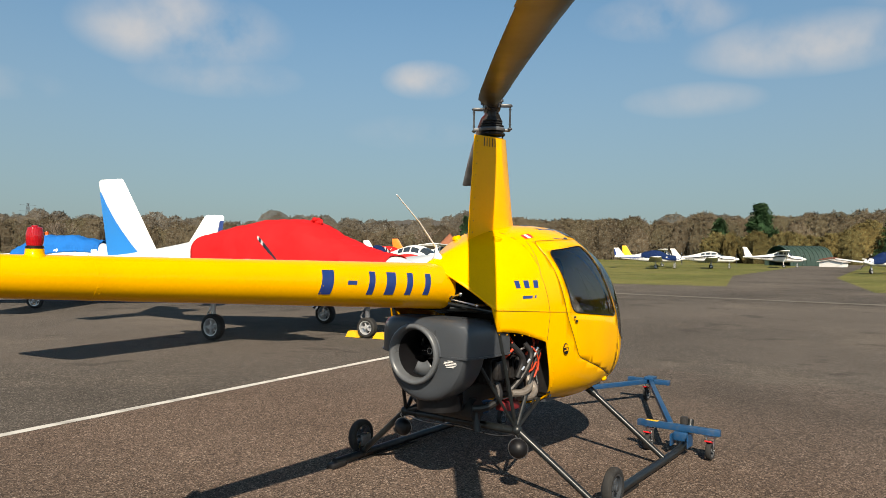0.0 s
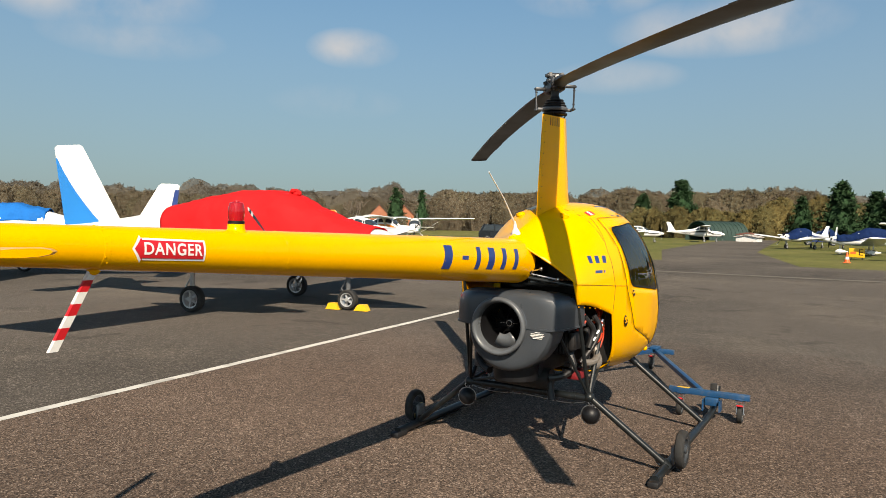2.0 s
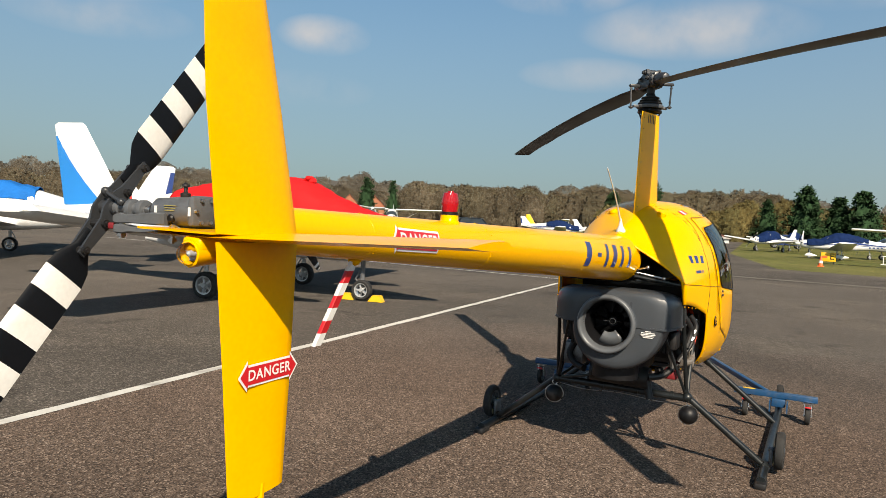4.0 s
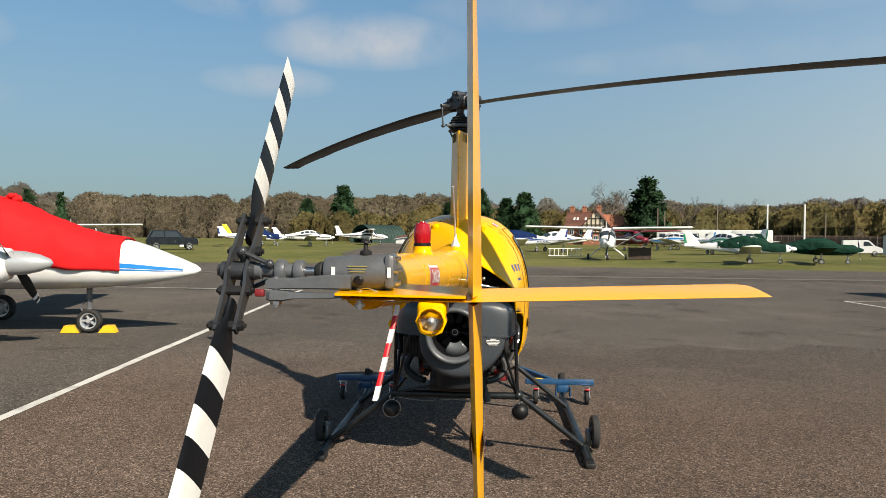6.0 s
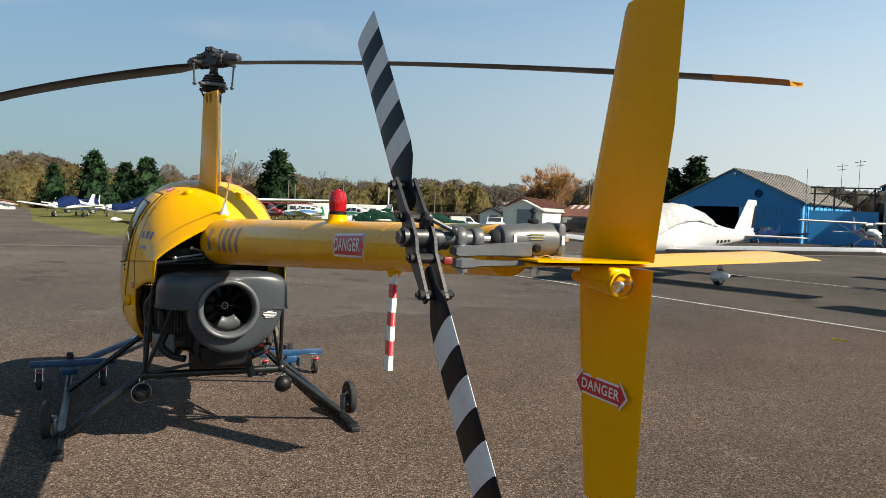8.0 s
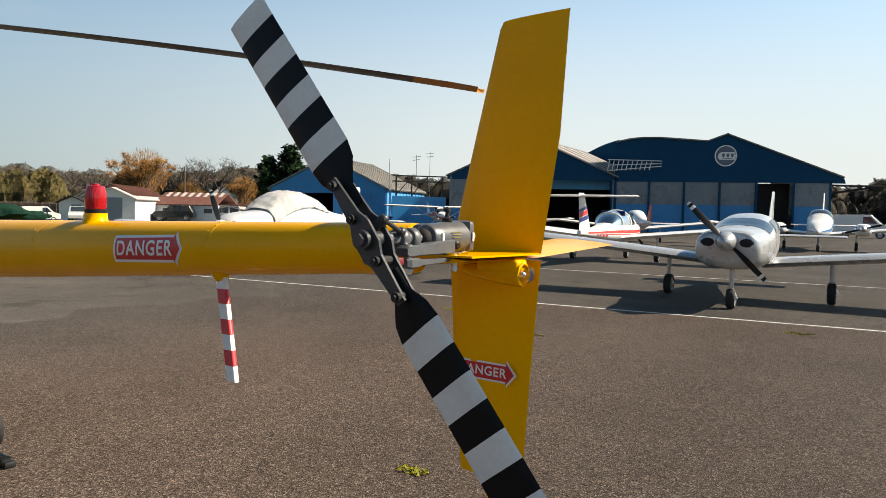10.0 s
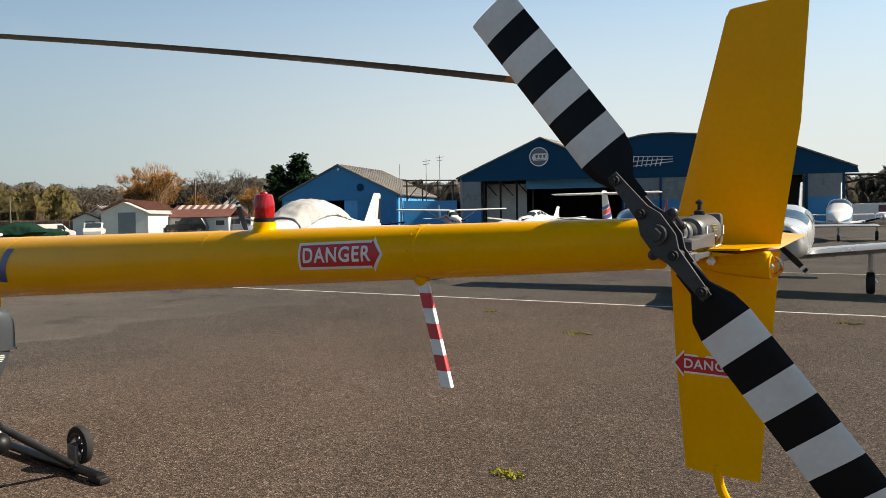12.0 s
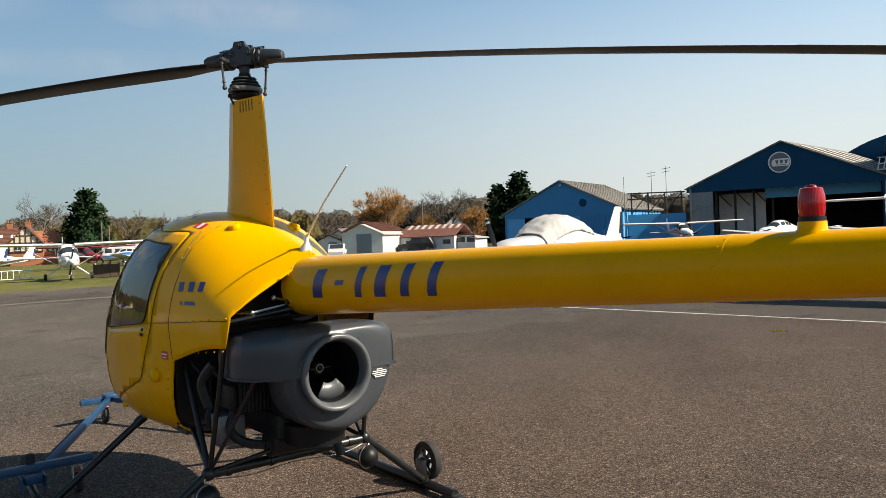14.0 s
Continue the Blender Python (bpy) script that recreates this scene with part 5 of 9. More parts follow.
part("fan_nut", bm, DARKSTEEL, fanwheel, "dark fan nut")
bm = B()
loft(bm, [[FC + Vector((0.06, 0.145 * math.cos(a) * f, 0.145 * math.sin(a) * f)) for f in (1.0, 0.42)] for a in (radians(-62 - 9 * k) for k in range(9))], cap=False, closed=False)
solid(part("inner_plate", bm, GREYLIP, fan, "pale metal plate inside the lower throat", 180), 0.004)
for k in range(5):
    bm = B()
    w = (0.035, 0.085, 0.092, 0.075, 0.060)[k]
    box(bm, (-0.8035, -0.268, 0.936 - 0.0095 * k), (0.003, w, 0.0045), Matrix.Rotation(radians(3), 4, "Z"))
    part("placard_bar", bm, SIGNWHITE, fan, "white placard line as a plain bar")

# engine
bm = B()
box(bm, (-0.25, 0, 0.82), (0.62, 0.30, 0.26), bev=0.04)
box(bm, (-0.25, 0, 0.66), (0.52, 0.34, 0.14), bev=0.03)
engine = part("engine_block", bm, DARKSTEEL, heli, "dark grimy engine block")
for s in (1, -1):
    for x in (-0.36, -0.08):
        bm = B()
        cyl(bm, (x, s * 0.13, 0.83), (x, s * 0.34, 0.83), 0.065, seg=14)
        barrel = part("cylinder", bm, DARKSTEEL, engine, "finned dark engine cylinder")
        for k in range(9):
            bm = B()
            box(bm, (x, s * (0.16 + 0.021 * k), 0.83), (0.17, 0.008, 0.17), bev=0.012, seg=1)
            part("cooling_fin", bm, DARKSTEEL, barrel)
        bm = B()
        box(bm, (x, s * 0.36, 0.84), (0.15, 0.05, 0.13), bev=0.02)
        part("rocker_cover", bm, DARKSTEEL, engine)
        bm = B()
        tube(bm, smooth_path([(x, s * 0.33, 0.75), (x - 0.02, s * 0.36, 0.66), (x - 0.06, s * 0.30, 0.60), (x - 0.12, s * 0.22, 0.585)], 4), 0.024, 10)
        part("exhaust_pipe", bm, DARKSTEEL, engine, "sooty exhaust pipe")
        bm = B()
        pts = smooth_path([(x + 0.03, s * 0.36, 0.90), (x + 0.07, s * 0.41, 0.99), (x + 0.10, s * 0.30, 1.08), (x + 0.11, s * 0.12, 1.10)], 4)
        tube(bm, pts, 0.009, 8)
        part("ignition_lead", bm, ORANGEHOSE if s < 0 else BLACK, engine, "ignition lead")
bm = B()
cyl(bm, (-0.42, 0.18, 0.575), (-0.42, -0.22, 0.565), 0.075, seg=20)
cyl(bm, (-0.42, -0.20, 0.56), (-0.44, -0.235, 0.43), 0.026, seg=12)
part("muffler", bm, DARKSTEEL, engine, "dark cylindrical exhaust silencer")
bm = B()
cyl(bm, (-0.56, -0.018, 0.577), (-0.56, -0.018, 0.68), 0.15, 0.158, seg=28)
part("oil_sump", bm, BLACK, engine, "black drum under the fan")
hoses = [([(0.12, -0.37, 1.01), (0.05, -0.41, 0.93), (-0.03, -0.43, 0.85), (-0.08, -0.41, 0.76)], 0.022, ORANGEHOSE, "thick orange-red corrugated hose"),
         ([(-0.20, -0.43, 0.80), (-0.12, -0.455, 0.82), (-0.05, -0.45, 0.86), (0.0, -0.44, 0.80)], 0.006, ORANGEHOSE, "thin orange-red cable"),
         ([(-0.10, -0.44, 0.97), (-0.05, -0.45, 0.92), (-0.02, -0.45, 0.84), (-0.06, -0.44, 0.76)], 0.006, ORANGEHOSE, "thin orange-red cable"),
         ([(0.08, 0.30, 0.62), (-0.05, 0.30, 0.60), (-0.2, 0.26, 0.61)], 0.02, ORANGEHOSE, "orange hose"),
         ([(-0.02, -0.38, 0.74), (-0.02, -0.42, 0.67), (-0.10, -0.43, 0.635), (-0.20, -0.40, 0.645)], 0.026, PALEPIPE, "pale bent exhaust pipe"),
         ([(-0.11, -0.40, 0.80), (-0.12, -0.44, 0.72), (-0.20, -0.44, 0.68), (-0.30, -0.40, 0.68)], 0.024, PALEPIPE, "pale bent intake pipe"),
         ([(-0.3, -0.40, 1.0), (-0.22, -0.44, 0.9), (-0.25, -0.42, 0.78)], 0.022, DARKSTEEL, "dark intake pipe"),
         ([(-0.16, -0.42, 1.0), (-0.14, -0.46, 0.92), (-0.2, -0.44, 0.8), (-0.3, -0.38, 0.68)], 0.018, DARKSTEEL, "dark oil pipe"),
         ([(-0.3, 0.40, 1.0), (-0.24, 0.44, 0.9), (-0.27, 0.42, 0.78)], 0.03, DARKSTEEL, "dark pipe"),
         ([(0.03, -0.30, 0.55), (0.02, -0.37, 0.66), (0.04, -0.38, 0.80)], 0.007, STEEL, "bright metal line"),
         ([(0.09, -0.34, 0.54), (0.08, -0.39, 0.66), (0.08, -0.37, 0.78)], 0.007, STEEL, "bright metal line"),
         ([(-0.22, -0.36, 0.93), (-0.12, -0.42, 0.97), (-0.02, -0.42, 0.95), (0.06, -0.38, 0.98)], 0.008, STEEL, "braided metal line")]
for pts, r, mt, lab in hoses:
    bm = B()
    path = smooth_path(pts, 7)
    rad = [r * (1.12 if k % 2 else 0.92) for k in range(len(path))] if r > 0.02 and mt is ORANGEHOSE else r
    tube(bm, path, rad, 10)
    part("hose", bm, mt, engine, lab)
bm = B()
box(bm, (-0.30, 0.34, 0.66), (0.12, 0.14, 0.16), bev=0.01)
part("battery_box", bm, CASTGREY, engine, "grey box beside the engine")
for x, y, z in ((-0.02, -0.43, 0.93), (-0.07, -0.44, 0.90), (-0.13, -0.44, 0.94), (-0.17, -0.45, 0.87), (0.02, -0.42, 0.89), (-0.24, -0.45, 0.83)):
    bm = B()
    cyl(bm, (x, y, z), (x + 0.012, y - 0.012, z + 0.025), 0.011, seg=6)
    part("pipe_union", bm, STEEL, engine, "bright pipe union")
bm = B()
box(bm, (-0.22, -0.33, 0.585), (0.16, 0.10, 0.06), bev=0.012)
part("red_cover", bm, TAGRED, engine, "small red cover below the cylinders")
bm = B()
box(bm, (0.15, 0, 0.90), (0.02, 0.90, 0.56), bev=0.005)
part("firewall", bm, DARKSTEEL, heli, "dark steel firewall")
# drive belts and upper pulley in the open back of the cowling
bm = B()
cyl(bm, (-0.42, 0, 1.33), (-0.53, 0, 1.335), 0.13, seg=26)
for k in range(5):
    cyl(bm, (-0.43 - 0.02 * k, 0, 1.33), (-0.44 - 0.02 * k, 0, 1.33), 0.137, seg=26)
part("drive_pulley", bm, BLACK, heli, "black grooved drive pulley")
bm = B()
cyl(bm, (-0.35, 0, 1.33), (-0.66, 0, 1.376), 0.03, seg=12)
box(bm, (-0.35, 0, 1.42), (0.25, 0.22, 0.2), bev=0.03)
part("main_gearbox", bm, DARKSTEEL, heli, "dark main gearbox")
# welded tube frame
frame_tubes = []
for s in (1, -1):
    top, corner = (-0.53, s * 0.415, 1.225), (-0.32, s * 0.455, 0.46)
    frame_tubes += [(top, corner, 0.013), (corner, (0.05, s * 0.43, 0.985), 0.015), (corner, (0.16, s * 0.36, 0.57), 0.013), (top, (-0.62, s * 0.12, 1.27), 0.011),
                    (top, (-0.15, s * 0.36, 1.24), 0.012), ((-0.62, s * 0.13, 1.30), (-0.40, s * 0.10, 1.55), 0.010), (corner, (-0.62, s * 0.30, 0.98), 0.010),
                    ((-0.62, s * 0.13, 1.24), (-0.36, s * 0.36, 1.24), 0.010)]
frame_tubes += [((-0.32, 0.455, 0.46), (-0.53, -0.05, 0.6), 0.011), ((-0.53, 0.41, 1.225), (-0.53, -0.41, 1.225), 0.013)]
for a, b, r in frame_tubes:
    bm = B()
    cyl(bm, a, b, r, seg=10)
    part("frame_tube", bm, SKIDPAINT, heli, "dark painted frame tube")
bm = B()
for s in (1, -1):
    tube(bm, [(-0.60, s * 0.20, 1.33), (-0.60, s * 0.08, 1.30), (-0.56, s * 0.30, 1.262), (-0.4, s * 0.36, 1.258)], 0.007, 8)
    for p in ((-0.60, s * 0.20, 1.33), (-0.60, s * 0.08, 1.30), (-0.56, s * 0.30, 1.262)):
        ball(bm, p, 0.014, 8, 6)
part("control_rods", bm, STEEL, heli, "bright control rods")

# ---- landing gear ----
bm = B()
cyl(bm, (-0.32, 0.47, 0.455), (-0.32, -0.47, 0.45), 0.026, seg=14)
for y in (-0.36, -0.12, 0.12, 0.36):
    cyl(bm, (-0.32, y - 0.012, 0.4525), (-0.32, y + 0.012, 0.4525), 0.030, seg=14)
for s in (1, -1):
    ball(bm, (-0.32, s * 0.46, 0.455), 0.036, 12, 8)
part("cross_tube", bm, SKIDPAINT, heli, "black cross tube")
for s in (1, -1):
    bm = B()
    tube(bm, smooth_path([(-0.52, s * 0.962, 0.042), (-0.2, s * 0.962, 0.043), (0.6, s * 0.962, 0.046), (1.25, s * 0.962, 0.05), (1.5, s * 0.962, 0.075), (1.62, s * 0.962, 0.16), (1.66, s * 0.962, 0.24)], 6), 0.029, 12)
    skid = part("skid", bm, SKIDPAINT, heli, "dark skid tube with upturned toe")
    bm = B()
    box(bm, (-0.50, s * 0.962, 0.022), (0.14, 0.07, 0.04), bev=0.01)
    box(bm, (0.1, s * 0.962, 0.008), (0.7, 0.05, 0.012), bev=0.003)
    part("skid_shoe", bm, DARKSTEEL, skid, "worn steel skid shoe")
    bm = B()
    cyl(bm, (-0.32, s * 0.465, 0.455), (-0.22, s * 0.955, 0.06), 0.022, seg=12)
    cyl(bm, (-0.225, s * 0.94, 0.075), (-0.215, s * 0.975, 0.035), 0.034, seg=12)
    part("rear_strut", bm, SKIDPAINT, heli, "black rear skid strut")
    bm = B()
    cyl(bm, (0.93, s * 0.36, 0.555), (1.02, s * 0.955, 0.065), 0.022, seg=12)
    cyl(bm, (0.92, s * 0.34, 0.57), (0.945, s * 0.44, 0.49), 0.034, 0.028, seg=12)
    part("front_strut", bm, SKIDPAINT, heli, "black front skid strut")

# the engine bay and gear sit a little aft
for o_ in heli.children:
    if o_ not in EARLIER:
        o_.location.x -= 0.04

# ground handling wheels clamped to the skids
def wheel(bm, c, ax, R, w, mi_tyre=0, mi_rim=1, spokes=5):
    m = along(Vector(c) - Vector(ax).normalized() * w / 2, Vector(c) + Vector(ax) * w)
    lathe(bm, [(R * 0.68, 0.0), (R * 0.86, -w * 0.04), (R * 0.97, w * 0.1), (R, w * 0.3), (R, w * 0.7), (R * 0.97, w * 0.9), (R * 0.86, w * 1.04), (R * 0.68, w)], m, 28, mi=mi_tyre, cap=False)
    lathe(bm, [(R * 0.69, w * 0.02), (R * 0.60, w * 0.05), (R * 0.58, w * 0.35), (R * 0.58, w * 0.65), (R * 0.60, w * 0.95), (R * 0.69, w * 0.98)], m, 24, mi=mi_rim, cap=False)
    lathe(bm, [(R * 0.16, -w * 0.1), (R * 0.2, w * 0.0), (R * 0.2, w), (R * 0.16, w * 1.1)], m, 14, mi=mi_rim)
    for k in range(spokes):
        a = 2 * math.pi * k / spokes
        d = Vector((math.cos(a), math.sin(a), 0))
        e = Vector((-d.y, d.x, 0))
        loft(bm, [[m @ (d * R * 0.18 + e * R * x + Vector((0, 0, z))) for x, z in ((-0.09, w * 0.25), (0.09, w * 0.25), (0.09, w * 0.75), (-0.09, w * 0.75))],
                  [m @ (d * R * 0.6 + e * R * x + Vector((0, 0, z))) for x, z in ((-0.06, w * 0.3), (0.06, w * 0.3), (0.06, w * 0.7), (-0.06, w * 0.7))]], mi=mi_rim)


for s in (1, -1):
    gw = thing("ground_wheel", "black spoked ground-handling wheel clamped to a skid", "wheel", "ground-handling wheels", (-0.185, s * 1.045, 0.01))
    bm = B()
    wheel(bm, (0, 0, 0.145), (0, 1, 0), 0.125, 0.055, 0, 1, 6)
    part("tyre", bm, [RUBBER, DARKGREY], gw, "grey-black solid tyre and spoked hub")
    bm = B()
    box(bm, (0, -s * 0.05, 0.10), (0.10, 0.025, 0.12), bev=0.008)
    cyl(bm, (0, -s * 0.07, 0.145), (0, s * 0.03, 0.145), 0.016, seg=10)
    part("bracket", bm, CASTGREY, gw, "metal bracket")
    bm = B()
    cyl(bm, (-0.04, -s * 0.035, 0.07), (-0.04, s * 0.0, 0.07), 0.02, seg=10)
    cyl(bm, (0.03, -s * 0.035, 0.06), (0.05, -s * 0.03, 0.16), 0.010, seg=8)
    part("clamp", bm, BRASS, gw, "brassy clamp screw")
    # black ball weights hung from the cross tube
    bw = thing("ball_weight", "black ball hung by a wire from the cross tube", "ball", "ball weights", (-0.368, s * 0.475, 0.005))
    bm = B()
    ball(bm, (0, 0, 0.335), 0.062, 24, 16)
    part("ball", bm, BLACK, bw, "glossy black ball")
    bm = B()
    torus(bm, (0, 0, 0.335), (1, 0.25, 0), 0.066, 0.003, 28, 6)
    tube(bm, smooth_path([(0, 0, 0.395), (-0.01, 0.015, 0.42), (0, 0, 0.445), (0.01, -0.02, 0.43), (0, -0.01, 0.40)], 4), 0.004, 6)
    part("wire", bm, STEEL, bw, "pale wire loop")
bm = B()
tube(bm, smooth_path([(-0.33, -0.47, 0.43), (-0.35, -0.3, 0.405), (-0.34, 0.0, 0.42), (-0.35, 0.25, 0.41), (-0.33, 0.47, 0.43)], 6), 0.003, 6)
part("wire", bm, STEEL, heli, "thin pale wire along the cross tube", at=pose(-0.04, 0, 0))

# ---- blue tow dolly under the skid toes ----
dolly = thing("tow_dolly", "blue steel tow dolly with red-braked castors under the skids", "dolly", at=(1.40, 0, 0))


def castor(x, y):
    bm = B()
    box(bm, (x, y, 0.180), (0.09, 0.08, 0.008))
    for q in (1, -1):
        box(bm, (x - 0.015, y + q * 0.027, 0.128), (0.045, 0.004, 0.10), Matrix.Rotation(radians(12), 4, "Y"))
    cyl(bm, (x - 0.025, y - 0.035, 0.075), (x - 0.025, y + 0.035, 0.075), 0.008, seg=8)
    fork = part("castor", bm, STEEL, dolly, "zinc-plated castor fork")
    bm = B()
    wheel(bm, (x - 0.025, y, 0.075), (0, 1, 0), 0.075, 0.038, 0, 1, 0)
    part("castor_wheel", bm, [RUBBER, CASTGREY], fork, "black castor wheel")
    bm = B()
    box(bm, (x - 0.07, y, 0.15), (0.05, 0.05, 0.012), Matrix.Rotation(radians(20), 4, "Y"), bev=0.003)
    part("brake_pedal", bm, SIGNRED, fork, "red brake pedal")


for s in (1, -1):
    bm = B()
    box(bm, (0, s * 0.93, 0.212), (0.05, 0.66, 0.05), bev=0.005)
    part("end_beam", bm, BLUESTEEL, dolly, "blue square-tube end beam")
    bm = B()
    box(bm, (0.0, s * 0.96, 0.15), (0.10, 0.11, 0.07), bev=0.01)
    for q in (0.895, 1.03):
        box(bm, (-0.02, s * q, 0.12), (0.12, 0.010, 0.09))
    part("skid_saddle", bm, BLUESTEEL, dolly, "blue skid saddle")
    bm = B()
    cyl(bm, (0.02, s * 0.90, 0.16), (0.02, s * 1.02, 0.18), 0.011, seg=8)
    part("clamp_bolt", bm, BRASS, dolly, "brassy clamp bolt")
    castor(0, s * 0.70)
    castor(0, s * 1.19)
    bm = B()
    d_ = Vector((1.86, s * 0.03, 0.215)) - Vector((0.03, s * 0.86, 0.215))
    box(bm, Vector((0.03, s * 0.86, 0.215)) + d_ / 2, (d_.length, 0.045, 0.045), d_.to_track_quat("X", "Z").to_matrix().to_4x4(), bev=0.004)
    part("tow_arm", bm, BLUESTEEL, dolly, "slanting blue square-tube tow arm")
    bm = B()
    box(bm, (0.05, s * 0.962, 0.262), (0.05, 0.05, 0.06), bev=0.006)
    part("end_stop", bm, RUBBER, dolly, "black rubber end stop")
bm = B()
box(bm, (1.93, 0.02, 0.215), (0.06, 0.46, 0.05), bev=0.005)
box(bm, (1.93, 0.0, 0.25), (0.14, 0.10, 0.03), bev=0.006)
part("front_beam", bm, BLUESTEEL, dolly, "blue front cross beam")
castor(1.96, 0.04)
bm = B()
box(bm, (0.0, -0.72, 0.2385), (0.035, 0.10, 0.002))
part("sticker", bm, CHOCK, dolly, "pale yellow sticker")

# ---- ground, level throughout ----
def ground_z(x, y):
    return 0.0


bm = B()
radii = [0, 12, 18, 22, 26, 30, 36, 44, 54, 66, 80, 96, 115, 138, 170, 220, 320, 500, 900, 1600, 2600]
prev = None
for r in radii[1:]:
    row = [bm.verts.new((r * math.cos(a), r * math.sin(a), ground_z(r, 0) - 0.03)) for a in (2 * math.pi * k / 96 for k in range(96))]
    if prev is None:
        bm.faces.new(row)
    else:
        for k in range(96):
            bm.faces.new((prev[k], row[k], row[(k + 1) % 96], prev[(k + 1) % 96]))
    prev = row
single("ground", bm, GRASS, "mown airfield grass running to the horizon", "ground", kind="structure", sharp=180)


def draped(name, outline, lift, mat_, label, cat="ground", step=4.0, kind="structure"):
    """A sheet with the given outline that follows the ground."""
    loop = densify([Vector(p) for p in outline], step)
    n = len(loop)
    pts = list(loop)
    xs, ys = [p[0] for p in loop], [p[1] for p in loop]
    i = math.floor(min(xs) / step)
    while i * step < max(xs):
        j = math.floor(min(ys) / step)
        while j * step < max(ys):
            q = (i * step + 0.01, j * step + 0.013)
            if inside(q, loop):
                pts.append(Vector(q))
            j += 1
        i += 1
    vs, _, fs, *_ = delaunay_2d_cdt(pts, [(k, (k + 1) % n) for k in range(n)], [], 1, 1e-5)
    bm = B()
    bv = [bm.verts.new((v.x, v.y, ground_z(v.x, v.y) + lift)) for v in vs]
    for f in fs:
        c = sum((vs[k] for k in f), Vector((0, 0))) / len(f)
        if inside(c, loop):
            bm.faces.new([bv[k] for k in f])
    bmesh.ops.recalc_face_normals(bm, faces=bm.faces)
    if sum(f.normal.z for f in bm.faces) < 0:
        bmesh.ops.reverse_faces(bm, faces=bm.faces)
    return single(name, bm, mat_, label, cat, kind=kind, sharp=180)


APRON = [(-90, -135), (95, -135), (85, -56), (37, -27), (30, -22.5), (31.2, -18.5), (32.4, -7), (32.9, 0.6), (56, 5.2), (150, 12.5), (150, 21), (54, 12), (34.3, 7.3), (33, 12), (31, 48), (-90, 50)]
draped("apron", APRON, -0.008, ASPHALT, "worn grey asphalt apron and taxiway")
BAY = [(-16, -12.3), (3.2, -10.5)] + [(5.0 + 0.8 * noise.noise(Vector((0.55 * k, 3.0, 0))) + (0.5 if k % 3 else 0.0), -10.2 + 14.2 * k / 22) for k in range(23)] + [(4.9, 4.3), (-16, 2.75)]
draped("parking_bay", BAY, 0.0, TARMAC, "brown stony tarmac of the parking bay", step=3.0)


def line(a, b, w, label="worn white painted line on the tarmac", z=0.004, mat_=None):
    a, b = Vector((*a, 0)), Vector((*b, 0))
    d = (b - a).normalized()
    n = Vector((-d.y, d.x, 0)) * w / 2
    bm = B()
    k = max(2, int((b - a).length / 0.25))
    L = [bm.verts.new(a.lerp(b, i / k) + n * random.uniform(0.85, 1.12)) for i in range(k + 1)]
    R = [bm.verts.new(a.lerp(b, i / k) - n * random.uniform(0.85, 1.12)) for i in range(k + 1)]
    for i in range(k):
        bm.faces.new((R[i], R[i + 1], L[i + 1], L[i]))
    for v in bm.verts:
        v.co.z = ground_z(v.co.x, v.co.y) + z
    return single("painted_line", bm, mat_ or LINEPAINT, label, "line", kind="structure", sharp=0)


line((-16, 2.72), (14.9, 5.13), 0.11)
line((14.85, 5.1), (15.6, 26), 0.09)
line((-18, -12.6), (13.6, -9.35), 0.09)
line((13.6, -9.35), (17, -26), 0.08)
line((-18, -20.6), (12, -17.6), 0.08)
line((23.2, -44), (23.6, 44), 0.75, "broad faded pale line along the taxiway", mat_=FADEDLINE)
# tufts of moss in the bay
for x, y, r in ((-2.6, -2.4, 0.08), (-0.8, -7.5, 0.14), (-3.7, -10.1, 0.14), (1.4, -8.9, 0.08)):
    bm = B()
    for k in range(90):
        a, q = random.uniform(0, 6.28), r * math.sqrt(random.random())
        c = Vector((x + q * math.cos(a) * 1.5, y + q * math.sin(a) * 0.8, 0.004))
        d = Vector((random.uniform(-1, 1), random.uniform(-1, 1), random.uniform(0.3, 1.0))) * 0.026
        e = Vector((random.uniform(-1, 1), random.uniform(-1, 1), 0.1)) * 0.024
        bm.faces.new([bm.verts.new(p) for p in (c, c + e, c + d)])
    single("moss_tuft", bm, MOSS, "flat yellow-green tuft of moss on tarmac", "moss", "moss tufts", "stuff", 0)

# ---- more materials ----
HANGARBLUE = material("hangar blue sheet", (0.006, 0.185, 0.42), 0.5, 0, 0.18, 0.5, 12, 0.25, 0.02, dirt=(0.03, 0.13, 0.30), dirt_amt=0.5)
BADGEGREY = material("badge blue-grey", (0.085, 0.11, 0.15), 0.5, 0, 0.1, 4, 60, 0.05)
HANGARNAVY = material("hangar navy sheet", (0.003, 0.046, 0.105), 0.6, 0, 0.15, 0.5, 12, 0.25, 0.02, dirt=(0.010, 0.050, 0.090), dirt_amt=0.4, spec=0.1)
PALEBLUE = material("pale blue boards", (0.07, 0.34, 0.66), 0.6, 0, 0.15, 1, 12, 0.25, 0.02)
ROOFGREY = material("weathered fibre cement roof", (0.17, 0.16, 0.145), 0.85, 0, 0.25, 0.4, 10, 0.3, 0.02, dirt=(0.09, 0.085, 0.07), dirt_amt=0.6)
RUSTROOF = material("rusty sheet roof", (0.15, 0.055, 0.038), 0.8, 0, 0.3, 0.6, 10, 0.3, 0.02, dirt=(0.22, 0.16, 0.13), dirt_amt=0.4)
SHEETROOF = material("pale ribbed roof", (0.50, 0.47, 0.44), 0.7, 0, 0.2, 0.8, 10, 0.3, 0.02, dirt=(0.26, 0.15, 0.11), dirt_amt=0.55)
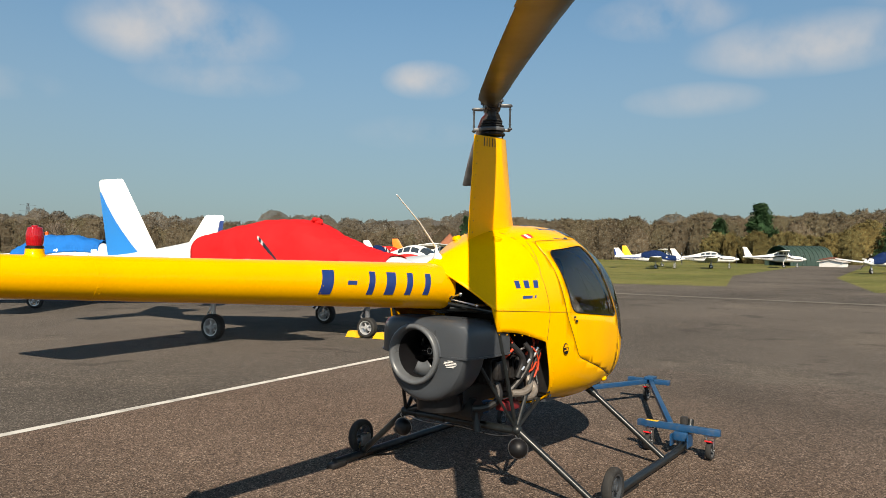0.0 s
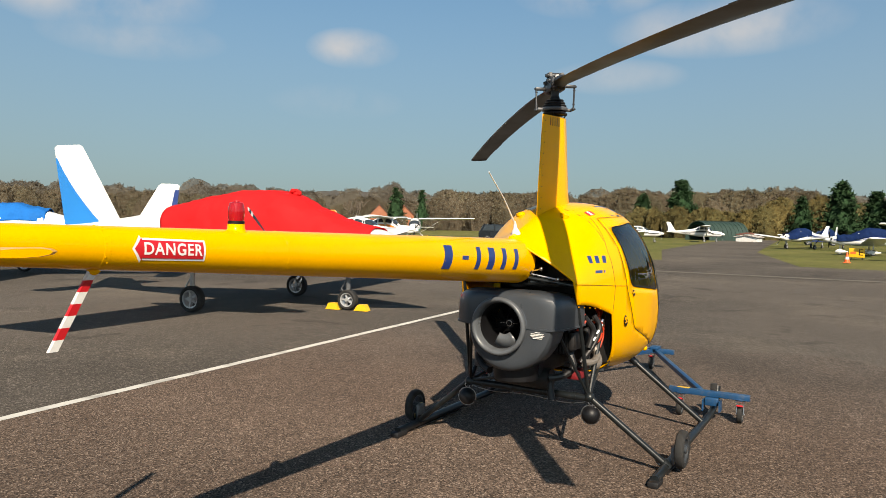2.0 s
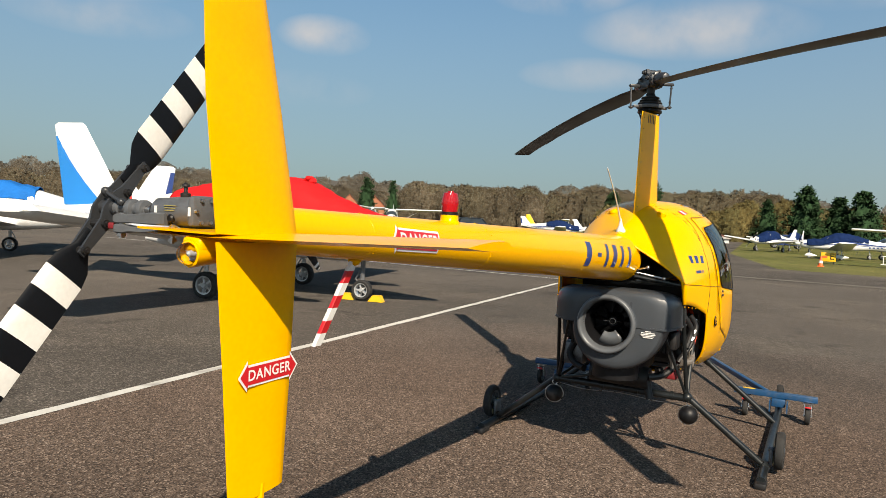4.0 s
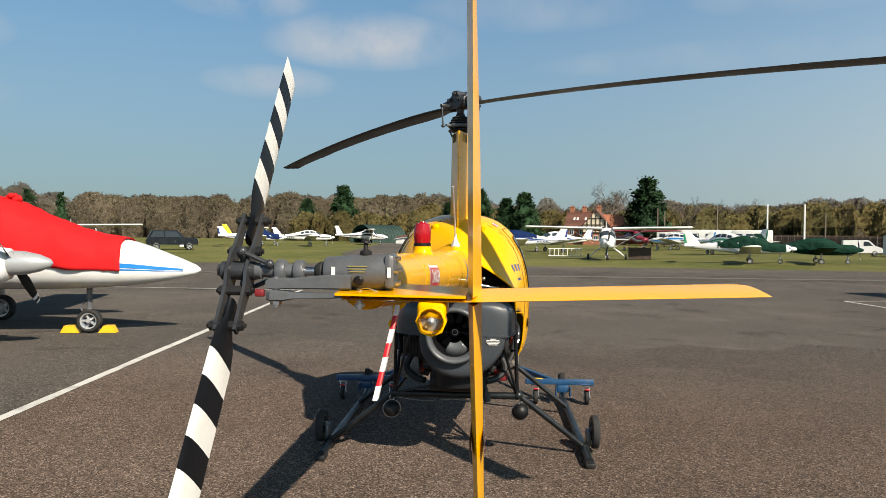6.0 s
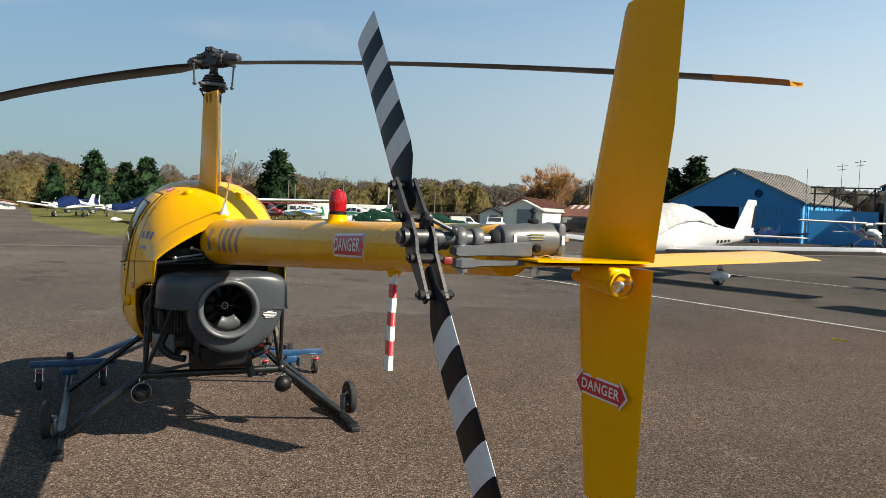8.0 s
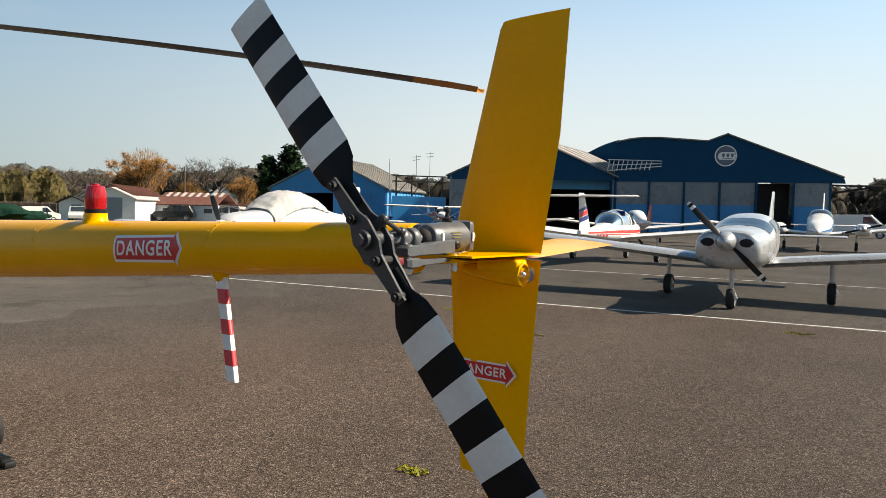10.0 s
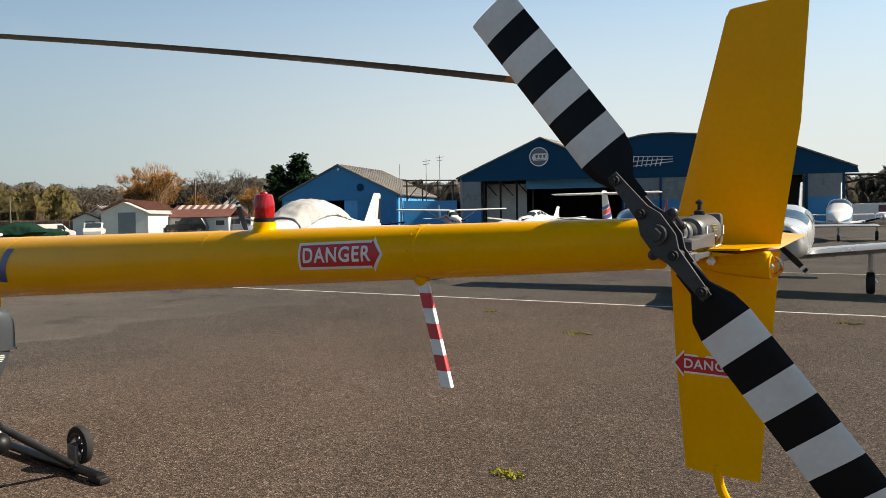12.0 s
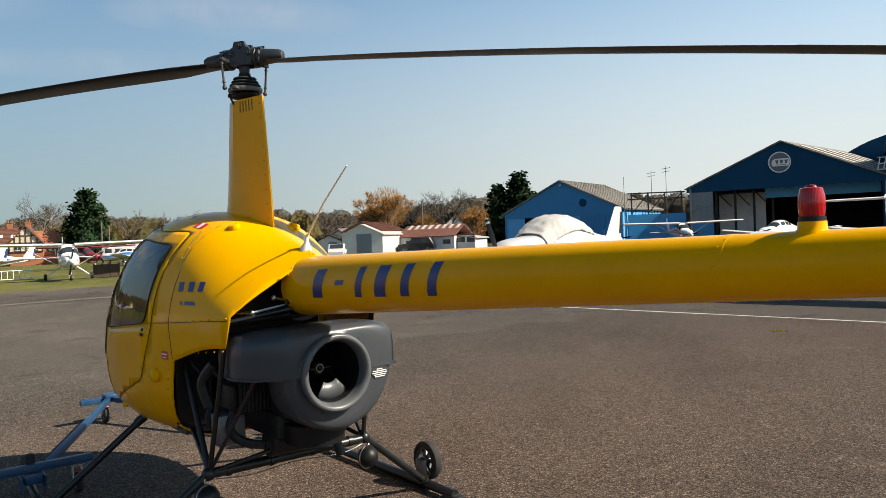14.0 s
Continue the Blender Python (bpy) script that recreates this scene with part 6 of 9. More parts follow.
GREENSHEET = material("green sheet roof", (0.020, 0.042, 0.034), 0.6, 0, 0.2, 0.5, 10, 0.2, 0.02)
# near-black colour stands in for shade in openings; also the annexe roof
SHADEBLACK = material("shade and roof black", (0.012, 0.012, 0.013), 0.9, 0, 0.3, 1, 10, 0.2)
WHITEWALL = material("white rendered wall", (0.60, 0.60, 0.58), 0.8, 0, 0.1, 0.7, 14, 0.3, 0.01, dirt=(0.4, 0.38, 0.34), dirt_amt=0.4)
GREYDOOR = material("grey roller door", (0.17, 0.20, 0.23), 0.5, 0.2, 0.12, 1, 14, 0.2, 0.01)
GLAZING = material("dusty hangar glazing", (0.12, 0.15, 0.175), 0.3, 0, 0.3, 0.4, 6, 0.1, 0.02, dirt=(0.20, 0.21, 0.215), dirt_amt=0.5)
BRICK = material("red brick", (0.30, 0.115, 0.06), 0.85, 0, 0.25, 1.5, 18, 0.4, 0.02)
CLAYTILE = material("clay roof tiles", (0.125, 0.052, 0.036), 0.85, 0, 0.3, 1.0, 9, 0.5, 0.03, dirt=(0.09, 0.05, 0.035), dirt_amt=0.6)
TIMBER = material("dark timber", (0.055, 0.035, 0.025), 0.8, 0, 0.2, 3, 30, 0.3)
PLASTER = material("cream plaster", (0.55, 0.47, 0.35), 0.85, 0, 0.1, 1.5, 20, 0.3)
SIGNYELLOW = material("sign yellow", (0.78, 0.42, 0.01), 0.45, 0, 0.06, 3, 50, 0.03)
CONEORANGE = material("cone orange", (0.75, 0.12, 0.02), 0.5, 0, 0.1, 6, 60, 0.05)
CARBLACK = material("dark car paint", (0.008, 0.011, 0.015), 0.25, 0, 0.1, 2, 60, 0.0, coat=0.15, spec=0.3)
SILVER = material("silver aircraft paint", (0.42, 0.43, 0.44), 0.3, 0.35, 0.06, 2, 60, 0.03, coat=0.3)
PLANERED = material("red stripe paint", (0.55, 0.03, 0.025), 0.35, 0, 0.06, 2, 60, 0.03)
PLANEORANGE = material("orange tail paint", (0.75, 0.20, 0.02), 0.35, 0, 0.06, 2, 60, 0.03)
PLANEGREEN = material("green tail paint", (0.02, 0.25, 0.12), 0.35, 0, 0.06, 2, 60, 0.03)
MAROON = material("maroon paint", (0.18, 0.02, 0.03), 0.4, 0, 0.1, 2, 60, 0.03)
BARK = material("grey-brown bark", (0.13, 0.10, 0.08), 0.9, 0, 0.25, 2, 20, 0.4, 0.02)


def foliage(name, cols, rough=0.85, porous=0.0):
    """Leaf or twig clumps: each clump takes its own tone."""
    m = bpy.data.materials.new(name)
    m.use_nodes = True
    nt = m.node_tree
    b = nt.nodes["Principled BSDF"]
    g = nt.nodes.new("ShaderNodeNewGeometry")
    r = nt.nodes.new("ShaderNodeValToRGB")
    r.color_ramp.interpolation = "LINEAR"
    el = r.color_ramp.elements
    el[0].position, el[0].color = 0.0, (*cols[0], 1)
    el[1].position, el[1].color = 1.0, (*cols[-1], 1)
    for k, c in enumerate(cols[1:-1]):
        e = el.new((k + 1) / (len(cols) - 1))
        e.color = (*c, 1)
    nt.links.new(g.outputs["Random Per Island"], r.inputs[0])
    # broad drifts of tone through the mass
    tc, nz = nt.nodes.new("ShaderNodeTexCoord"), nt.nodes.new("ShaderNodeTexNoise")
    nz.inputs["Scale"].default_value, nz.inputs["Detail"].default_value = 0.05, 3
    nt.links.new(tc.outputs["Object"], nz.inputs["Vector"])
    mr, mu = nt.nodes.new("ShaderNodeMapRange"), nt.nodes.new("ShaderNodeMix")
    mr.inputs["From Min"].default_value, mr.inputs["From Max"].default_value = 0.3, 0.7
    mr.inputs["To Min"].default_value, mr.inputs["To Max"].default_value = 0.7, 1.35
    nt.links.new(nz.outputs["Fac"], mr.inputs["Value"])
    mu.data_type, mu.blend_type = "RGBA", "MULTIPLY"
    mu.inputs["Factor"].default_value = 1.0
    nt.links.new(r.outputs[0], mu.inputs["A"])
    nt.links.new(mr.outputs[0], mu.inputs["B"])
    # fine mottling of twigs, buds and gaps
    fz, fr, fm = nt.nodes.new("ShaderNodeTexNoise"), nt.nodes.new("ShaderNodeMapRange"), nt.nodes.new("ShaderNodeMix")
    fz.inputs["Scale"].default_value, fz.inputs["Detail"].default_value, fz.inputs["Roughness"].default_value = 0.8, 5, 0.7
    nt.links.new(tc.outputs["Object"], fz.inputs["Vector"])
    fr.inputs["From Min"].default_value, fr.inputs["From Max"].default_value = 0.34, 0.66
    fr.inputs["To Min"].default_value, fr.inputs["To Max"].default_value = 0.40, 1.5
    nt.links.new(fz.outputs["Fac"], fr.inputs["Value"])
    fm.data_type, fm.blend_type = "RGBA", "MULTIPLY"
    fm.inputs["Factor"].default_value = 1.0
    nt.links.new(mu.outputs["Result"], fm.inputs["A"])
    nt.links.new(fr.outputs[0], fm.inputs["B"])
    nt.links.new(fm.outputs["Result"], b.inputs["Base Color"])
    b.inputs["Roughness"].default_value = rough
    b.inputs["Specular IOR Level"].default_value = 0.05
    # twigs scatter light evenly: the facets' own slope counts little
    ad, up = nt.nodes.new("ShaderNodeVectorMath"), nt.nodes.new("ShaderNodeVectorMath")
    ad.operation, up.operation = "MULTIPLY_ADD", "NORMALIZE"
    ad.inputs[1].default_value, ad.inputs[2].default_value = (0.18, 0.18, 0.18), (-0.3, -0.25, 0.70)
    nt.links.new(g.outputs["Normal"], ad.inputs[0])
    nt.links.new(ad.outputs[0], up.inputs[0])
    nt.links.new(up.outputs[0], b.inputs["Normal"])
    # leafless crowns let part of the light through
    b.inputs["Alpha"].default_value = 1.0 - porous
    return m


TWIGS = foliage("winter twigs", [(0.072, 0.060, 0.042), (0.086, 0.070, 0.049), (0.078, 0.069, 0.043), (0.094, 0.076, 0.054)], porous=0.45)
OLIVE = foliage("budding scrub", [(0.090, 0.078, 0.032), (0.112, 0.090, 0.036), (0.082, 0.076, 0.034), (0.126, 0.098, 0.038)], porous=0.45)
GREYTWIG = foliage("far woodland", [(0.078, 0.070, 0.058), (0.088, 0.078, 0.062), (0.083, 0.074, 0.058), (0.095, 0.083, 0.068)], porous=0.45)
WILLOW = foliage("orange willow twigs", [(0.34, 0.165, 0.046), (0.30, 0.150, 0.046), (0.38, 0.18, 0.048), (0.27, 0.135, 0.044)], porous=0.5)
CONIFER = foliage("dark conifer", [(0.016, 0.036, 0.016), (0.027, 0.058, 0.024), (0.030, 0.060, 0.026), (0.019, 0.042, 0.019)])


# ---- trees ----
def limbs(bm, p, d, length, r, depth, rng, spread=0.55, mi=0, tips=None, seg=5):
    q = p + d * length
    mid = p.lerp(q, 0.5) + Vector((rng.gauss(0, 1), rng.gauss(0, 1), rng.gauss(0, 0.4))) * length * 0.05
    tube(bm, [p, mid, q], [r, r * 0.8, r * 0.62], seg if depth > 1 else 3, mi=mi, cap=False)
    if depth == 0:
        if tips is not None:
            tips.append(q)
        return
    for k in range(3 if depth > 1 else 4):
        nd = (d + Vector((rng.gauss(0, 1), rng.gauss(0, 1), rng.gauss(0.25, 0.6))) * spread).normalized()
        limbs(bm, p.lerp(q, rng.uniform(0.6, 1.0)), nd, length * rng.uniform(0.55, 0.82), r * 0.58, depth - 1, rng, spread, mi, tips, seg)


def tree_at(x, y):
    return pose(x, y, ground_z(x, y) - 0.05)


def bare_tree(x, y, h, label, mat_=TWIGS, seed=1, twigs=600, spread=0.5, depth=4, category="tree", crown=None):
    rng = random.Random(seed)
    t = thing("bare_tree", label, category, at=(x, y, ground_z(x, y) - 0.05))
    bm, tips = B(), []
    trunk = h * 0.22
    tube(bm, [(0, 0, 0), (0.05 * h * 0.2, 0, trunk * 0.6), (0, 0.02 * h, trunk)], [h * 0.032, h * 0.025, h * 0.022], 8, cap=False)
    for k in range(4):
        a = 6.28 * k / 4 + rng.uniform(-0.5, 0.5)
        limbs(bm, Vector((0, 0.02 * h, trunk * rng.uniform(0.75, 1))), Vector((math.cos(a) * 0.55, math.sin(a) * 0.55, 1)).normalized(), h * 0.29, h * 0.014, depth, rng, spread, tips=tips)
    part("trunk", bm, BARK, t, "branching grey-brown trunk and limbs")
    bm = B()
    for q in tips:
        for _ in range(max(1, twigs // max(1, len(tips)))):
            d = Vector((rng.gauss(0, 1), rng.gauss(0, 1), rng.gauss(0.5 if crown is None else crown, 0.8))).normalized()
            w = d.orthogonal().normalized() * h * 0.0022
            L = h * rng.uniform(0.03, 0.09)
            bm.faces.new([bm.verts.new(q - w), bm.verts.new(q + w), bm.verts.new(q + d * L)])
    if mat_ is WILLOW:
        # dense upright shoots that fill the crown
        for _ in range(3200):
            d = Vector((rng.gauss(0, 1), rng.gauss(0, 1), rng.gauss(0, 1))).normalized() * rng.random() ** 0.4
            q = Vector((d.x * h * 0.30, d.y * h * 0.30, h * (0.60 + 0.36 * d.z)))
            e = Vector((rng.gauss(0, 1), rng.gauss(0, 1), 0)).normalized() * h * 0.004
            up_ = Vector((d.x * 0.5 + rng.gauss(0, 0.15), d.y * 0.5 + rng.gauss(0, 0.15), 1)).normalized() * h * rng.uniform(0.04, 0.10)
            bm.faces.new([bm.verts.new(q - e), bm.verts.new(q + e), bm.verts.new(q + up_)])
    part("crown", bm, mat_, t, "haze of fine bare twigs", 0)
    return t


def conifer(x, y, h, w, label, seed=1, n=9500):
    rng = random.Random(seed)
    t = thing("conifer", label, "tree", "conifers", at=(x, y, ground_z(x, y) - 0.05))
    bm = B()
    tube(bm, [(0, 0, 0), (0, 0, h * 0.5), (0, 0, h * 0.97)], [h * 0.022, h * 0.014, 0.03], 7)
    part("trunk", bm, BARK, t)
    bm = B()
    loft(bm, [[Vector((math.cos(a) * q, math.sin(a) * q, z)) for a, q in ((6.283 * k / 14, w * 0.5 * f * rng.uniform(0.7, 1.0)) for k in range(14))] for z, f in ((h * 0.08, 0.5), (h * 0.2, 0.72), (h * 0.4, 0.62), (h * 0.6, 0.45), (h * 0.8, 0.22), (h * 0.93, 0.05))])
    spikes = [(rng.uniform(0, 6.28), rng.uniform(0.08, 0.98)) for _ in range(170)]
    for a, k in spikes:
        reach = w * 0.5 * (1 - k) ** 0.62 * rng.uniform(0.65, 1.15) + 0.15
        base = Vector((0, 0, h * k))
        tip = base + Vector((math.cos(a) * reach, math.sin(a) * reach, rng.uniform(-0.01, 0.06) * h))
        for _ in range(n // 170):
            q = rng.random() ** 0.6
            p = base.lerp(tip, q) + Vector((rng.gauss(0, 1), rng.gauss(0, 1), rng.gauss(0, 0.8))) * w * 0.035
            u = Vector((math.cos(a) + rng.gauss(0, 0.6), math.sin(a) + rng.gauss(0, 0.6), rng.gauss(0.3, 0.5))).normalized()
            v = u.cross(Vector((rng.gauss(0, 1), rng.gauss(0, 1), 1))).normalized()
            s = w * rng.uniform(0.013, 0.034)
            bm.faces.new([bm.verts.new(p + u * s * a_ + v * s * b_) for a_, b_ in ((-1, -0.3), (0, -0.7), (1.1, 0), (0, 0.7))])
    part("crown", bm, CONIFER, t, "ragged dark green needles", 0)
    return t


def polar(az, d, eye=(-5.3, -0.3)):
    return eye[0] + d * math.cos(radians(az)), eye[1] + d * math.sin(radians(az))


# far woodland, one mass of winter trees all round in uneven rows
def woods(name, label, mat_, az0, az1, d0, d1, n, h0, h1, seed, clump=0.9, per=85):
    rng = random.Random(seed)
    bm = B()
    for _ in range(n):
        x, y = polar(rng.uniform(az0, az1), rng.uniform(d0, d1))
        h = (h0 + (h1 - h0) * (0.5 + 0.9 * noise.noise(Vector((x * 0.02, y * 0.02, seed))))) * rng.uniform(0.82, 1.12)
        z = ground_z(x, y)
        w = h * rng.uniform(0.32, 0.52)
        tube(bm, [(x, y, z), (x, y, z + h * 0.6)], [h * 0.02, h * 0.01], 4, cap=False)
        # close inner mass, then several uneven heads of small ragged sprays round it
        prof = ((0.72, -0.06), (0.90, 0.16), (0.92, 0.36), (0.78, 0.55), (0.52, 0.70), (0.18, 0.79))
        lobes = [rng.uniform(0.62, 1.12) for _ in range(10)]
        rings = [[Vector((x + w * f * math.cos(a) * q, y + w * f * math.sin(a) * q, z + h * (g + 0.05 * q))) for a, q in ((6.283 * k / 10, lobes[k] * rng.uniform(0.85, 1.1)) for k in range(10))] for f, g in prof]
        loft(bm, rings)
        for _ in range(per):
            u = rng.uniform(0.4, len(prof) - 1.001)
            i, k = int(u), u - int(u)
            a = rng.uniform(0, 6.283)
            r = w * (prof[i][0] + (prof[i + 1][0] - prof[i][0]) * k) * lobes[int(a / 6.283 * 10) % 10] * rng.uniform(0.92, 1.08)
            p = Vector((x + r * math.cos(a), y + r * math.sin(a), z + h * (prof[i][1] + (prof[i + 1][1] - prof[i][1]) * k + rng.uniform(0.0, 0.07))))
            d = Vector((math.cos(a) * rng.uniform(0.0, 0.9), math.sin(a) * rng.uniform(0.0, 0.9), rng.uniform(0.3, 1.0))).normalized()
            e = d.cross(Vector((rng.gauss(0, 1), rng.gauss(0, 1), rng.gauss(0, 1)))).normalized() * clump * rng.uniform(0.5, 1.1)
            d *= clump * rng.uniform(0.7, 1.5)
            bm.faces.new([bm.verts.new(q) for q in (p - d * 0.7, p + e, p + d, p - e * 0.8)])
    return single(name, bm, mat_, label, "woodland", kind="stuff", sharp=0)


woods("woodland", "hazy brown leafless woodland along the far field edge", GREYTWIG, -100, 110, 330, 470, 1100, 17, 22.5, 3, 0.85, 110)
woods("woodland", "brown winter trees behind the parked aircraft", TWIGS, 2, 30, 215, 300, 400, 11, 15.5, 4, 0.55, 220)
woods("woodland", "brown winter hedgerow trees beyond the field", TWIGS, 32, 100, 260, 330, 330, 10.5, 13.5, 5, 0.6, 160)
woods("woodland", "olive budding trees and scrub behind the house", OLIVE, -28, 6, 150, 200, 260, 6.2, 11.0, 6, 0.42, 240)
woods("scrub", "olive scrub along the field behind the sheds", TWIGS, -50, -22, 150, 190, 190, 3.5, 7.0, 12, 0.36, 180)
woods("scrub", "yellow-green willow scrub beside the green hangar", OLIVE, 5, 15, 150, 190, 90, 5, 8.5, 7, 0.42, 220)
woods("woodland", "grey-brown leafless trees beyond the sheds", GREYTWIG, -60, -18, 230, 300, 300, 10, 17, 8, 0.55, 200)
woods("woodland", "brown leafless trees beyond the hangars", GREYTWIG, -130, -78, 200, 280, 220, 8, 13, 9, 0.5, 260)
woods("woodland", "leafless trees behind the camera side of the field", GREYTWIG, 110, 235, 260, 360, 130, 9, 15, 10, 1.2, 70)
woods("hedge", "brown hedge along the foot of the woods", TWIGS, -60, 95, 195, 215, 300, 2.0, 4.2, 11, 0.4, 70)


def ridge(az0, az1, d, h, label, seed, mat_):
    rng = random.Random(seed)
    bm = B()
    k, rows = 150, []
    for j, (dd, hh) in enumerate(((0, 0), (40, 0.75), (90, 1.0), (400, 0.6))):
        row = []
        for i in range(k + 1):
            az = az0 + (az1 - az0) * i / k
            x, y = polar(az, d + dd)
            nz = noise.noise(Vector((i * 0.08, seed * 3.1, j * 0.3))) + 0.35 * noise.noise(Vector((i * 0.5, seed, 4.0)))
            end = min(1.0, 6 * min(i, k - i) / k) ** 0.7
            row.append(bm.verts.new((x, y, -0.5 + h * hh * end * (0.85 + 0.22 * nz) + (0.8 * rng.random() if j else 0))))
        rows.append(row)
    for a, b in zip(rows, rows[1:]):
        for i in range(k):
            bm.faces.new((a[i], a[i + 1], b[i + 1], b[i]))
    single("hill", bm, mat_, label, "hill", kind="structure", sharp=0)


HILLMAT = material("hazy wooded hill", (0.066, 0.060, 0.050), 0.95, 0, 0.35, 0.02, 0.25, 0.6, 3.0)
ridge(-14, 52, 600, 32, "low wooded hill, grey-brown with haze", 2, HILLMAT)
ridge(30, 116, 900, 39, "faint far hills", 3, HILLMAT)

conifer(*polar(11.5, 165), 12.0, 9.5, "tall dark green conifer behind parked aircraft", 21)
conifer(*polar(14.2, 170), 9.3, 7.5, "smaller olive-green evergreen beside a taller one", 22, 6500)
conifer(*polar(0.8, 141), 10.0, 8.0, "dark green conifer beside scrub", 23)
conifer(*polar(-1.3, 144), 8.6, 7.0, "dark green conifer in a pair", 24)
conifer(*polar(-2.7, 142), 9.4, 8.5, "broad dark green conifer", 25)
conifer(*polar(3.3, 150), 8.0, 6.0, "small dark green conifer", 26, 6000)
conifer(*polar(-11.9, 130), 11.2, 9.5, "large dense dark conifer beside the house", 27, 13000)
conifer(*polar(-42.1, 127), 10.2, 8.0, "spiky dark conifer beyond the blue hangar", 28)
conifer(*polar(-43.8, 127), 11.9, 10.0, "tall spiky dark conifer beyond the blue hangar", 29)
conifer(*polar(33.3, 205), 11.6, 7.5, "dark evergreen beside far houses", 30, 6000)
conifer(*polar(31.3, 205), 11.2, 5.0, "narrow dark evergreen beside far houses", 31, 5500)
bare_tree(*polar(-9.3, 150), 13.0, "large bare oak behind the house", GREYTWIG, 41, 2200, 0.55)
bare_tree(*polar(-7.3, 155), 9.5, "bare tree behind the house roof", GREYTWIG, 42, 1500, 0.55)
bare_tree(*polar(-15.0, 150), 9.5, "bare poplar-like trees past the conifer", GREYTWIG, 43, 1400, 0.35)
bare_tree(*polar(-17.5, 160), 10.0, "bare tree past the conifer", GREYTWIG, 44, 1400, 0.4)
bare_tree(*polar(-38.2, 128), 11.6, "bare twin-stemmed oak above the shed roofs", GREYTWIG, 45, 1800, 0.55)
bare_tree(*polar(-36.6, 129), 10.8, "bare oak above the shed roofs", GREYTWIG, 46, 1600, 0.55)
bare_tree(*polar(-33.4, 124), 11.0, "orange-twigged willow above the sheds", WILLOW, 47, 14000, 0.34, crown=0.2)
bare_tree(*polar(-32.2, 124), 7.5, "low orange willow beside the taller one", WILLOW, 48, 9000, 0.5, crown=0.1)
bare_tree(*polar(-40.3, 120), 7.0, "bright orange willow bush", WILLOW, 49, 11000, 0.55, crown=0.0)
bare_tree(*polar(-36.4, 126), 6.2, "orange willow bush behind the sheds", WILLOW, 50, 8000, 0.55, crown=0.0)
for k, (az, hh) in enumerate(((-19.5, 10.5), (-21.2, 9.0), (-23.0, 10.0), (-24.3, 8.5), (-26.6, 9.5), (-28.8, 10.5), (-30.6, 9.5))):
    bare_tree(*polar(az, 165 + 6 * (k % 3)), hh, "leafless tree standing above the field scrub", GREYTWIG, 61 + k, 1300, 0.5)
bare_tree(*polar(63.0, 230), 11.0, "lone bare tree on the far hedge", GREYTWIG, 51, 900, 0.5)
bare_tree(*polar(46.0, 230), 10.0, "lone bare tree on the far hedge", GREYTWIG, 52, 900, 0.5)
bare_tree(*polar(36.5, 230), 10.5, "bare tree beside the far houses", GREYTWIG, 53, 1200, 0.5)

# ---- buildings ----
def site(L, R):
    """The pose of a facade from its left to its right foot: x along it, y away from the viewer."""
    L, R = Vector(L), Vector(R)
    c = (L + R) / 2
    return pose(c.x, c.y, ground_z(c.x, c.y) - 0.05, 0, 0, math.degrees(math.atan2(R.y - L.y, R.x - L.x))), (R - L).length


XZ = pose(0, 0, 0, 90, 0, 0)


def wallplate(bm, pts, y, t, mi=0):
    """A wall standing in the xz plane at depth y, thickness t."""
    loft(bm, [[Vector((x, y, z)) for x, z in pts], [Vector((x, y + t, z)) for x, z in pts]], mi=mi)


def roof_slab(bm, a, b, depth, over, t):
    """A roof plane from the eave point a to the ridge point b (x, z), running back over depth."""
    d = Vector((b[0] - a[0], b[1] - a[1])).normalized()
    a = (a[0] - d[0] * over, a[1] - d[1] * over)
    n = (-d[1] * t, d[0] * t) if d[0] > 0 else (d[1] * t, -d[0] * t)
    sec = [a, b, (b[0] + n[0] * 0, b[1] + abs(n[1])), (a[0] + n[0], a[1] + n[1])]
    loft(bm, [[Vector((x, -0.25, z)) for x, z in sec], [Vector((x, depth + 0.2, z)) for x, z in sec]])


def ribs(parent, a, b, n, step, lift, mat_, r=0.05):
    """Raised seams up a roof slope, alike and evenly spaced."""
    bm = B()
    cyl(bm, (a[0], 0, a[1] + lift), (b[0], 0, b[1] + lift), r, seg=4)
    first = part("roof_rib", bm, mat_, parent)
    for k in range(1, n):
        reuse(first, parent, pose(0, k * step, 0))


def building(name, label, cat):
    return thing(name, label, cat)


# blue hangar
M, W = site((56.5, -56.0), (43.3, -60.2))
hb = building("hangar", "blue sheet-clad gabled hangar with grey roof and half-open doors", "hangar")
hb.matrix_basis = M
h, e, ap, D = W / 2, 4.0, 7.3, 13.0
bm = B()
wallplate(bm, [(-h, 3.5), (h, 3.5), (h, e), (0, ap), (-h, e)], 0, 0.25)
part("gable", bm, HANGARBLUE, hb, "blue corrugated gable")
for x0, x1, y, mt, lab in ((-h, -h + 2.5, 0.05, PALEBLUE, "pale blue door leaf"), (0.6, 2.2, 0.15, PALEBLUE, "grey-blue door leaf"), (2.2, h, 0.05, HANGARBLUE, "blue door leaf")):
    bm = B()
    wallplate(bm, [(x0, 0), (x1, 0), (x1, 3.5), (x0, 3.5)], y, 0.1)
    leaf = part("door_leaf", bm, mt, hb, lab)
    k = x0 + 0.4
    while k < x1 - 0.2:
        bm = B()
        box(bm, (k, y - 0.01, 1.75), (0.05, 0.05, 3.45))
        part("batten", bm, mt, leaf)
        k += 0.6
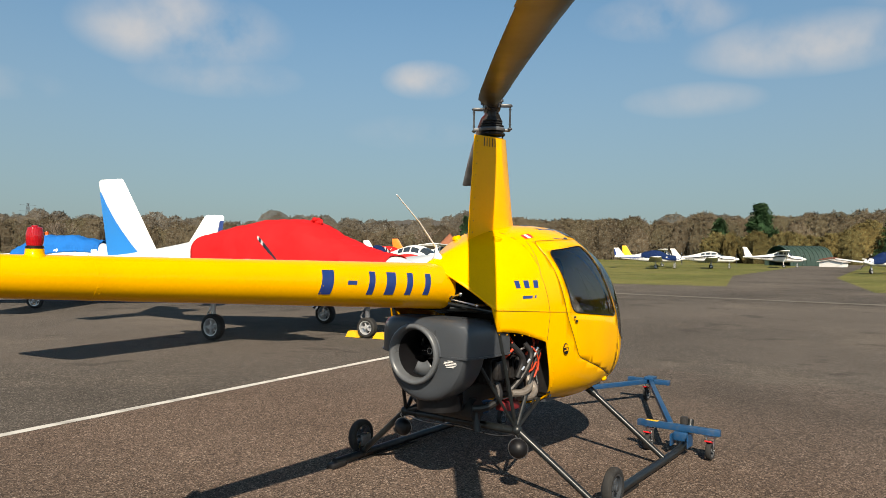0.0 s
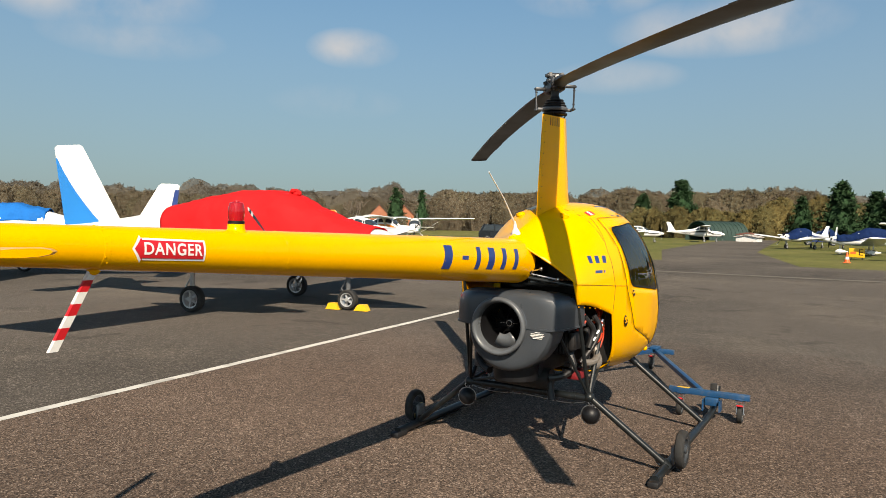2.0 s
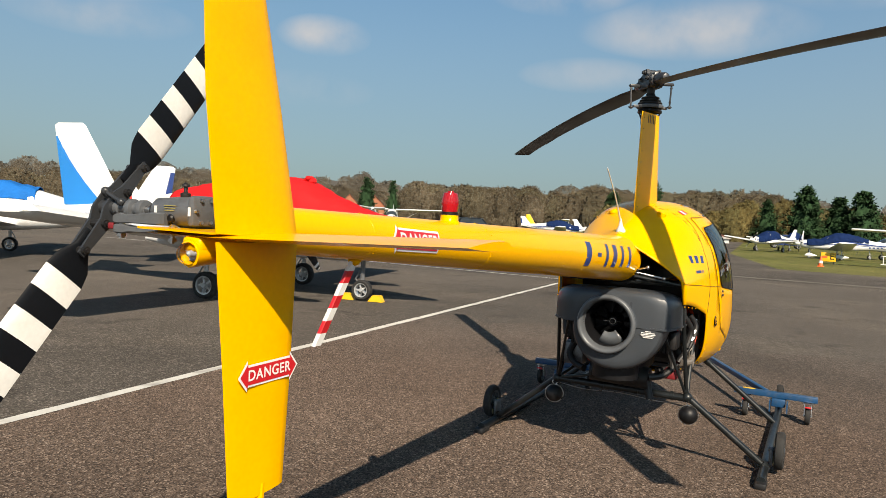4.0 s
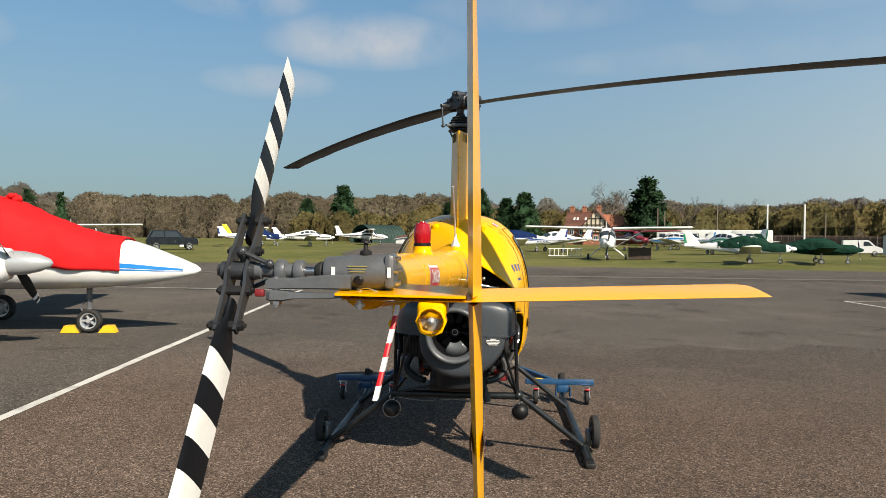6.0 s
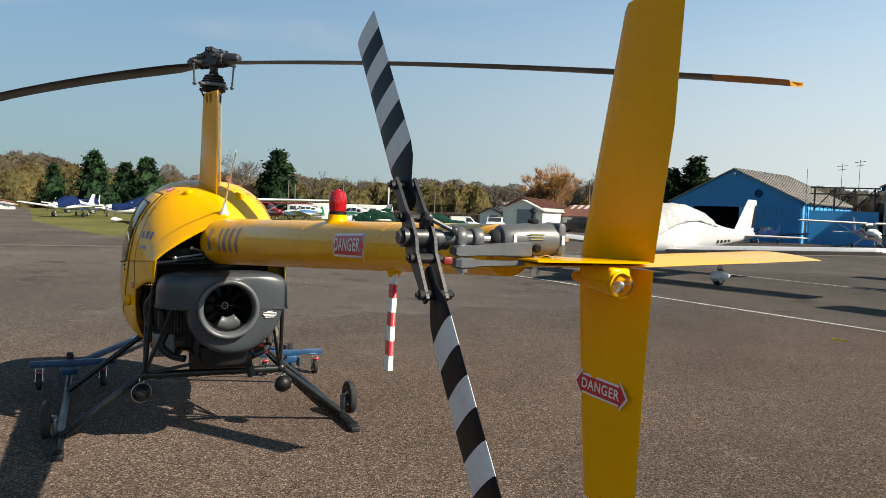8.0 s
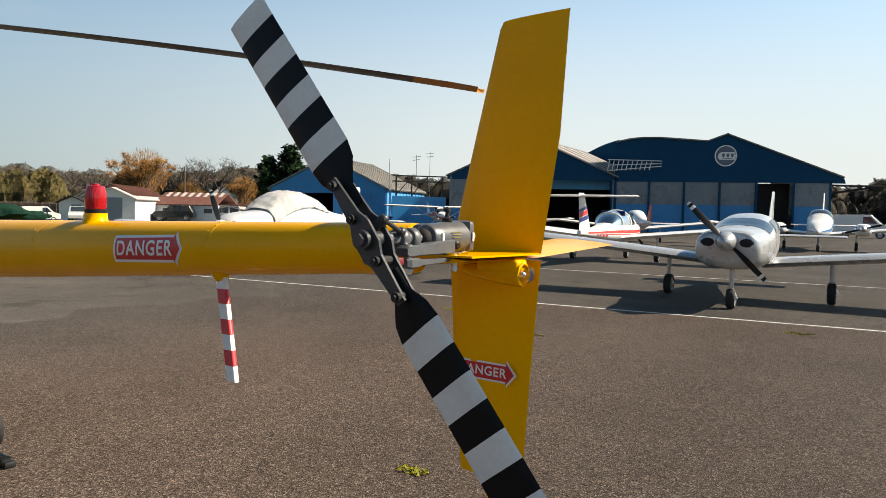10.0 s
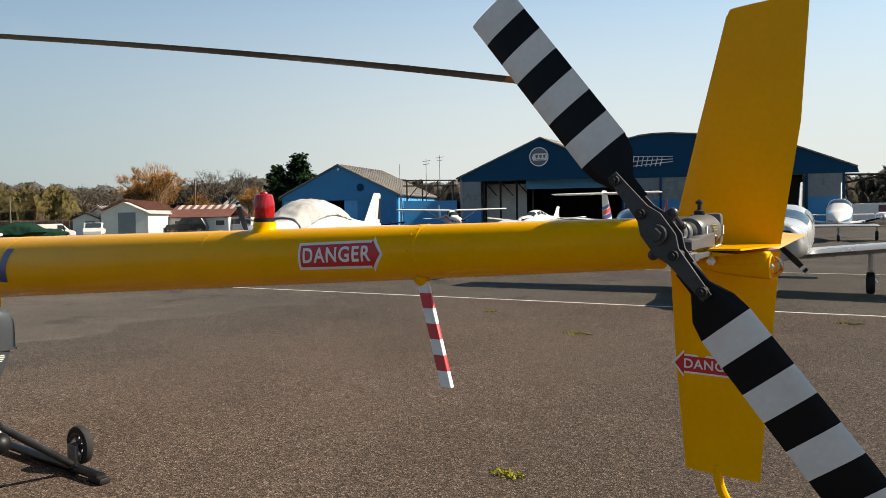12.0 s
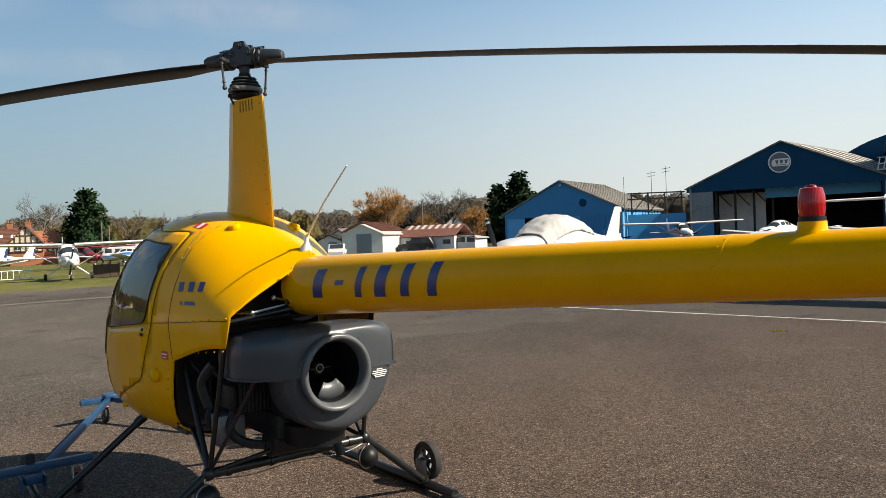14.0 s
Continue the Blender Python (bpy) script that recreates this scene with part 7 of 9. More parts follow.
for s in (1, -1):
    bm = B()
    box(bm, (s * (h - 0.12), D / 2, e / 2), (0.2, D, e))
    side_wall = part("side_wall", bm, PALEBLUE if s > 0 else HANGARBLUE, hb, "pale blue boarded side wall" if s > 0 else "blue side wall")
    k = 0.8
    while k < D:
        bm = B()
        box(bm, (s * (h + 0.0), k, e / 2), (0.06, 0.06, e))
        part("batten", bm, PALEBLUE if s > 0 else HANGARBLUE, side_wall)
        k += 1.1
    bm = B()
    roof_slab(bm, (s * -h, e), (0, ap), D, 0.3, 0.15)
    slope = part("roof_slope", bm, ROOFGREY, hb, "grey weathered roof slope")
    ribs(slope, (s * -h, e), (0, ap), 14, D / 13.2, 0.16, ROOFGREY)
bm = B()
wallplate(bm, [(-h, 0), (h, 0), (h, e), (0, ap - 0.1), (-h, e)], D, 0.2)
# back wall coloured near-black, standing in for the unlit inside
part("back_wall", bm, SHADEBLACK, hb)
bm = B()
wallplate(bm, [(h - 0.0 + 0.02, 2.2), (h + 0.04, 2.2), (h + 0.04, 3.2), (h + 0.02, 3.2)], 5.6, 1.6)
part("window", bm, SIGNWHITE, hb, "white-framed window")
for k in range(3):
    bm = B()
    box(bm, (h + 0.06, 5.85 + 0.5 * k, 2.7), (0.03, 0.36, 0.84))
    part("pane", bm, DARKGLASS, hb)
bm = B()
lathe(bm, [(0.0, 0.0), (0.42, 0.0), (0.42, 0.06), (0.34, 0.07)], along((2.6, -0.02, 4.85), (2.6, -1, 4.85)), 20)
part("roundel", bm, HANGARNAVY, hb, "small dark round badge")
bm = B()
ball(bm, (0.1, -0.15, ap - 0.45), 0.14, 10, 8)
part("lamp", bm, SIGNWHITE, hb, "white flood lamp at the ridge")
for x, y, z1 in ((h + 0.3, -0.2, 7.2), (h + 0.9, 7.0, 8.2), (h + 2.4, 7.4, 8.6)):
    bm = B()
    cyl(bm, (x, y, 0), (x, y, z1), 0.05, 0.025, seg=6)
    if z1 > 8:
        for k in range(2):
            cyl(bm, (x - 0.5 + 0.1 * k, y, z1 - 0.3 - 0.35 * k), (x + 0.5 - 0.1 * k, y, z1 - 0.2 - 0.35 * k), 0.025, seg=5)
    part("radio_mast", bm, CASTGREY, hb, "thin grey radio mast")

# navy hangars with round badges
DX, DY = -0.935, -0.355
K = 0.885
A0 = Vector((39.0, -65.7))
A1 = A0 + Vector((DX, DY)) * 17.6
A2 = A1 + Vector((DX, DY)) * 20.6
SK = Matrix.Diagonal((K, K, K, 1))


def badge(parent, x, z, r):
    """Round badge: white ring, grey field, white middle band with dark plain shapes."""
    bm = B()
    lathe(bm, [(r * 0.9, 0.0), (r, 0.0), (r, 0.08), (r * 0.9, 0.08)], along((x, -0.03, z), (x, -1, z)), 36, cap=False)
    b = part("badge_ring", bm, SIGNWHITE, parent, "white ring of a round badge")
    bm = B()
    lathe(bm, [(r * 0.9, 0.0), (r * 0.9, 0.05), (0.0, 0.05)], along((x, -0.03, z), (x, -1, z)), 36)
    part("badge_field", bm, BADGEGREY, b, "blue-grey field of the badge")
    bm = B()
    band = [(x + r * u, z + r * v) for u, v in ((-0.72, -0.1), (-0.6, -0.38), (0.78, -0.38), (0.88, 0.0), (0.78, 0.34), (-0.42, 0.34), (-0.62, 0.2))]
    wallplate(bm, band, -0.12, 0.03)
    part("badge_band", bm, SIGNWHITE, b, "pale middle band of the badge")
    for k in range(3):
        bm = B()
        u = -0.22 + 0.40 * k
        wallplate(bm, [(x + r * (u - 0.15), z + r * 0.2), (x + r * (u - 0.08), z - r * 0.14), (x + r * (u + 0.08), z - r * 0.14), (x + r * (u + 0.15), z + r * 0.2)], -0.15, 0.02)
        part("badge_bar", bm, BADGEGREY, b, "dark plain shape of the badge")
    bm = B()
    box(bm, (x + r * 0.15, -0.13, z - r * 0.26), (r * 0.9, 0.02, r * 0.05))
    part("badge_bar", bm, BADGEGREY, b, "dark plain shape of the badge")


M, W = site(A0, A1)
h1 = building("hangar", "open-fronted navy gabled hangar with a round white badge", "hangar")
h1.matrix_basis = M @ SK
W /= K
h, e, ap, D = W / 2, 6.5, 11.0, 20.0
ASKEW = Matrix(((1, 0.268, 0, 0), (0, 1, 0, 0), (0, 0, 1, 0), (0, 0, 0, 1)))
bm = B()
wallplate(bm, [(-h - 0.3, 6.0), (h + 0.3, 6.0), (h + 0.3, 6.5), (0, ap), (-h - 0.3, 6.5)], 0, 0.3)
part("gable", bm, HANGARNAVY, h1, "navy sheet gable")
badge(h1, -0.2, 8.75, 1.15)
for s in (1, -1):
    bm = B()
    roof_slab(bm, (s * -h, e), (0, ap), D, 0.4, 0.15)
    bm.transform(ASKEW)
    part("roof_slope", bm, ROOFGREY, h1, "grey weathered roof slope")
    for k in range(5):
        bm = B()
        y0 = 0.8 + 4.0 * k
        f0, f1 = 0.12, 0.85
        p = [Vector((s * -h * (1 - f), y, e + (ap - e) * f + 0.19)) for f, y in ((f0, y0), (f1, y0), (f1, y0 + 1.4), (f0, y0 + 1.4))]
        loft(bm, [p, [q + Vector((0, 0, 0.05)) for q in p]])
        bm.transform(ASKEW)
        part("rooflight", bm, SHEETROOF, h1, "pale rooflight strip")
    bm = B()
    box(bm, (s * (h - 0.15), D / 2, e / 2), (0.25, D, e))
    bm.transform(ASKEW)
    part("side_wall", bm, GREYDOOR, h1, "grey-clad side wall")
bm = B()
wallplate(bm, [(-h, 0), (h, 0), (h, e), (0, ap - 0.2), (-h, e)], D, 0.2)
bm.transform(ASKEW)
# shade deep in the open hangar is put into this wall's black
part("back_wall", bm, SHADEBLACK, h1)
bm = B()
wallplate(bm, [(-h, 0), (-h + 2.6, 0), (-h + 2.6, 2.6), (-h, 2.6)], 0.1, 0.15)
part("door_leaf", bm, HANGARBLUE, h1, "blue lower door leaf")
bm = B()
wallplate(bm, [(-h, 2.6), (-h + 2.6, 2.6), (-h + 2.6, 6.0), (-h, 6.0)], 0.12, 0.1)
part("glazed_panel", bm, GLAZING, h1, "dusty glazed panel")
for k in range(4):
    bm = B()
    x = -h + 2.8 + 1.9 * k
    box(bm, (x, 1.2 + k, 3.0), (0.25, 0.25, 6.0))
    cyl(bm, (x, 1.2 + k, 6.0), (x + 1.6, 1.2 + k, 4.2), 0.07, seg=5)
    part("post", bm, DARKSTEEL, h1, "dark steel post with brace")
bm = B()
wallplate(bm, [(-h + 2.4, 0), (-h + 7.6, 0), (-h + 7.6, 5.8), (-h + 2.4, 5.8)], 5.2, 0.1)
part("inner_screen", bm, WHITEWALL, h1, "pale inner wall panels")
bm = B()
wallplate(bm, [(-h + 7.8, 5.0), (h - 0.6, 5.0), (h - 0.6, 6.2), (-h + 7.8, 6.2)], 3.0, 0.1)
part("inner_lintel", bm, PALEBLUE, h1, "grey sheeting over the inner opening")
bm = B()
wallplate(bm, [(h - 0.5, 0), (h, 0), (h, 6.0), (h - 0.5, 6.0)], 0.1, 0.6)
part("door_leaf", bm, HANGARNAVY, h1, "folded navy door leaves")

M, W = site(A1, A2)
h2 = building("hangar", "large navy hangar with glazed band and blue door panels", "hangar")
h2.matrix_basis = M @ SK
W /= K
h, D = W / 2, 30.0
line2 = [(-h, 10.4), (-h + 1.5, 10.75), (-h + 3.0, 10.9), (-h + 5.0, 10.9), (-1.5, 10.5), (0.6, 11.3), (h + 1.2, 6.5)]
bm = B()
wallplate(bm, [(-h, 5.9), (h + 1.4, 5.9)] + line2[::-1], 0, 0.3)
part("gable", bm, HANGARNAVY, h2, "navy sheet upper front")
bm = B()
wallplate(bm, [(-h - 6.0, 6.0), (-h + 0.4, 6.0), (-h + 0.4, 12.85), (-h - 1.3, 12.3), (-h - 2.7, 11.7), (-h - 4.3, 10.8), (-h - 6.0, 9.0)], 21.0, 0.3)
part("curved_shoulder", bm, HANGARNAVY, h2, "navy rounded end of the roof")
badge(h2, 0.5, 8.9, 1.2)
for a, b in zip(line2, line2[1:]):
    bm = B()
    loft(bm, [[Vector((a[0], y, a[1])), Vector((b[0], y, b[1])), Vector((b[0], y, b[1] + 0.15)), Vector((a[0], y, a[1] + 0.15))] for y in (-0.25, D)])
    part("roof_strip", bm, ROOFGREY, h2, "grey roof sheeting")
n = 6
for k in range(n):
    x0, x1 = -h + k * W / n, -h + (k + 1) * W / n
    opening = k in (4,)
    bm = B()
    box(bm, (x0, -0.03, 2.95), (0.22, 0.3, 5.9))
    part("pier", bm, HANGARNAVY, h2)
    if not opening:
        bm = B()
        wallplate(bm, [(x0, 0), (x1, 0), (x1, 3.3), (x0, 3.3)], 0.08, 0.15)
        part("door_panel", bm, HANGARBLUE, h2, "blue door panel")
        bm = B()
        wallplate(bm, [(x0, 3.3), (x1, 3.3), (x1, 5.9), (x0, 5.9)], 0.12, 0.08)
        part("glazed_panel", bm, GLAZING, h2, "dusty glazed panel")
    else:
        # added black sheet across the bay, in place of shade inside it
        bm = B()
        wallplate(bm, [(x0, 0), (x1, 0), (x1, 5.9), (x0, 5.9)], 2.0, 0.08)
        part("shade_sheet", bm, SHADEBLACK, h2, "black sheet standing in for shade in the doorway")
for s in (1, -1):
    bm = B()
    box(bm, (s * (h - 0.1), D / 2, 3.2), (0.2, D, 6.3))
    part("side_wall", bm, HANGARNAVY, h2)
bm = B()
for k in range(2):
    z = 5.7 - 0.9 * k
    cyl(bm, (h, 0.2, z), (h + 6.2 - 2.5 * k, 0.2, 5.6 - 0.15 * k), 0.12, seg=5)
for k in range(4):
    cyl(bm, (h + 1.2 * k, 0.2, 5.7), (h + 1.2 * k + 0.8, 0.2, 5.0 + 0.12 * k), 0.07, seg=5)
part("door_gantry", bm, DARKSTEEL, h2, "dark steel door gantry past the corner")
# white roof-edge railing where the two roofs meet
rx = -h
rail = None
for k in range(10):
    bm = B()
    x = rx - 0.9 + 0.52 * k
    z = 7.75 + 0.01 * k
    cyl(bm, (x, -0.6, z - 0.65), (x + 0.25, -0.6, z + 0.65 - 0.04 * k), 0.05, seg=5)
    part("rail_post", bm, SIGNWHITE, h2, "white railing post")
for dz in (-0.7, 0.0, 0.7):
    bm = B()
    cyl(bm, (rx - 0.9, -0.6, 7.75 + dz * 0.93), (rx + 5.2, -0.6, 7.95 + dz * 0.42), 0.05, seg=5)
    part("rail_bar", bm, SIGNWHITE, h2, "white railing bar")

# blue wall and steel frame between the hangars
M, W = site((43.2, -61.0), A0 + Vector((0.3, 0.2)))
gw_ = building("blue_screen_wall", "blue sheet wall with a dark open steel frame above", "wall")
gw_.matrix_basis = M
bm = B()
wallplate(bm, [(-W / 2, 0), (W / 2, 0), (W / 2, 3.3), (-W / 2, 3.3)], 0, 0.15)
part("panel", bm, HANGARBLUE, gw_, "blue sheet panel")
bm = B()
for k in range(4):
    x = -W / 2 + 0.4 + (W - 0.8) * k / 3
    box(bm, (x, 0.1, 2.75), (0.14, 0.14, 5.5))
    if k < 3:
        cyl(bm, (x, 0.1, 3.4), (x + (W - 0.8) / 3, 0.1, 5.4), 0.05, seg=5)
for z in (4.9, 5.5):
    box(bm, (0, 0.1, z), (W, 0.12, 0.13))
part("steel_frame", bm, DARKSTEEL, gw_, "dark open steel frame")


def gable_shed(name, L, R, e, ap, D, wall, roof, label, cat="shed", door=None, ridge_x=0.0, windows=0):
    M, W = site(L, R)
    t = building(name, label, cat)
    t.matrix_basis = M
    h = W / 2
    bm = B()
    wallplate(bm, [(-h, 0), (h, 0), (h, e), (ridge_x, ap), (-h, e)], 0, 0.2)
    part("front_wall", bm, wall, t)
    bm = B()
    wallplate(bm, [(-h, 0), (h, 0), (h, e), (ridge_x, ap), (-h, e)], D - 0.2, 0.2)
    part("back_wall", bm, wall, t)
    for s in (1, -1):
        bm = B()
        box(bm, (s * (h - 0.1), D / 2, e / 2), (0.2, D - 0.4, e))
        part("side_wall", bm, wall, t)
        bm = B()
        a, b = (s * -h, e), (ridge_x, ap)
        roof_slab(bm, a, b, D, 0.25, 0.1)
        slope = part("roof_slope", bm, roof, t)
        ribs(slope, a, b, int(D / 0.9) + 1, 0.9, 0.36 if roof is SHEETROOF else 0.22 if roof is RUSTROOF else 0.06, RUSTROOF if roof is SHEETROOF else SHEETROOF if roof is RUSTROOF else roof, 0.09)
    if door:
        bm = B()
        wallplate(bm, [(door[0], 0), (door[1], 0), (door[1], door[2]), (door[0], door[2])], -0.06, 0.05)
        rd_ = part("roller_door", bm, GREYDOOR, t, "grey roller door")
        for k in range(int(door[2] / 0.35)):
            bm = B()
            box(bm, ((door[0] + door[1]) / 2, -0.075, 0.2 + 0.35 * k), (door[1] - door[0], 0.03, 0.04))
            part("slat", bm, GREYDOOR, rd_)
    for k in range(windows):
        bm = B()
        x = -h + W * (k + 0.6) / windows
        wallplate(bm, [(x - 0.6, 1.0), (x + 0.6, 1.0), (x + 0.6, 1.9), (x - 0.6, 1.9)], -0.05, 0.04)
        w = part("window", bm, SIGNWHITE, t, "white window frame")
        bm = B()
        wallplate(bm, [(x - 0.5, 1.08), (x + 0.5, 1.08), (x + 0.5, 1.82), (x - 0.5, 1.82)], -0.07, 0.02)
        part("pane", bm, DARKGLASS, w)
    return t




def long_hut(name, L, R, e, ap, D, wall, roof, strip, label, windows=3):
    """A hut whose roof slopes towards the viewer, with pale strips on the roof."""
    M, W = site(L, R)
    t = building(name, label, "shed")
    t.matrix_basis = M
    h = W / 2
    bm = B()
    box(bm, (0, D / 2, e / 2), (W, D, e))
    part("walls", bm, wall, t)
    for y0, y1, nm in ((-0.25, D / 2, "front"), (D + 0.25, D / 2, "back")):
        bm = B()
        loft(bm, [[Vector((x, y0, e - 0.05)), Vector((x, y1, ap)), Vector((x, y1, ap + 0.1)), Vector((x, y0, e + 0.05))] for x in (-h - 0.2, h + 0.2)])
        slope = part("roof_slope", bm, roof, t, "rusty red sheet roof slope")
        if nm == "front":
            for k in range(8):
                bm = B()
                x = -h + W * (k + 0.4) / 8
                p = [(y0 + (y1 - y0) * f, e + 0.10 + (ap - e) * f) for f in (0.62, 0.99)]
                loft(bm, [[Vector((x + d, p[0][0], p[0][1])), Vector((x + d, p[1][0], p[1][1])), Vector((x + d, p[1][0], p[1][1] + 0.04)), Vector((x + d, p[0][0], p[0][1] + 0.04))] for d in (0, W * 0.055)])
                part("rooflight", bm, strip, slope, "pale rooflight strip")
    for k in range(windows):
        bm = B()
        x = -h + W * (k + 0.6) / windows
        wallplate(bm, [(x - 0.6, 0.9), (x + 0.6, 0.9), (x + 0.6, 1.6), (x - 0.6, 1.6)], -0.05, 0.04)
        w = part("window", bm, SIGNWHITE, t, "white window frame")
        bm = B()
        wallplate(bm, [(x - 0.5, 0.98), (x + 0.5, 0.98), (x + 0.5, 1.52), (x - 0.5, 1.52)], -0.07, 0.02)
        part("pane", bm, DARKGLASS, w)
    return t


E0, E1 = (-5.6, 0.8), (-4.8, 1.5)
gable_shed("shed", polar(-30.5, 83.6, E1), polar(-33.6, 82.2, E1), 2.4, 3.5, 12, WHITEWALL, SHEETROOF, "white-walled shed with grey roller door and pale ribbed roof", door=(-0.65, 1.1, 2.5))
gable_shed("lean_to", polar(-28.7, 86, E1), polar(-30.4, 85, E1), 1.9, 2.5, 8, WHITEWALL, SHADEBLACK, "low white annexe beside the shed", door=(-0.1, 0.9, 1.7))
gable_shed("hut", polar(-29.7, 100, E1), polar(-31.0, 99, E1), 2.4, 3.3, 5, WHITEWALL, RUSTROOF, "small hut with a rusty roof behind the shed")
long_hut("outbuilding", polar(-34.9, 90, E1), polar(-39.2, 87, E1), 1.9, 3.25, 6, WHITEWALL, RUSTROOF, SHEETROOF, "long low white hut with a rusty red sheet roof")
gable_shed("outbuilding", polar(-39.3, 88, E1), polar(-40.8, 87, E1), 1.55, 1.75, 4, WHITEWALL, SHEETROOF, "low white hut with flat pale roof", windows=2)
gable_shed("cottage", polar(-38.2, 150, E0), polar(-40.2, 150, E0), 4.0, 6.5, 7, WHITEWALL, CLAYTILE, "small white far cottage", "house", windows=2)
gable_shed("far_house", polar(33.6, 212), polar(31.9, 212), 4.2, 7.2, 8, BRICK, CLAYTILE, "far brick house with clay roof", "house", windows=3)
gable_shed("far_house", polar(35.4, 216), polar(33.9, 216), 4.2, 7.2, 8, BRICK, CLAYTILE, "far brick house with clay roof", "house", windows=2)

# green arched hangar
ga = building("arched_hangar", "dark green arched sheet hangar with a dark open end", "hangar")
gh = polar(10.1, 128)
ga.matrix_basis = pose(gh[0], gh[1], -0.05, 0, 0, -128)
arc = [(2.9 * math.cos(a), 3.2 * math.sin(a) ** 0.85) for a in (math.pi * k / 20 for k in range(21))]
bm = B()
loft(bm, [[Vector((x, y, z)) for x, z in arc] + [Vector((x * 0.975, y, z * 0.975)) for x, z in arc[::-1]] for y in (0, 8.4)])
shell = part("roof", bm, GREENSHEET, ga, "green arched sheet roof")
bm = B()
tube(bm, [(x * 1.008, 0.6, z * 1.008) for x, z in arc], 0.05, 4)
first = part("roof_rib", bm, GREENSHEET, shell)
for k in range(1, 10):
    reuse(first, shell, pose(0, 0.82 * k, 0))
bm = B()
wallplate(bm, [(x * 0.97, z * 0.97) for x, z in arc[::-1]], 8.1, 0.1)
part("back_wall", bm, GREENCANVAS, ga, "dark green end wall")
bm = B()
wallplate(bm, [(x * 0.97, z * 0.97) for x, z in arc[::-1] if z > 2.5], 0.3, 0.08)
part("front_gable", bm, GREENCANVAS, ga, "dark green sheet over the open end")
gable_shed("hut", polar(7.4, 122), polar(6.0, 121), 0.75, 1.05, 2.5, WHITEWALL, SHEETROOF, "low white-roofed store beside the green hangar")

# timber-framed house
M, W = site(polar(-5.25, 132), polar(-10.65, 130))
hs = building("house", "brick and half-timbered house with red tiled roofs and chimneys", "house")
hs.matrix_basis = M @ Matrix.Diagonal((0.84, 0.84, 0.86, 1))
bm = B()
box(bm, (-2.6, 4.5, 1.9), (6.8, 6.0, 3.8))
part("main_wall", bm, BRICK, hs, "red brick main wall")
for y0 in (1.0, 8.0):
    bm = B()
    loft(bm, [[Vector((x, y0, 3.5)), Vector((x, 4.5, 6.9)), Vector((x, 4.5, 7.1)), Vector((x, y0, 3.7))] for x in (-6.3, 1.0)])
    slope = part("roof_slope", bm, CLAYTILE, hs, "weathered brown clay tile roof")
    for k in range(14):
        bm = B()
        f = (k + 0.5) / 14
        box(bm, (-2.65, y0 + (4.5 - y0) * f, 3.74 + 3.4 * f), (7.3, 0.06, 0.03))
        part("tile_course", bm, CLAYTILE, slope)
for x in (-4.6, -3.9, -2.2, -1.6):
    bm = B()
    loft(bm, [[Vector((x + d, 2.4, 5.13)), Vector((x + d, 2.9, 5.62)), Vector((x + d, 2.9, 5.68)), Vector((x + d, 2.4, 5.19))] for d in (0, 0.4)])
    part("rooflight", bm, SIGNWHITE, hs, "pale rooflight")
gx = 0.6
bm = B()
wallplate(bm, [(gx - 2.7, 0), (gx + 2.7, 0), (gx + 2.7, 2.5), (gx - 2.7, 2.5)], 0.0, 6)
part("gable_wall", bm, BRICK, hs, "brick ground floor")
bm = B()
wallplate(bm, [(gx - 2.7, 2.5), (gx + 2.7, 2.5), (gx + 2.7, 4.1), (gx, 7.0), (gx - 2.7, 4.1)], -0.1, 6)
gp = part("plaster_gable", bm, PLASTER, hs, "cream plaster gable with dark timbers")
studs = [(gx - 2.7 + 0.9 * k, 4.1 + 2.9 * (1 - abs(2.7 - 0.9 * k) / 2.7)) for k in range(7)]
for a, b in [((x, 2.5), (x, z)) for x, z in studs] + [((gx - 2.7, 2.55), (gx + 2.7, 2.55)), ((gx - 2.7, 4.1), (gx + 2.7, 4.1)), ((gx - 1.5, 5.4), (gx + 1.5, 5.4))]:
    bm = B()
    cyl(bm, (a[0], -0.14, a[1]), (b[0], -0.14, b[1]), 0.11, seg=4)
    part("timber", bm, TIMBER, gp)
for s in (1, -1):
    bm = B()
    loft(bm, [[Vector((gx - s * 3.1, y, 3.55)), Vector((gx, y, 7.05)), Vector((gx, y, 7.28)), Vector((gx - s * 3.1, y, 3.78))] for y in (-0.5, 6.0)])
    part("gable_roof", bm, CLAYTILE, hs, "clay tile gable roof")
bm = B()
box(bm, (4.6, 3.0, 1.9), (3.1, 4.6, 3.8))
part("side_wing", bm, BRICK, hs, "brick side wing")
bm = B()
wallplate(bm, [(4.05, 2.5), (6.1, 2.5), (6.1, 3.7), (4.05, 3.7)], 0.6, 0.08)
sp = part("plaster_panel", bm, PLASTER, hs, "cream plaster upper wall")
for k in range(4):
    bm = B()
    cyl(bm, (4.1 + 0.65 * k, 0.56, 2.5), (4.1 + 0.65 * k, 0.56, 3.7), 0.09, seg=4)
    part("timber", bm, TIMBER, sp)
bm = B()
loft(bm, [[Vector((x, 0.3, 3.6)), Vector((x - k, 3.0, 6.2)), Vector((x - k, 3.05, 6.3)), Vector((x, 5.7, 3.7))] for x, k in ((1.6, 0.0), (6.5, 0.8))])
part("wing_roof", bm, BRICK, hs, "orange clay tile roof")
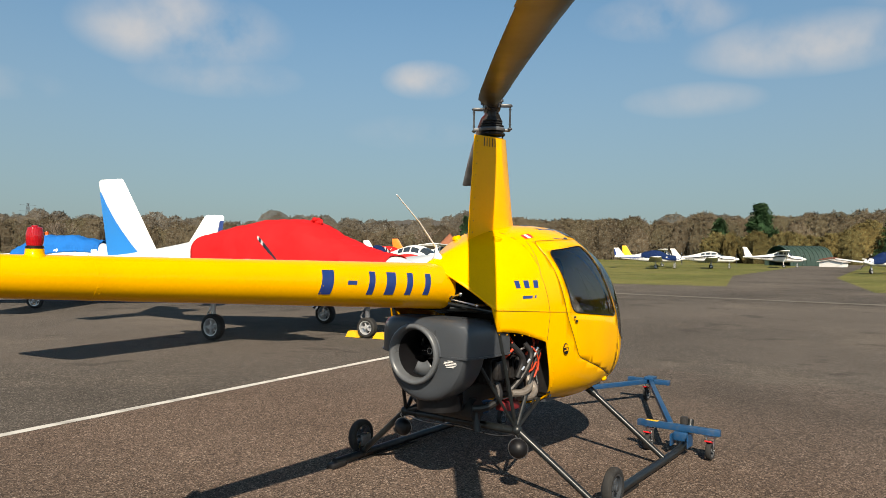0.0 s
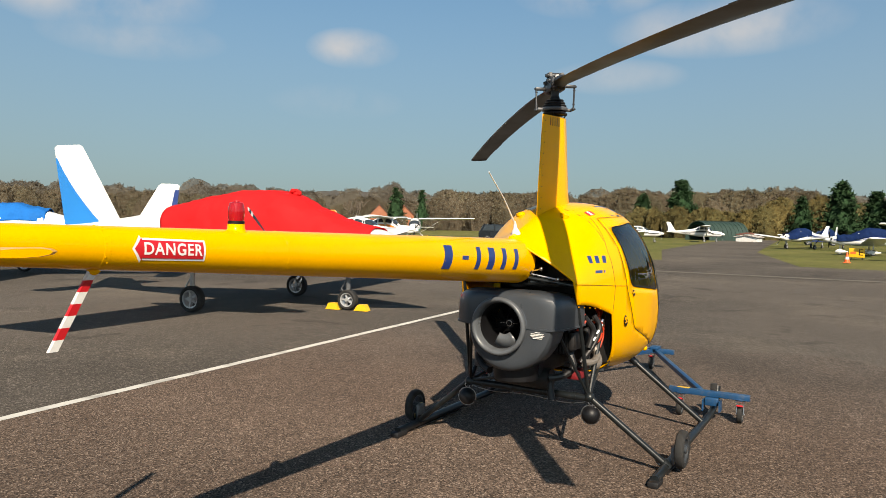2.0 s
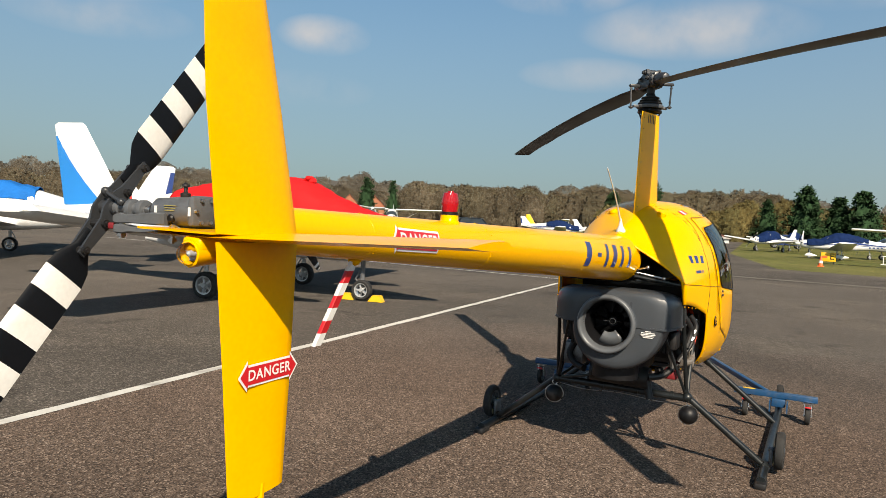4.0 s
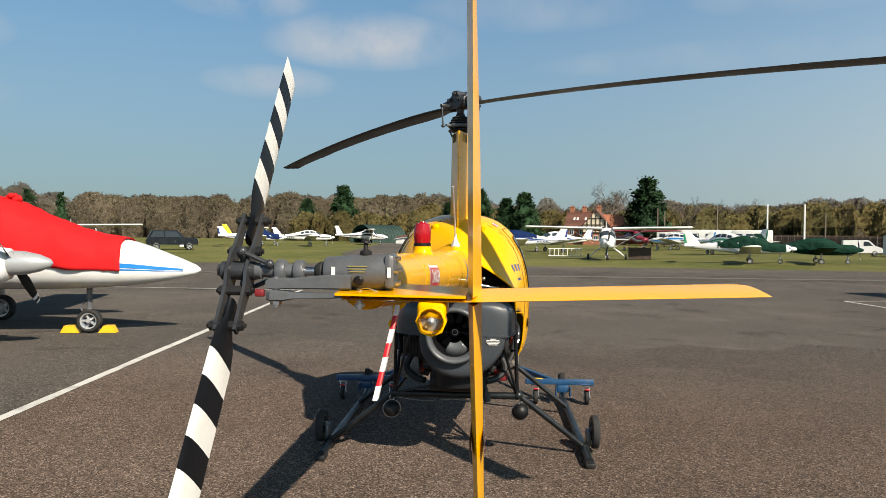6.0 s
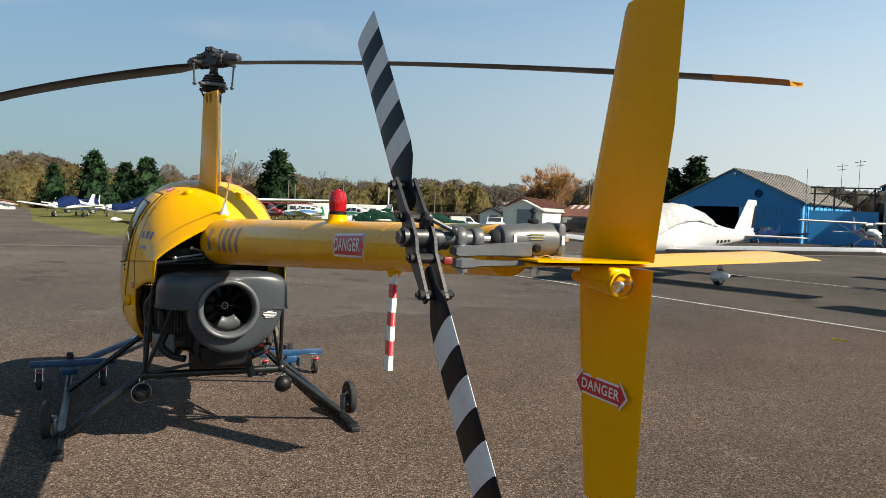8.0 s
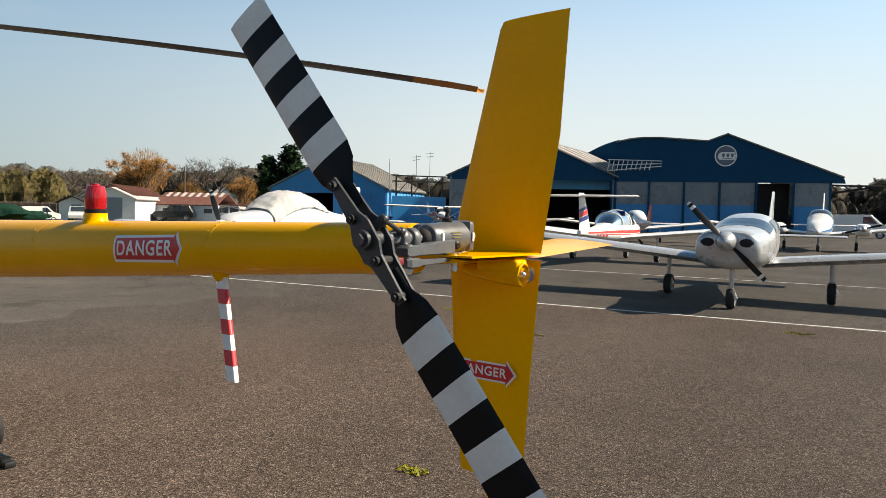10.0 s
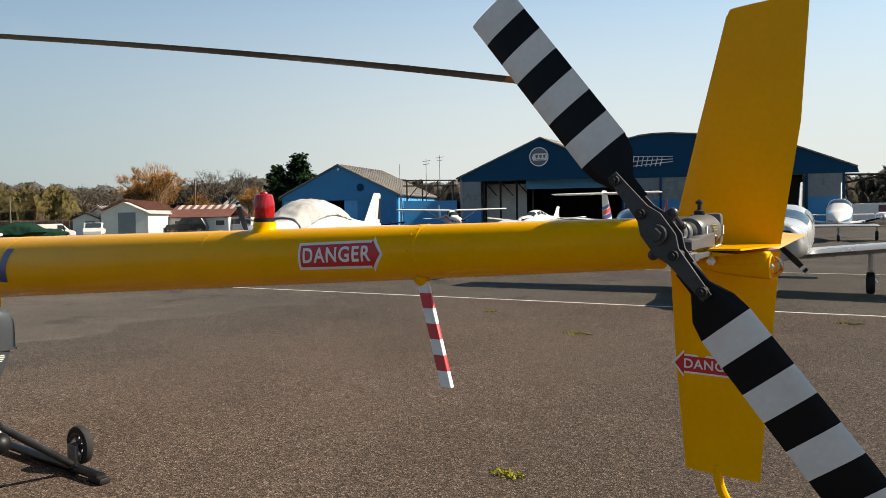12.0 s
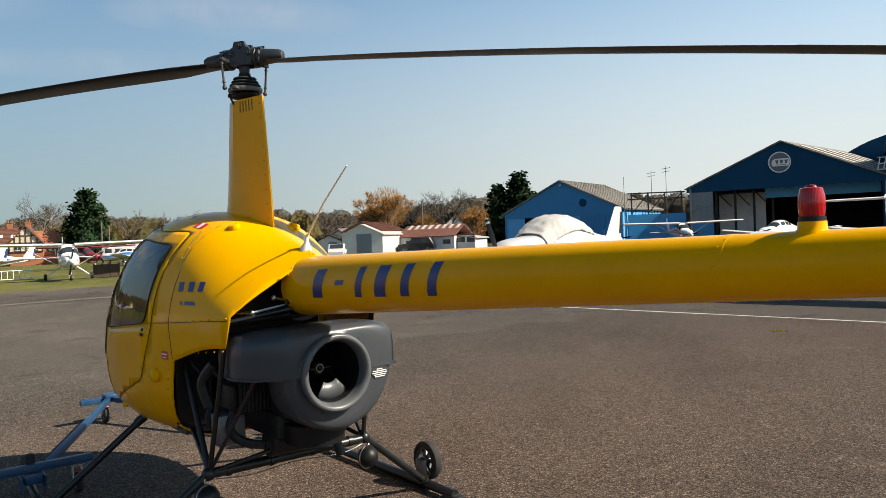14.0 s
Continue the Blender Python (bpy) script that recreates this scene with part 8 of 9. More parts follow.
for x, y in ((-5.2, 4.5), (-2.6, 4.5), (0.6, 3.6)):
    bm = B()
    box(bm, (x, y, 7.3), (0.9, 0.7, 1.3))
    box(bm, (x, y, 7.9), (1.05, 0.85, 0.15))
    stack = part("chimney", bm, BRICK, hs, "brick chimney with pots")
    for q in (-0.22, 0.22):
        bm = B()
        cyl(bm, (x + q, y, 7.97), (x + q, y, 8.25), 0.12, seg=8)
        part("chimney_pot", bm, BRICK, stack)
for x, y, z in ((gx - 1.35, -0.16, 3.3), (gx + 1.35, -0.16, 3.3), (gx, -0.06, 1.4), (5.1, 0.5, 3.0), (-4.8, 1.45, 2.6), (-2.6, 1.45, 2.6)):
    bm = B()
    box(bm, (x, y, z), (0.95, 0.1, 1.05))
    w = part("window", bm, SIGNWHITE, hs, "white window")
    for q in (-0.22, 0.22):
        bm = B()
        box(bm, (x + q, y - 0.05, z), (0.36, 0.06, 0.85))
        part("pane", bm, DARKGLASS, w)

# poles, pylon, windsock, fence
for az, d, hh in ((-20.3, 95, 5.6), (-22.7, 92, 5.4), (-16.9, 125, 6.5), (-13.2, 120, 5.5), (-24.0, 110, 5.0), (-88.2, 100, 9.0), (-12.7, 118, 6.0), (-36.0, 112, 7.5)):
    x, y = polar(az, d)
    bm = B()
    cyl(bm, (0, 0, 0), (0, 0, hh), 0.13, 0.09, seg=8)
    single("pole", bm, WHITEPAINT if az in (-20.3, -22.7) else BARK, "slim white pole at the field edge" if az in (-20.3, -22.7) else "bare wooden pole at the field edge", "pole", "field edge poles", at=tree_at(x, y))
x, y = polar(65.2, 420)
bm = B()
for s1, s2 in ((1, 1), (1, -1), (-1, 1), (-1, -1)):
    cyl(bm, (s1 * 2.2, s2 * 2.2, 0), (s1 * 0.3, s2 * 0.3, 24), 0.08, seg=4)
for k in range(7):
    w = 2.2 - 0.28 * k
    for a, b in (((w, w), (-w, w)), ((-w, w), (-w, -w)), ((-w, -w), (w, -w)), ((w, -w), (w, w))):
        cyl(bm, (*a, 3.4 * k), (b[0] * 0.88, b[1] * 0.88, 3.4 * k + 3.4), 0.04, seg=4)
for z in (17, 20, 23):
    cyl(bm, (-4, 0, z), (4, 0, z), 0.08, seg=4)
single("pylon", bm, CASTGREY, "far grey lattice power pylon", "pylon", at=tree_at(x, y))
x, y = polar(63.6, 150)
ws = thing("windsock", "orange and white windsock on a pole", "windsock", at=(x, y, ground_z(x, y)))
bm = B()
cyl(bm, (0, 0, 0), (0, 0, 4.6), 0.06, seg=8)
part("pole", bm, WHITEPAINT, ws)
bm = B()
lathe(bm, [(0.35, 0.0), (0.32, 0.5), (0.28, 1.0), (0.25, 1.5), (0.2, 2.0)], along((0, 0, 4.5), (0.25, 0.2, 2.6)), 14, mats=[0, 1, 0, 1], cap=False)
part("sock", bm, [CONEORANGE, SIGNWHITE], ws, "drooping striped sock")
bm = B()
for k in range(60):
    x, y = polar(-12.0 - 0.42 * k, 128 - 0.5 * k)
    z = ground_z(x, y)
    cyl(bm, (x, y, z), (x, y, z + 1.9), 0.05, seg=4)
    x2, y2 = polar(-12.0 - 0.42 * (k + 1), 128 - 0.5 * (k + 1))
    for q in (0.3, 0.9, 1.5, 1.85):
        cyl(bm, (x, y, z + q), (x2, y2, ground_z(x2, y2) + q), 0.02, seg=3)
single("fence", bm, BARK, "post and wire fence at the field edge", "fence", kind="stuff")
bm = B()
for k in range(160):
    a0 = polar(-13 - 0.115 * k, 139 - 0.09 * k)
    z = ground_z(*a0)
    box(bm, (*a0, z + 0.9), (0.32, 0.05, 1.8), Matrix.Rotation(radians(77), 4, "Z"))
single("board_fence", bm, TIMBER, "long dark board fence behind the caravans", "fence", kind="stuff")

# ---- light aircraft ----
LOW = dict(x=[2.75, 2.55, 2.0, 1.35, 0.9, 0.3, -0.4, -1.2, -2.4, -3.8, -4.55], w=[0.16, 0.34, 0.50, 0.54, 0.56, 0.58, 0.56, 0.46, 0.27, 0.12, 0.05],
           t=[1.22, 1.36, 1.45, 1.50, 1.74, 1.96, 1.98, 1.80, 1.50, 1.36, 1.32], b=[0.96, 0.80, 0.72, 0.70, 0.68, 0.67, 0.68, 0.74, 0.88, 1.05, 1.15])
HIGH = dict(x=[2.35, 2.2, 1.7, 1.1, 0.75, 0.2, -0.6, -1.3, -2.6, -4.2, -5.0], w=[0.15, 0.36, 0.48, 0.52, 0.54, 0.55, 0.54, 0.44, 0.25, 0.11, 0.05],
            t=[1.28, 1.42, 1.50, 1.55, 1.88, 2.14, 2.14, 1.86, 1.62, 1.46, 1.42], b=[1.0, 0.82, 0.74, 0.72, 0.70, 0.70, 0.72, 0.80, 0.98, 1.18, 1.26])
TWIN = dict(x=[3.88, 3.80, 3.4, 2.8, 2.1, 1.5, 0.8, 0.0, -1.0, -2.4, -4.0, -4.75], w=[0.015, 0.075, 0.25, 0.44, 0.55, 0.58, 0.61, 0.61, 0.55, 0.36, 0.16, 0.07],
            t=[1.035, 1.10, 1.27, 1.49, 1.62, 1.86, 2.13, 2.14, 2.00, 1.72, 1.50, 1.44], b=[1.005, 0.95, 0.85, 0.76, 0.72, 0.70, 0.70, 0.70, 0.74, 0.90, 1.10, 1.20])

BOXY = dict(x=[2.62, 2.50, 2.0, 1.35, 0.9, 0.3, -0.4, -1.2, -2.4, -3.8, -4.55], w=[0.42, 0.53, 0.59, 0.60, 0.60, 0.58, 0.55, 0.45, 0.27, 0.12, 0.05],
            t=[1.38, 1.42, 1.45, 1.48, 1.58, 1.70, 1.72, 1.62, 1.44, 1.34, 1.30], b=[0.90, 0.76, 0.71, 0.68, 0.66, 0.65, 0.66, 0.72, 0.88, 1.05, 1.15])
TRAINER = dict(x=[2.55, 2.4, 2.0, 1.5, 1.1, 0.4, -0.4, -1.2, -2.4, -3.6, -4.2], w=[0.16, 0.34, 0.46, 0.52, 0.56, 0.60, 0.57, 0.42, 0.22, 0.12, 0.06],
               t=[1.18, 1.30, 1.37, 1.41, 1.42, 1.42, 1.42, 1.38, 1.25, 1.17, 1.14], b=[0.94, 0.80, 0.72, 0.68, 0.66, 0.65, 0.66, 0.72, 0.84, 0.95, 1.0])


class Hull:
    def __init__(self, tab):
        self.tab = {}
        for k in "wtb":
            p = smooth_path([(x, 0, v) for x, v in zip(tab["x"], tab[k])], 6)
            self.tab[k] = ([-q.x for q in p], [q.z for q in p])
        self.x0, self.x1 = tab["x"][0], tab["x"][-1]

    def at(self, x, deg, off=0.0):
        w, t, b = (float(np.interp(-x, *self.tab[k])) for k in "wtb")
        a = radians(deg)
        e = 2 / 2.7
        y = (w + off) * math.copysign(abs(math.sin(a)) ** e, math.sin(a))
        z = (t + b) / 2 + ((t - b) / 2 + off) * math.copysign(abs(math.cos(a)) ** e, math.cos(a))
        return Vector((x, y, z))

    def patch(self, x0, x1, a0, a1, off, nx=8, na=6, wave=0.0, seed=0, ends=False):
        bm = B()
        rows = []
        for i in range(nx + 1):
            x = x0 + (x1 - x0) * i / nx
            row = []
            for j in range(na + 1):
                lo = a0(i / nx) if callable(a0) else a0
                hi = a1(i / nx) if callable(a1) else a1
                p = self.at(x, lo + (hi - lo) * j / na, off)
                if wave:
                    q = noise.noise(p * 2.2 + Vector((seed, 0, 0))) + 0.5 * noise.noise(p * 5.5) + 0.3 * noise.noise(Vector((p.x * 14, p.y * 4, p.z * 4)))
                    p += (p - Vector((p.x, 0, 1.2))).normalized() * q * wave
                row.append(bm.verts.new(p))
            rows.append(row)
        for a, b in zip(rows, rows[1:]):
            for j in range(na):
                bm.faces.new((a[j], a[j + 1], b[j + 1], b[j]))
        if ends:
            for r in (rows[0], rows[-1]):
                bm.faces.new(r)
        bmesh.ops.recalc_face_normals(bm, faces=bm.faces)
        return bm


def wing_loft(bm, root, tip, thick, mi=0, mats=None, n=6):
    """root, tip: (x of the leading edge, y, z, chord)."""
    rings = []
    for k in range(n + 1):
        f = k / n
        x, y, z, c = (a + (b - a) * f for a, b in zip(root, tip))
        rings.append([Vector((x - u, y, z + v)) for u, v in airfoil(c, thick, 6)])
    x, y, z, c = tip
    rings.append([Vector((x - c * 0.1 - u * 0.8, y + math.copysign(c * 0.06, y if abs(y) > 1e-6 else 1), z + v * 0.3)) for u, v in airfoil(c, thick, 6)])
    loft(bm, rings, mi=mi, mats=mats)


def fin_loft(bm, root, tip, thick=0.08, y=0.0, mi=0):
    """root, tip: (leading x, trailing x, z)."""
    rings = []
    for k in range(5):
        f = k / 4
        l, t, z = (a + (b - a) * f for a, b in zip(root, tip))
        rings.append([Vector((l - u, y + v, z)) for u, v in airfoil(l - t, thick, 6)])
    rings.append([Vector(((p.x - (tip[0] + tip[1]) / 2) * 0.8 + (tip[0] + tip[1]) / 2, (p.y - y) * 0.3 + y, tip[2] + 0.05)) for p in rings[-1]])
    loft(bm, rings, mi=mi)


def fin_patch(root, tip, z0, z1, a0, b0, a1, b1, slope=0.0):
    """Paint on both faces of a fin: a..b of the chord at z0, and at z1."""
    bm = B()
    for s in (1, -1):
        rows = []
        for i in range(7):
            row = []
            for j in range(7):
                f = i / 6
                u = (a0 + (a1 - a0) * f) + ((b0 + (b1 - b0) * f) - (a0 + (a1 - a0) * f)) * j / 6
                z = z0 + (z1 - z0) * f + slope * (u - 0.5)
                k = (z - root[2]) / (tip[2] - root[2])
                l, t = root[0] + (tip[0] - root[0]) * k, root[1] + (tip[1] - root[1]) * k
                th = 0.08 * (l - t) * 5 * (0.2969 * math.sqrt(u) - 0.126 * u - 0.3516 * u * u + 0.2843 * u**3 - 0.1015 * u**4)
                row.append(bm.verts.new((l - u * (l - t), s * (th * 1.06 + 0.006), z)))
            rows.append(row)
        for a, b in zip(rows, rows[1:]):
            for j in range(6):
                q = (a[j], a[j + 1], b[j + 1], b[j])
                bm.faces.new(q if s < 0 else q[::-1])
    return bm


def propeller(parent, c, r, ang, banded=True, spin=SILVER, nose=0.34):
    bm = B()
    for s in (1, -1):
        d = Vector((0, math.cos(ang), math.sin(ang))) * s
        e = Vector((0, -math.sin(ang), math.cos(ang))) * s
        rings = []
        for f, ch in ((0.08, 0.06), (0.2, 0.10), (0.45, 0.13), (0.7, 0.12), (0.84, 0.10), (0.9, 0.095), (0.96, 0.085), (1.0, 0.05)):
            tw = radians(58 - 40 * f)
            rings.append([Vector(c) + d * r * f + (e * math.cos(tw) + Vector((1, 0, 0)) * math.sin(tw)) * (u - ch * 0.4) + Vector((1, 0, 0)) * v for u, v in airfoil(ch, 0.14, 4)])
        loft(bm, rings, mats=[0, 0, 0, 0, 1 if banded else 0, 0, 1 if banded else 0])
    part("propeller", bm, [BLADEGREY, SIGNWHITE], parent, "dark propeller with white tip bands")
    bm = B()
    lathe(bm, [(0.17, -0.02), (0.162, nose * 0.28), (0.118, nose * 0.66), (0.055, nose * 0.93), (0.0, nose)], along(Vector(c), Vector(c) + Vector((1, 0, 0))), 18)
    part("spinner", bm, spin, parent, "rounded spinner")


def undercarriage(parent, x, y, top, r=0.21, spat=None, leg=SILVER):
    bm = B()
    cyl(bm, (x, y, top), (x, y, r + 0.12), 0.045, seg=10)
    cyl(bm, (x, y, r + 0.2), (x + 0.02, y + 0.09, r), 0.03, seg=8)
    tube(bm, [(x - 0.05, y, r + 0.35), (x - 0.14, y, r + 0.2), (x - 0.06, y, r + 0.1)], 0.015, 6)
    g = part("gear_leg", bm, leg, parent, "metal undercarriage leg")
    bm = B()
    wheel(bm, (x, y, r), (0, 1, 0), r, 0.14, 0, 1, 5)
    part("wheel", bm, [RUBBER, SILVER], g, "black tyre on a pale hub")
    if spat:
        bm = B()
        rings = []
        for f, w, t, b in ((0.0, 0.03, 0.22, 0.17), (0.12, 0.1, 0.36, 0.1), (0.35, 0.14, 0.42, 0.08), (0.6, 0.12, 0.36, 0.1), (1.0, 0.03, 0.26, 0.2)):
            rings.append([Vector((x + 0.34 - 0.85 * f, y + w * math.cos(a), (t + b) / 2 + (t - b) / 2 * math.sin(a))) for a in (2 * math.pi * k / 10 for k in range(10))])
        loft(bm, rings)
        part("wheel_spat", bm, spat, g, "streamlined wheel spat")


def aircraft(x, y, heading, label, kind="low", paint=WHITEPAINT, trim=PLANEBLUE, tail=None, cover=None, cover_x=(1.6, -1.6), cover_deg=112, spats=False, ttail=False,
             scale=1.0, prop=0.9, glass_on=True, span=None, group="parked aircraft", stripe=True, bars=True, name="light_aircraft", wing_tip=None, dih=None, fin_top=None):
    """heading: degrees, the way the nose points. The origin is on the ground between the main wheels."""
    t = thing(name, label, "aircraft", group, (x, y, ground_z(x, y)), heading)
    t.scale = (scale,) * 3
    hl = Hull({"low": LOW, "high": HIGH, "twin": TWIN, "trainer": TRAINER, "boxy": BOXY}[kind])
    boxy = kind == "boxy"
    bubble, kind = kind == "trainer", "low" if kind in ("trainer", "boxy") else kind
    bm = B()
    xs = [hl.x0 + (hl.x1 - hl.x0) * (k / 34) ** 1.35 for k in range(35)]
    loft(bm, [[hl.at(q, 360 * i / 24) for i in range(24)] for q in xs])
    part("fuselage", bm, paint, t, "", 60)
    span = span or {"low": 9.6, "high": 10.9, "twin": 11.85}[kind]
    wx, wz, ch = {"low": (0.75, 0.84, 1.55), "high": (0.72, 2.10, 1.5), "twin": (0.95, 0.86, 1.6)}[kind]
    wz = 0.76 if boxy else wz
    dih = dih if dih is not None else 0.02 if kind == "high" else 0.095
    for s in (1, -1):
        bm = B()
        wing_loft(bm, (wx, s * 0.35, wz, ch), (wx - 0.12, s * span / 2, wz + dih * span / 2, ch * (0.78 if kind != "twin" else 0.85)), 0.135, mats=[0] * 5 + [1] * 2 if wing_tip else None)
        part("wing", bm, [paint, wing_tip] if wing_tip else paint, t, "", 40)
        if boxy:
            # painted bands round the wing tip
            root_w, tip_w = (wx, s * 0.35, wz, ch), (wx - 0.12, s * span / 2, wz + dih * span / 2, ch * 0.78)
            mixw = lambda f: tuple(a + (b - a) * f for a, b in zip(root_w, tip_w))  # noqa: E731
            for f0, f1, mt in ((0.84, 0.875, LETTERBLUE), (0.89, 0.925, PLANERED), (0.935, 0.95, LETTERBLUE)):
                bm = B()
                loft(bm, [[Vector((x_ - u + 0.012, y_, z_ + v * 1.12)) for u, v in airfoil(c_ + 0.02, 0.135, 6)] for x_, y_, z_, c_ in (mixw(f0), mixw(f1))])
                part("tip_band", bm, mt, t, "painted wing-tip band", 40)
        bm = B()
        tz = hl.at(hl.x1 + 0.4, 90).z
        if ttail:
            tz = 2.22
        wing_loft(bm, (hl.x1 + 0.72, s * 0.02, tz, 0.8), (hl.x1 + 0.62, s * 1.65, tz, 0.66), 0.1)
        part("tailplane", bm, paint, t, "", 40)
        if kind == "high":
            bm = B()
            a, b = Vector((0.25, s * 0.5, 0.85)), Vector((0.25, s * 2.5, 2.08))
            loft(bm, [[p + Vector((u - 0.06, 0, v)) for u, v in airfoil(0.13, 0.35, 4)] for p in (a, b)])
            part("wing_strut", bm, paint, t)
    bm = B()
    top = fin_top or ({"low": 2.25, "high": 2.65, "twin": 3.0}[kind] if not ttail else 2.25)
    root_ = (hl.x1 + 1.25, hl.x1 + 0.02, hl.at(hl.x1 + 0.5, 0).z - 0.1) if kind != "twin" else (-3.12, -4.75, 1.40)
    tip_ = (hl.x1 + 0.45, hl.x1 - 0.12, top) if kind != "twin" else (-4.27, -5.08, 3.11)
    fin_loft(bm, root_, tip_)
    part("fin", bm, tail or paint, t, "", 40)
    if ttail:
        for z0, z1, mt in ((1.45, 1.58, LETTERBLUE), (1.60, 1.74, PLANERED), (1.76, 1.86, LETTERBLUE)):
            part("fin_band", fin_patch(root_, tip_, z0, z1, 0.03, 1.0, 0.03, 1.0, -0.15), mt, t, "", 180)
    elif tail is None and trim:
        u0, u1 = (0.30, 0.95) if kind == "twin" else (0.82, 0.82)
        part("rudder_stripe", fin_patch(root_, tip_, 1.45, top - 0.12, u0, 1.0, u1, 1.0), trim, t, "", 180)
    if stripe and trim:
        for s in (1, -1):
            for d0, d1, o in (((89.5, 95.0, 0.006), (97.0, 99.8, 0.006)) if kind == "twin" else ((84, 92, 0.006), (95, 99, 0.006))):
                part("stripe", hl.patch(hl.x0 - 0.25, hl.x1 + 0.6, s * d0, s * d1, o, 22, 1), trim, t, "", 180)
    if bars:
        for s in (1, -1):
            for k in range(4):
                part("registration_bar", hl.patch(-1.9 - 0.26 * k, -2.05 - 0.26 * k, s * 103, s * 118, 0.008, 2, 2), trim or BLACK, t, "", 180)
    if bubble:
        # clear canopy with white hoops over two seats
        rows = ((1.28, 0.40, 1.40), (1.0, 0.50, 1.56), (0.6, 0.54, 1.74), (0.15, 0.55, 1.81), (-0.3, 0.53, 1.80), (-0.75, 0.48, 1.72), (-1.1, 0.40, 1.55), (-1.35, 0.30, 1.36))
        arch = lambda w, z, k=1.0: [(w * k * math.cos(a), 1.30 + (z - 1.30) * k * math.sin(a) ** 0.8) for a in (math.pi * i / 14 for i in range(15))]  # noqa: E731
        bm = B()
        loft(bm, [[Vector((q, y_, z_)) for y_, z_ in arch(w, z)] for q, w, z in rows], cap=False, closed=False)
        canopy = part("canopy", bm, GLASS, t, "clear bubble canopy", 180)
        for k in (1, 3, 5):
            bm = B()
            q, w, z = rows[k]
            tube(bm, [(q, y_, z_) for y_, z_ in arch(w, z, 1.005)], 0.035, 6)
            part("hoop", bm, paint, canopy, "white canopy hoop")
        for s in (1, -1):
            bm = B()
            box(bm, (-0.25, s * 0.25, 1.52), (0.12, 0.38, 0.55), pose(0, 0, 0, 0, -14, 0), bev=0.05)
            part("seat", bm, NAVY, t, "dark cabin seat")
        bm = B()
        box(bm, (0.85, 0, 1.45), (0.2, 0.85, 0.2), bev=0.05)
        part("instrument_panel", bm, BLACK, t)
    elif glass_on and not (cover and cover_x[0] > 1.2):
        if kind == "low" or kind == "twin":
            part("windscreen", hl.patch(1.30, 0.72, -58, 58, 0.008, 5, 10), DARKGLASS, t, "dark glazing", 180)
            wins = ((0.60, 0.02), (-0.08, -0.62), (-0.72, -1.15)) if kind == "low" else ((1.1, 0.55), (0.45, -0.1), (-0.2, -0.75), (-0.85, -1.3))
        else:
            part("windscreen", hl.patch(1.08, 0.62, -66, 66, 0.008, 5, 10), DARKGLASS, t, "dark glazing", 180)
            wins = ((0.52, -0.02), (-0.12, -0.62), (-0.75, -1.2))
        for a, b in wins:
            for s in (1, -1):
                part("side_window", hl.patch(a, b, s * 42, s * 74, 0.008, 3, 3), DARKGLASS, t, "dark glazing", 180)
    if cover:
        c0, c1 = cover_x
        edge_ = (lambda f: 100.0) if kind == "twin" else (lambda f: cover_deg - 22 * f)
        bm = hl.patch(c0, c1, lambda f: -edge_(f), edge_, 0.035, 60, 44, 0.04 if kind == "twin" else 0.06, 3 + x)
        ob = part("canvas_cover", bm, cover, t, "loose canvas cover strapped over the cabin", 180)
        solid(ob, 0.01)
    if kind != "twin":
        pz = 1.22 if boxy else 1.09
        propeller(t, (hl.x0 + 0.03, 0, pz), 0.92, prop, spin=paint)
        for s in (1, -1):
            bm = B()
            if boxy:
                ball(bm, (hl.x0 - 0.03, s * 0.31, pz - 0.02), (0.06, 0.13, 0.085), 14, 10)
            else:
                ball(bm, (hl.x0 - 0.12, s * 0.24, 1.16), (0.06, 0.10, 0.07), 10, 8)
            # solid blob: the intake's inner shade is put into its black colour
            part("air_intake", bm, SHADEBLACK, t, "cooling intake, its shaded hollow given as a black blob")
        undercarriage(t, hl.x0 - 0.72, 0, 0.85, 0.18, paint if spats else None)
    else:
        undercarriage(t, 2.13, 0, 0.85, 0.19, None, CASTGREY)
    tr = {"low": 1.525, "high": 1.25, "twin": 1.70}[kind]
    for s in (1, -1):
        if kind == "high":
            bm = B()
            tube(bm, [(-0.1, s * 0.4, 0.82), (-0.05, s * 0.9, 0.45), (0, s * (tr - 0.08), 0.22)], [0.05, 0.04, 0.03], 8)
            part("spring_leg", bm, paint, t)
            bm = B()
            wheel(bm, (0, s * tr, 0.2), (0, 1, 0), 0.2, 0.14, 0, 1, 5)
            part("wheel", bm, [RUBBER, SILVER], t, "black tyre on a pale hub")
            if spats:
                bm = B()
                ball(bm, (0, s * tr, 0.27), (0.42, 0.13, 0.17), 14, 10)
                part("wheel_spat", bm, paint, t, "streamlined wheel spat")
        else:
            undercarriage(t, 0, s * tr, 0.86, 0.21 if kind == "low" else 0.235, paint if spats else None)
        if kind == "twin":
            bm = B()
            rings = []
            for q, w, zt, zb in ((1.82, 0.16, 1.36, 1.04), (1.78, 0.24, 1.40, 0.97), (1.55, 0.35, 1.43, 0.87), (0.95, 0.41, 1.45, 0.80), (0.1, 0.37, 1.30, 0.78), (-0.6, 0.22, 1.12, 0.88), (-1.0, 0.08, 1.03, 0.95)):
                rings.append([Vector((q, s * 1.95 + w * math.copysign(abs(math.cos(a)) ** 0.8, math.cos(a)), (zt + zb) / 2 + (zt - zb) / 2 * math.copysign(abs(math.sin(a)) ** 0.8, math.sin(a)))) for a in (2 * math.pi * k / 20 for k in range(20))])
            loft(bm, rings)
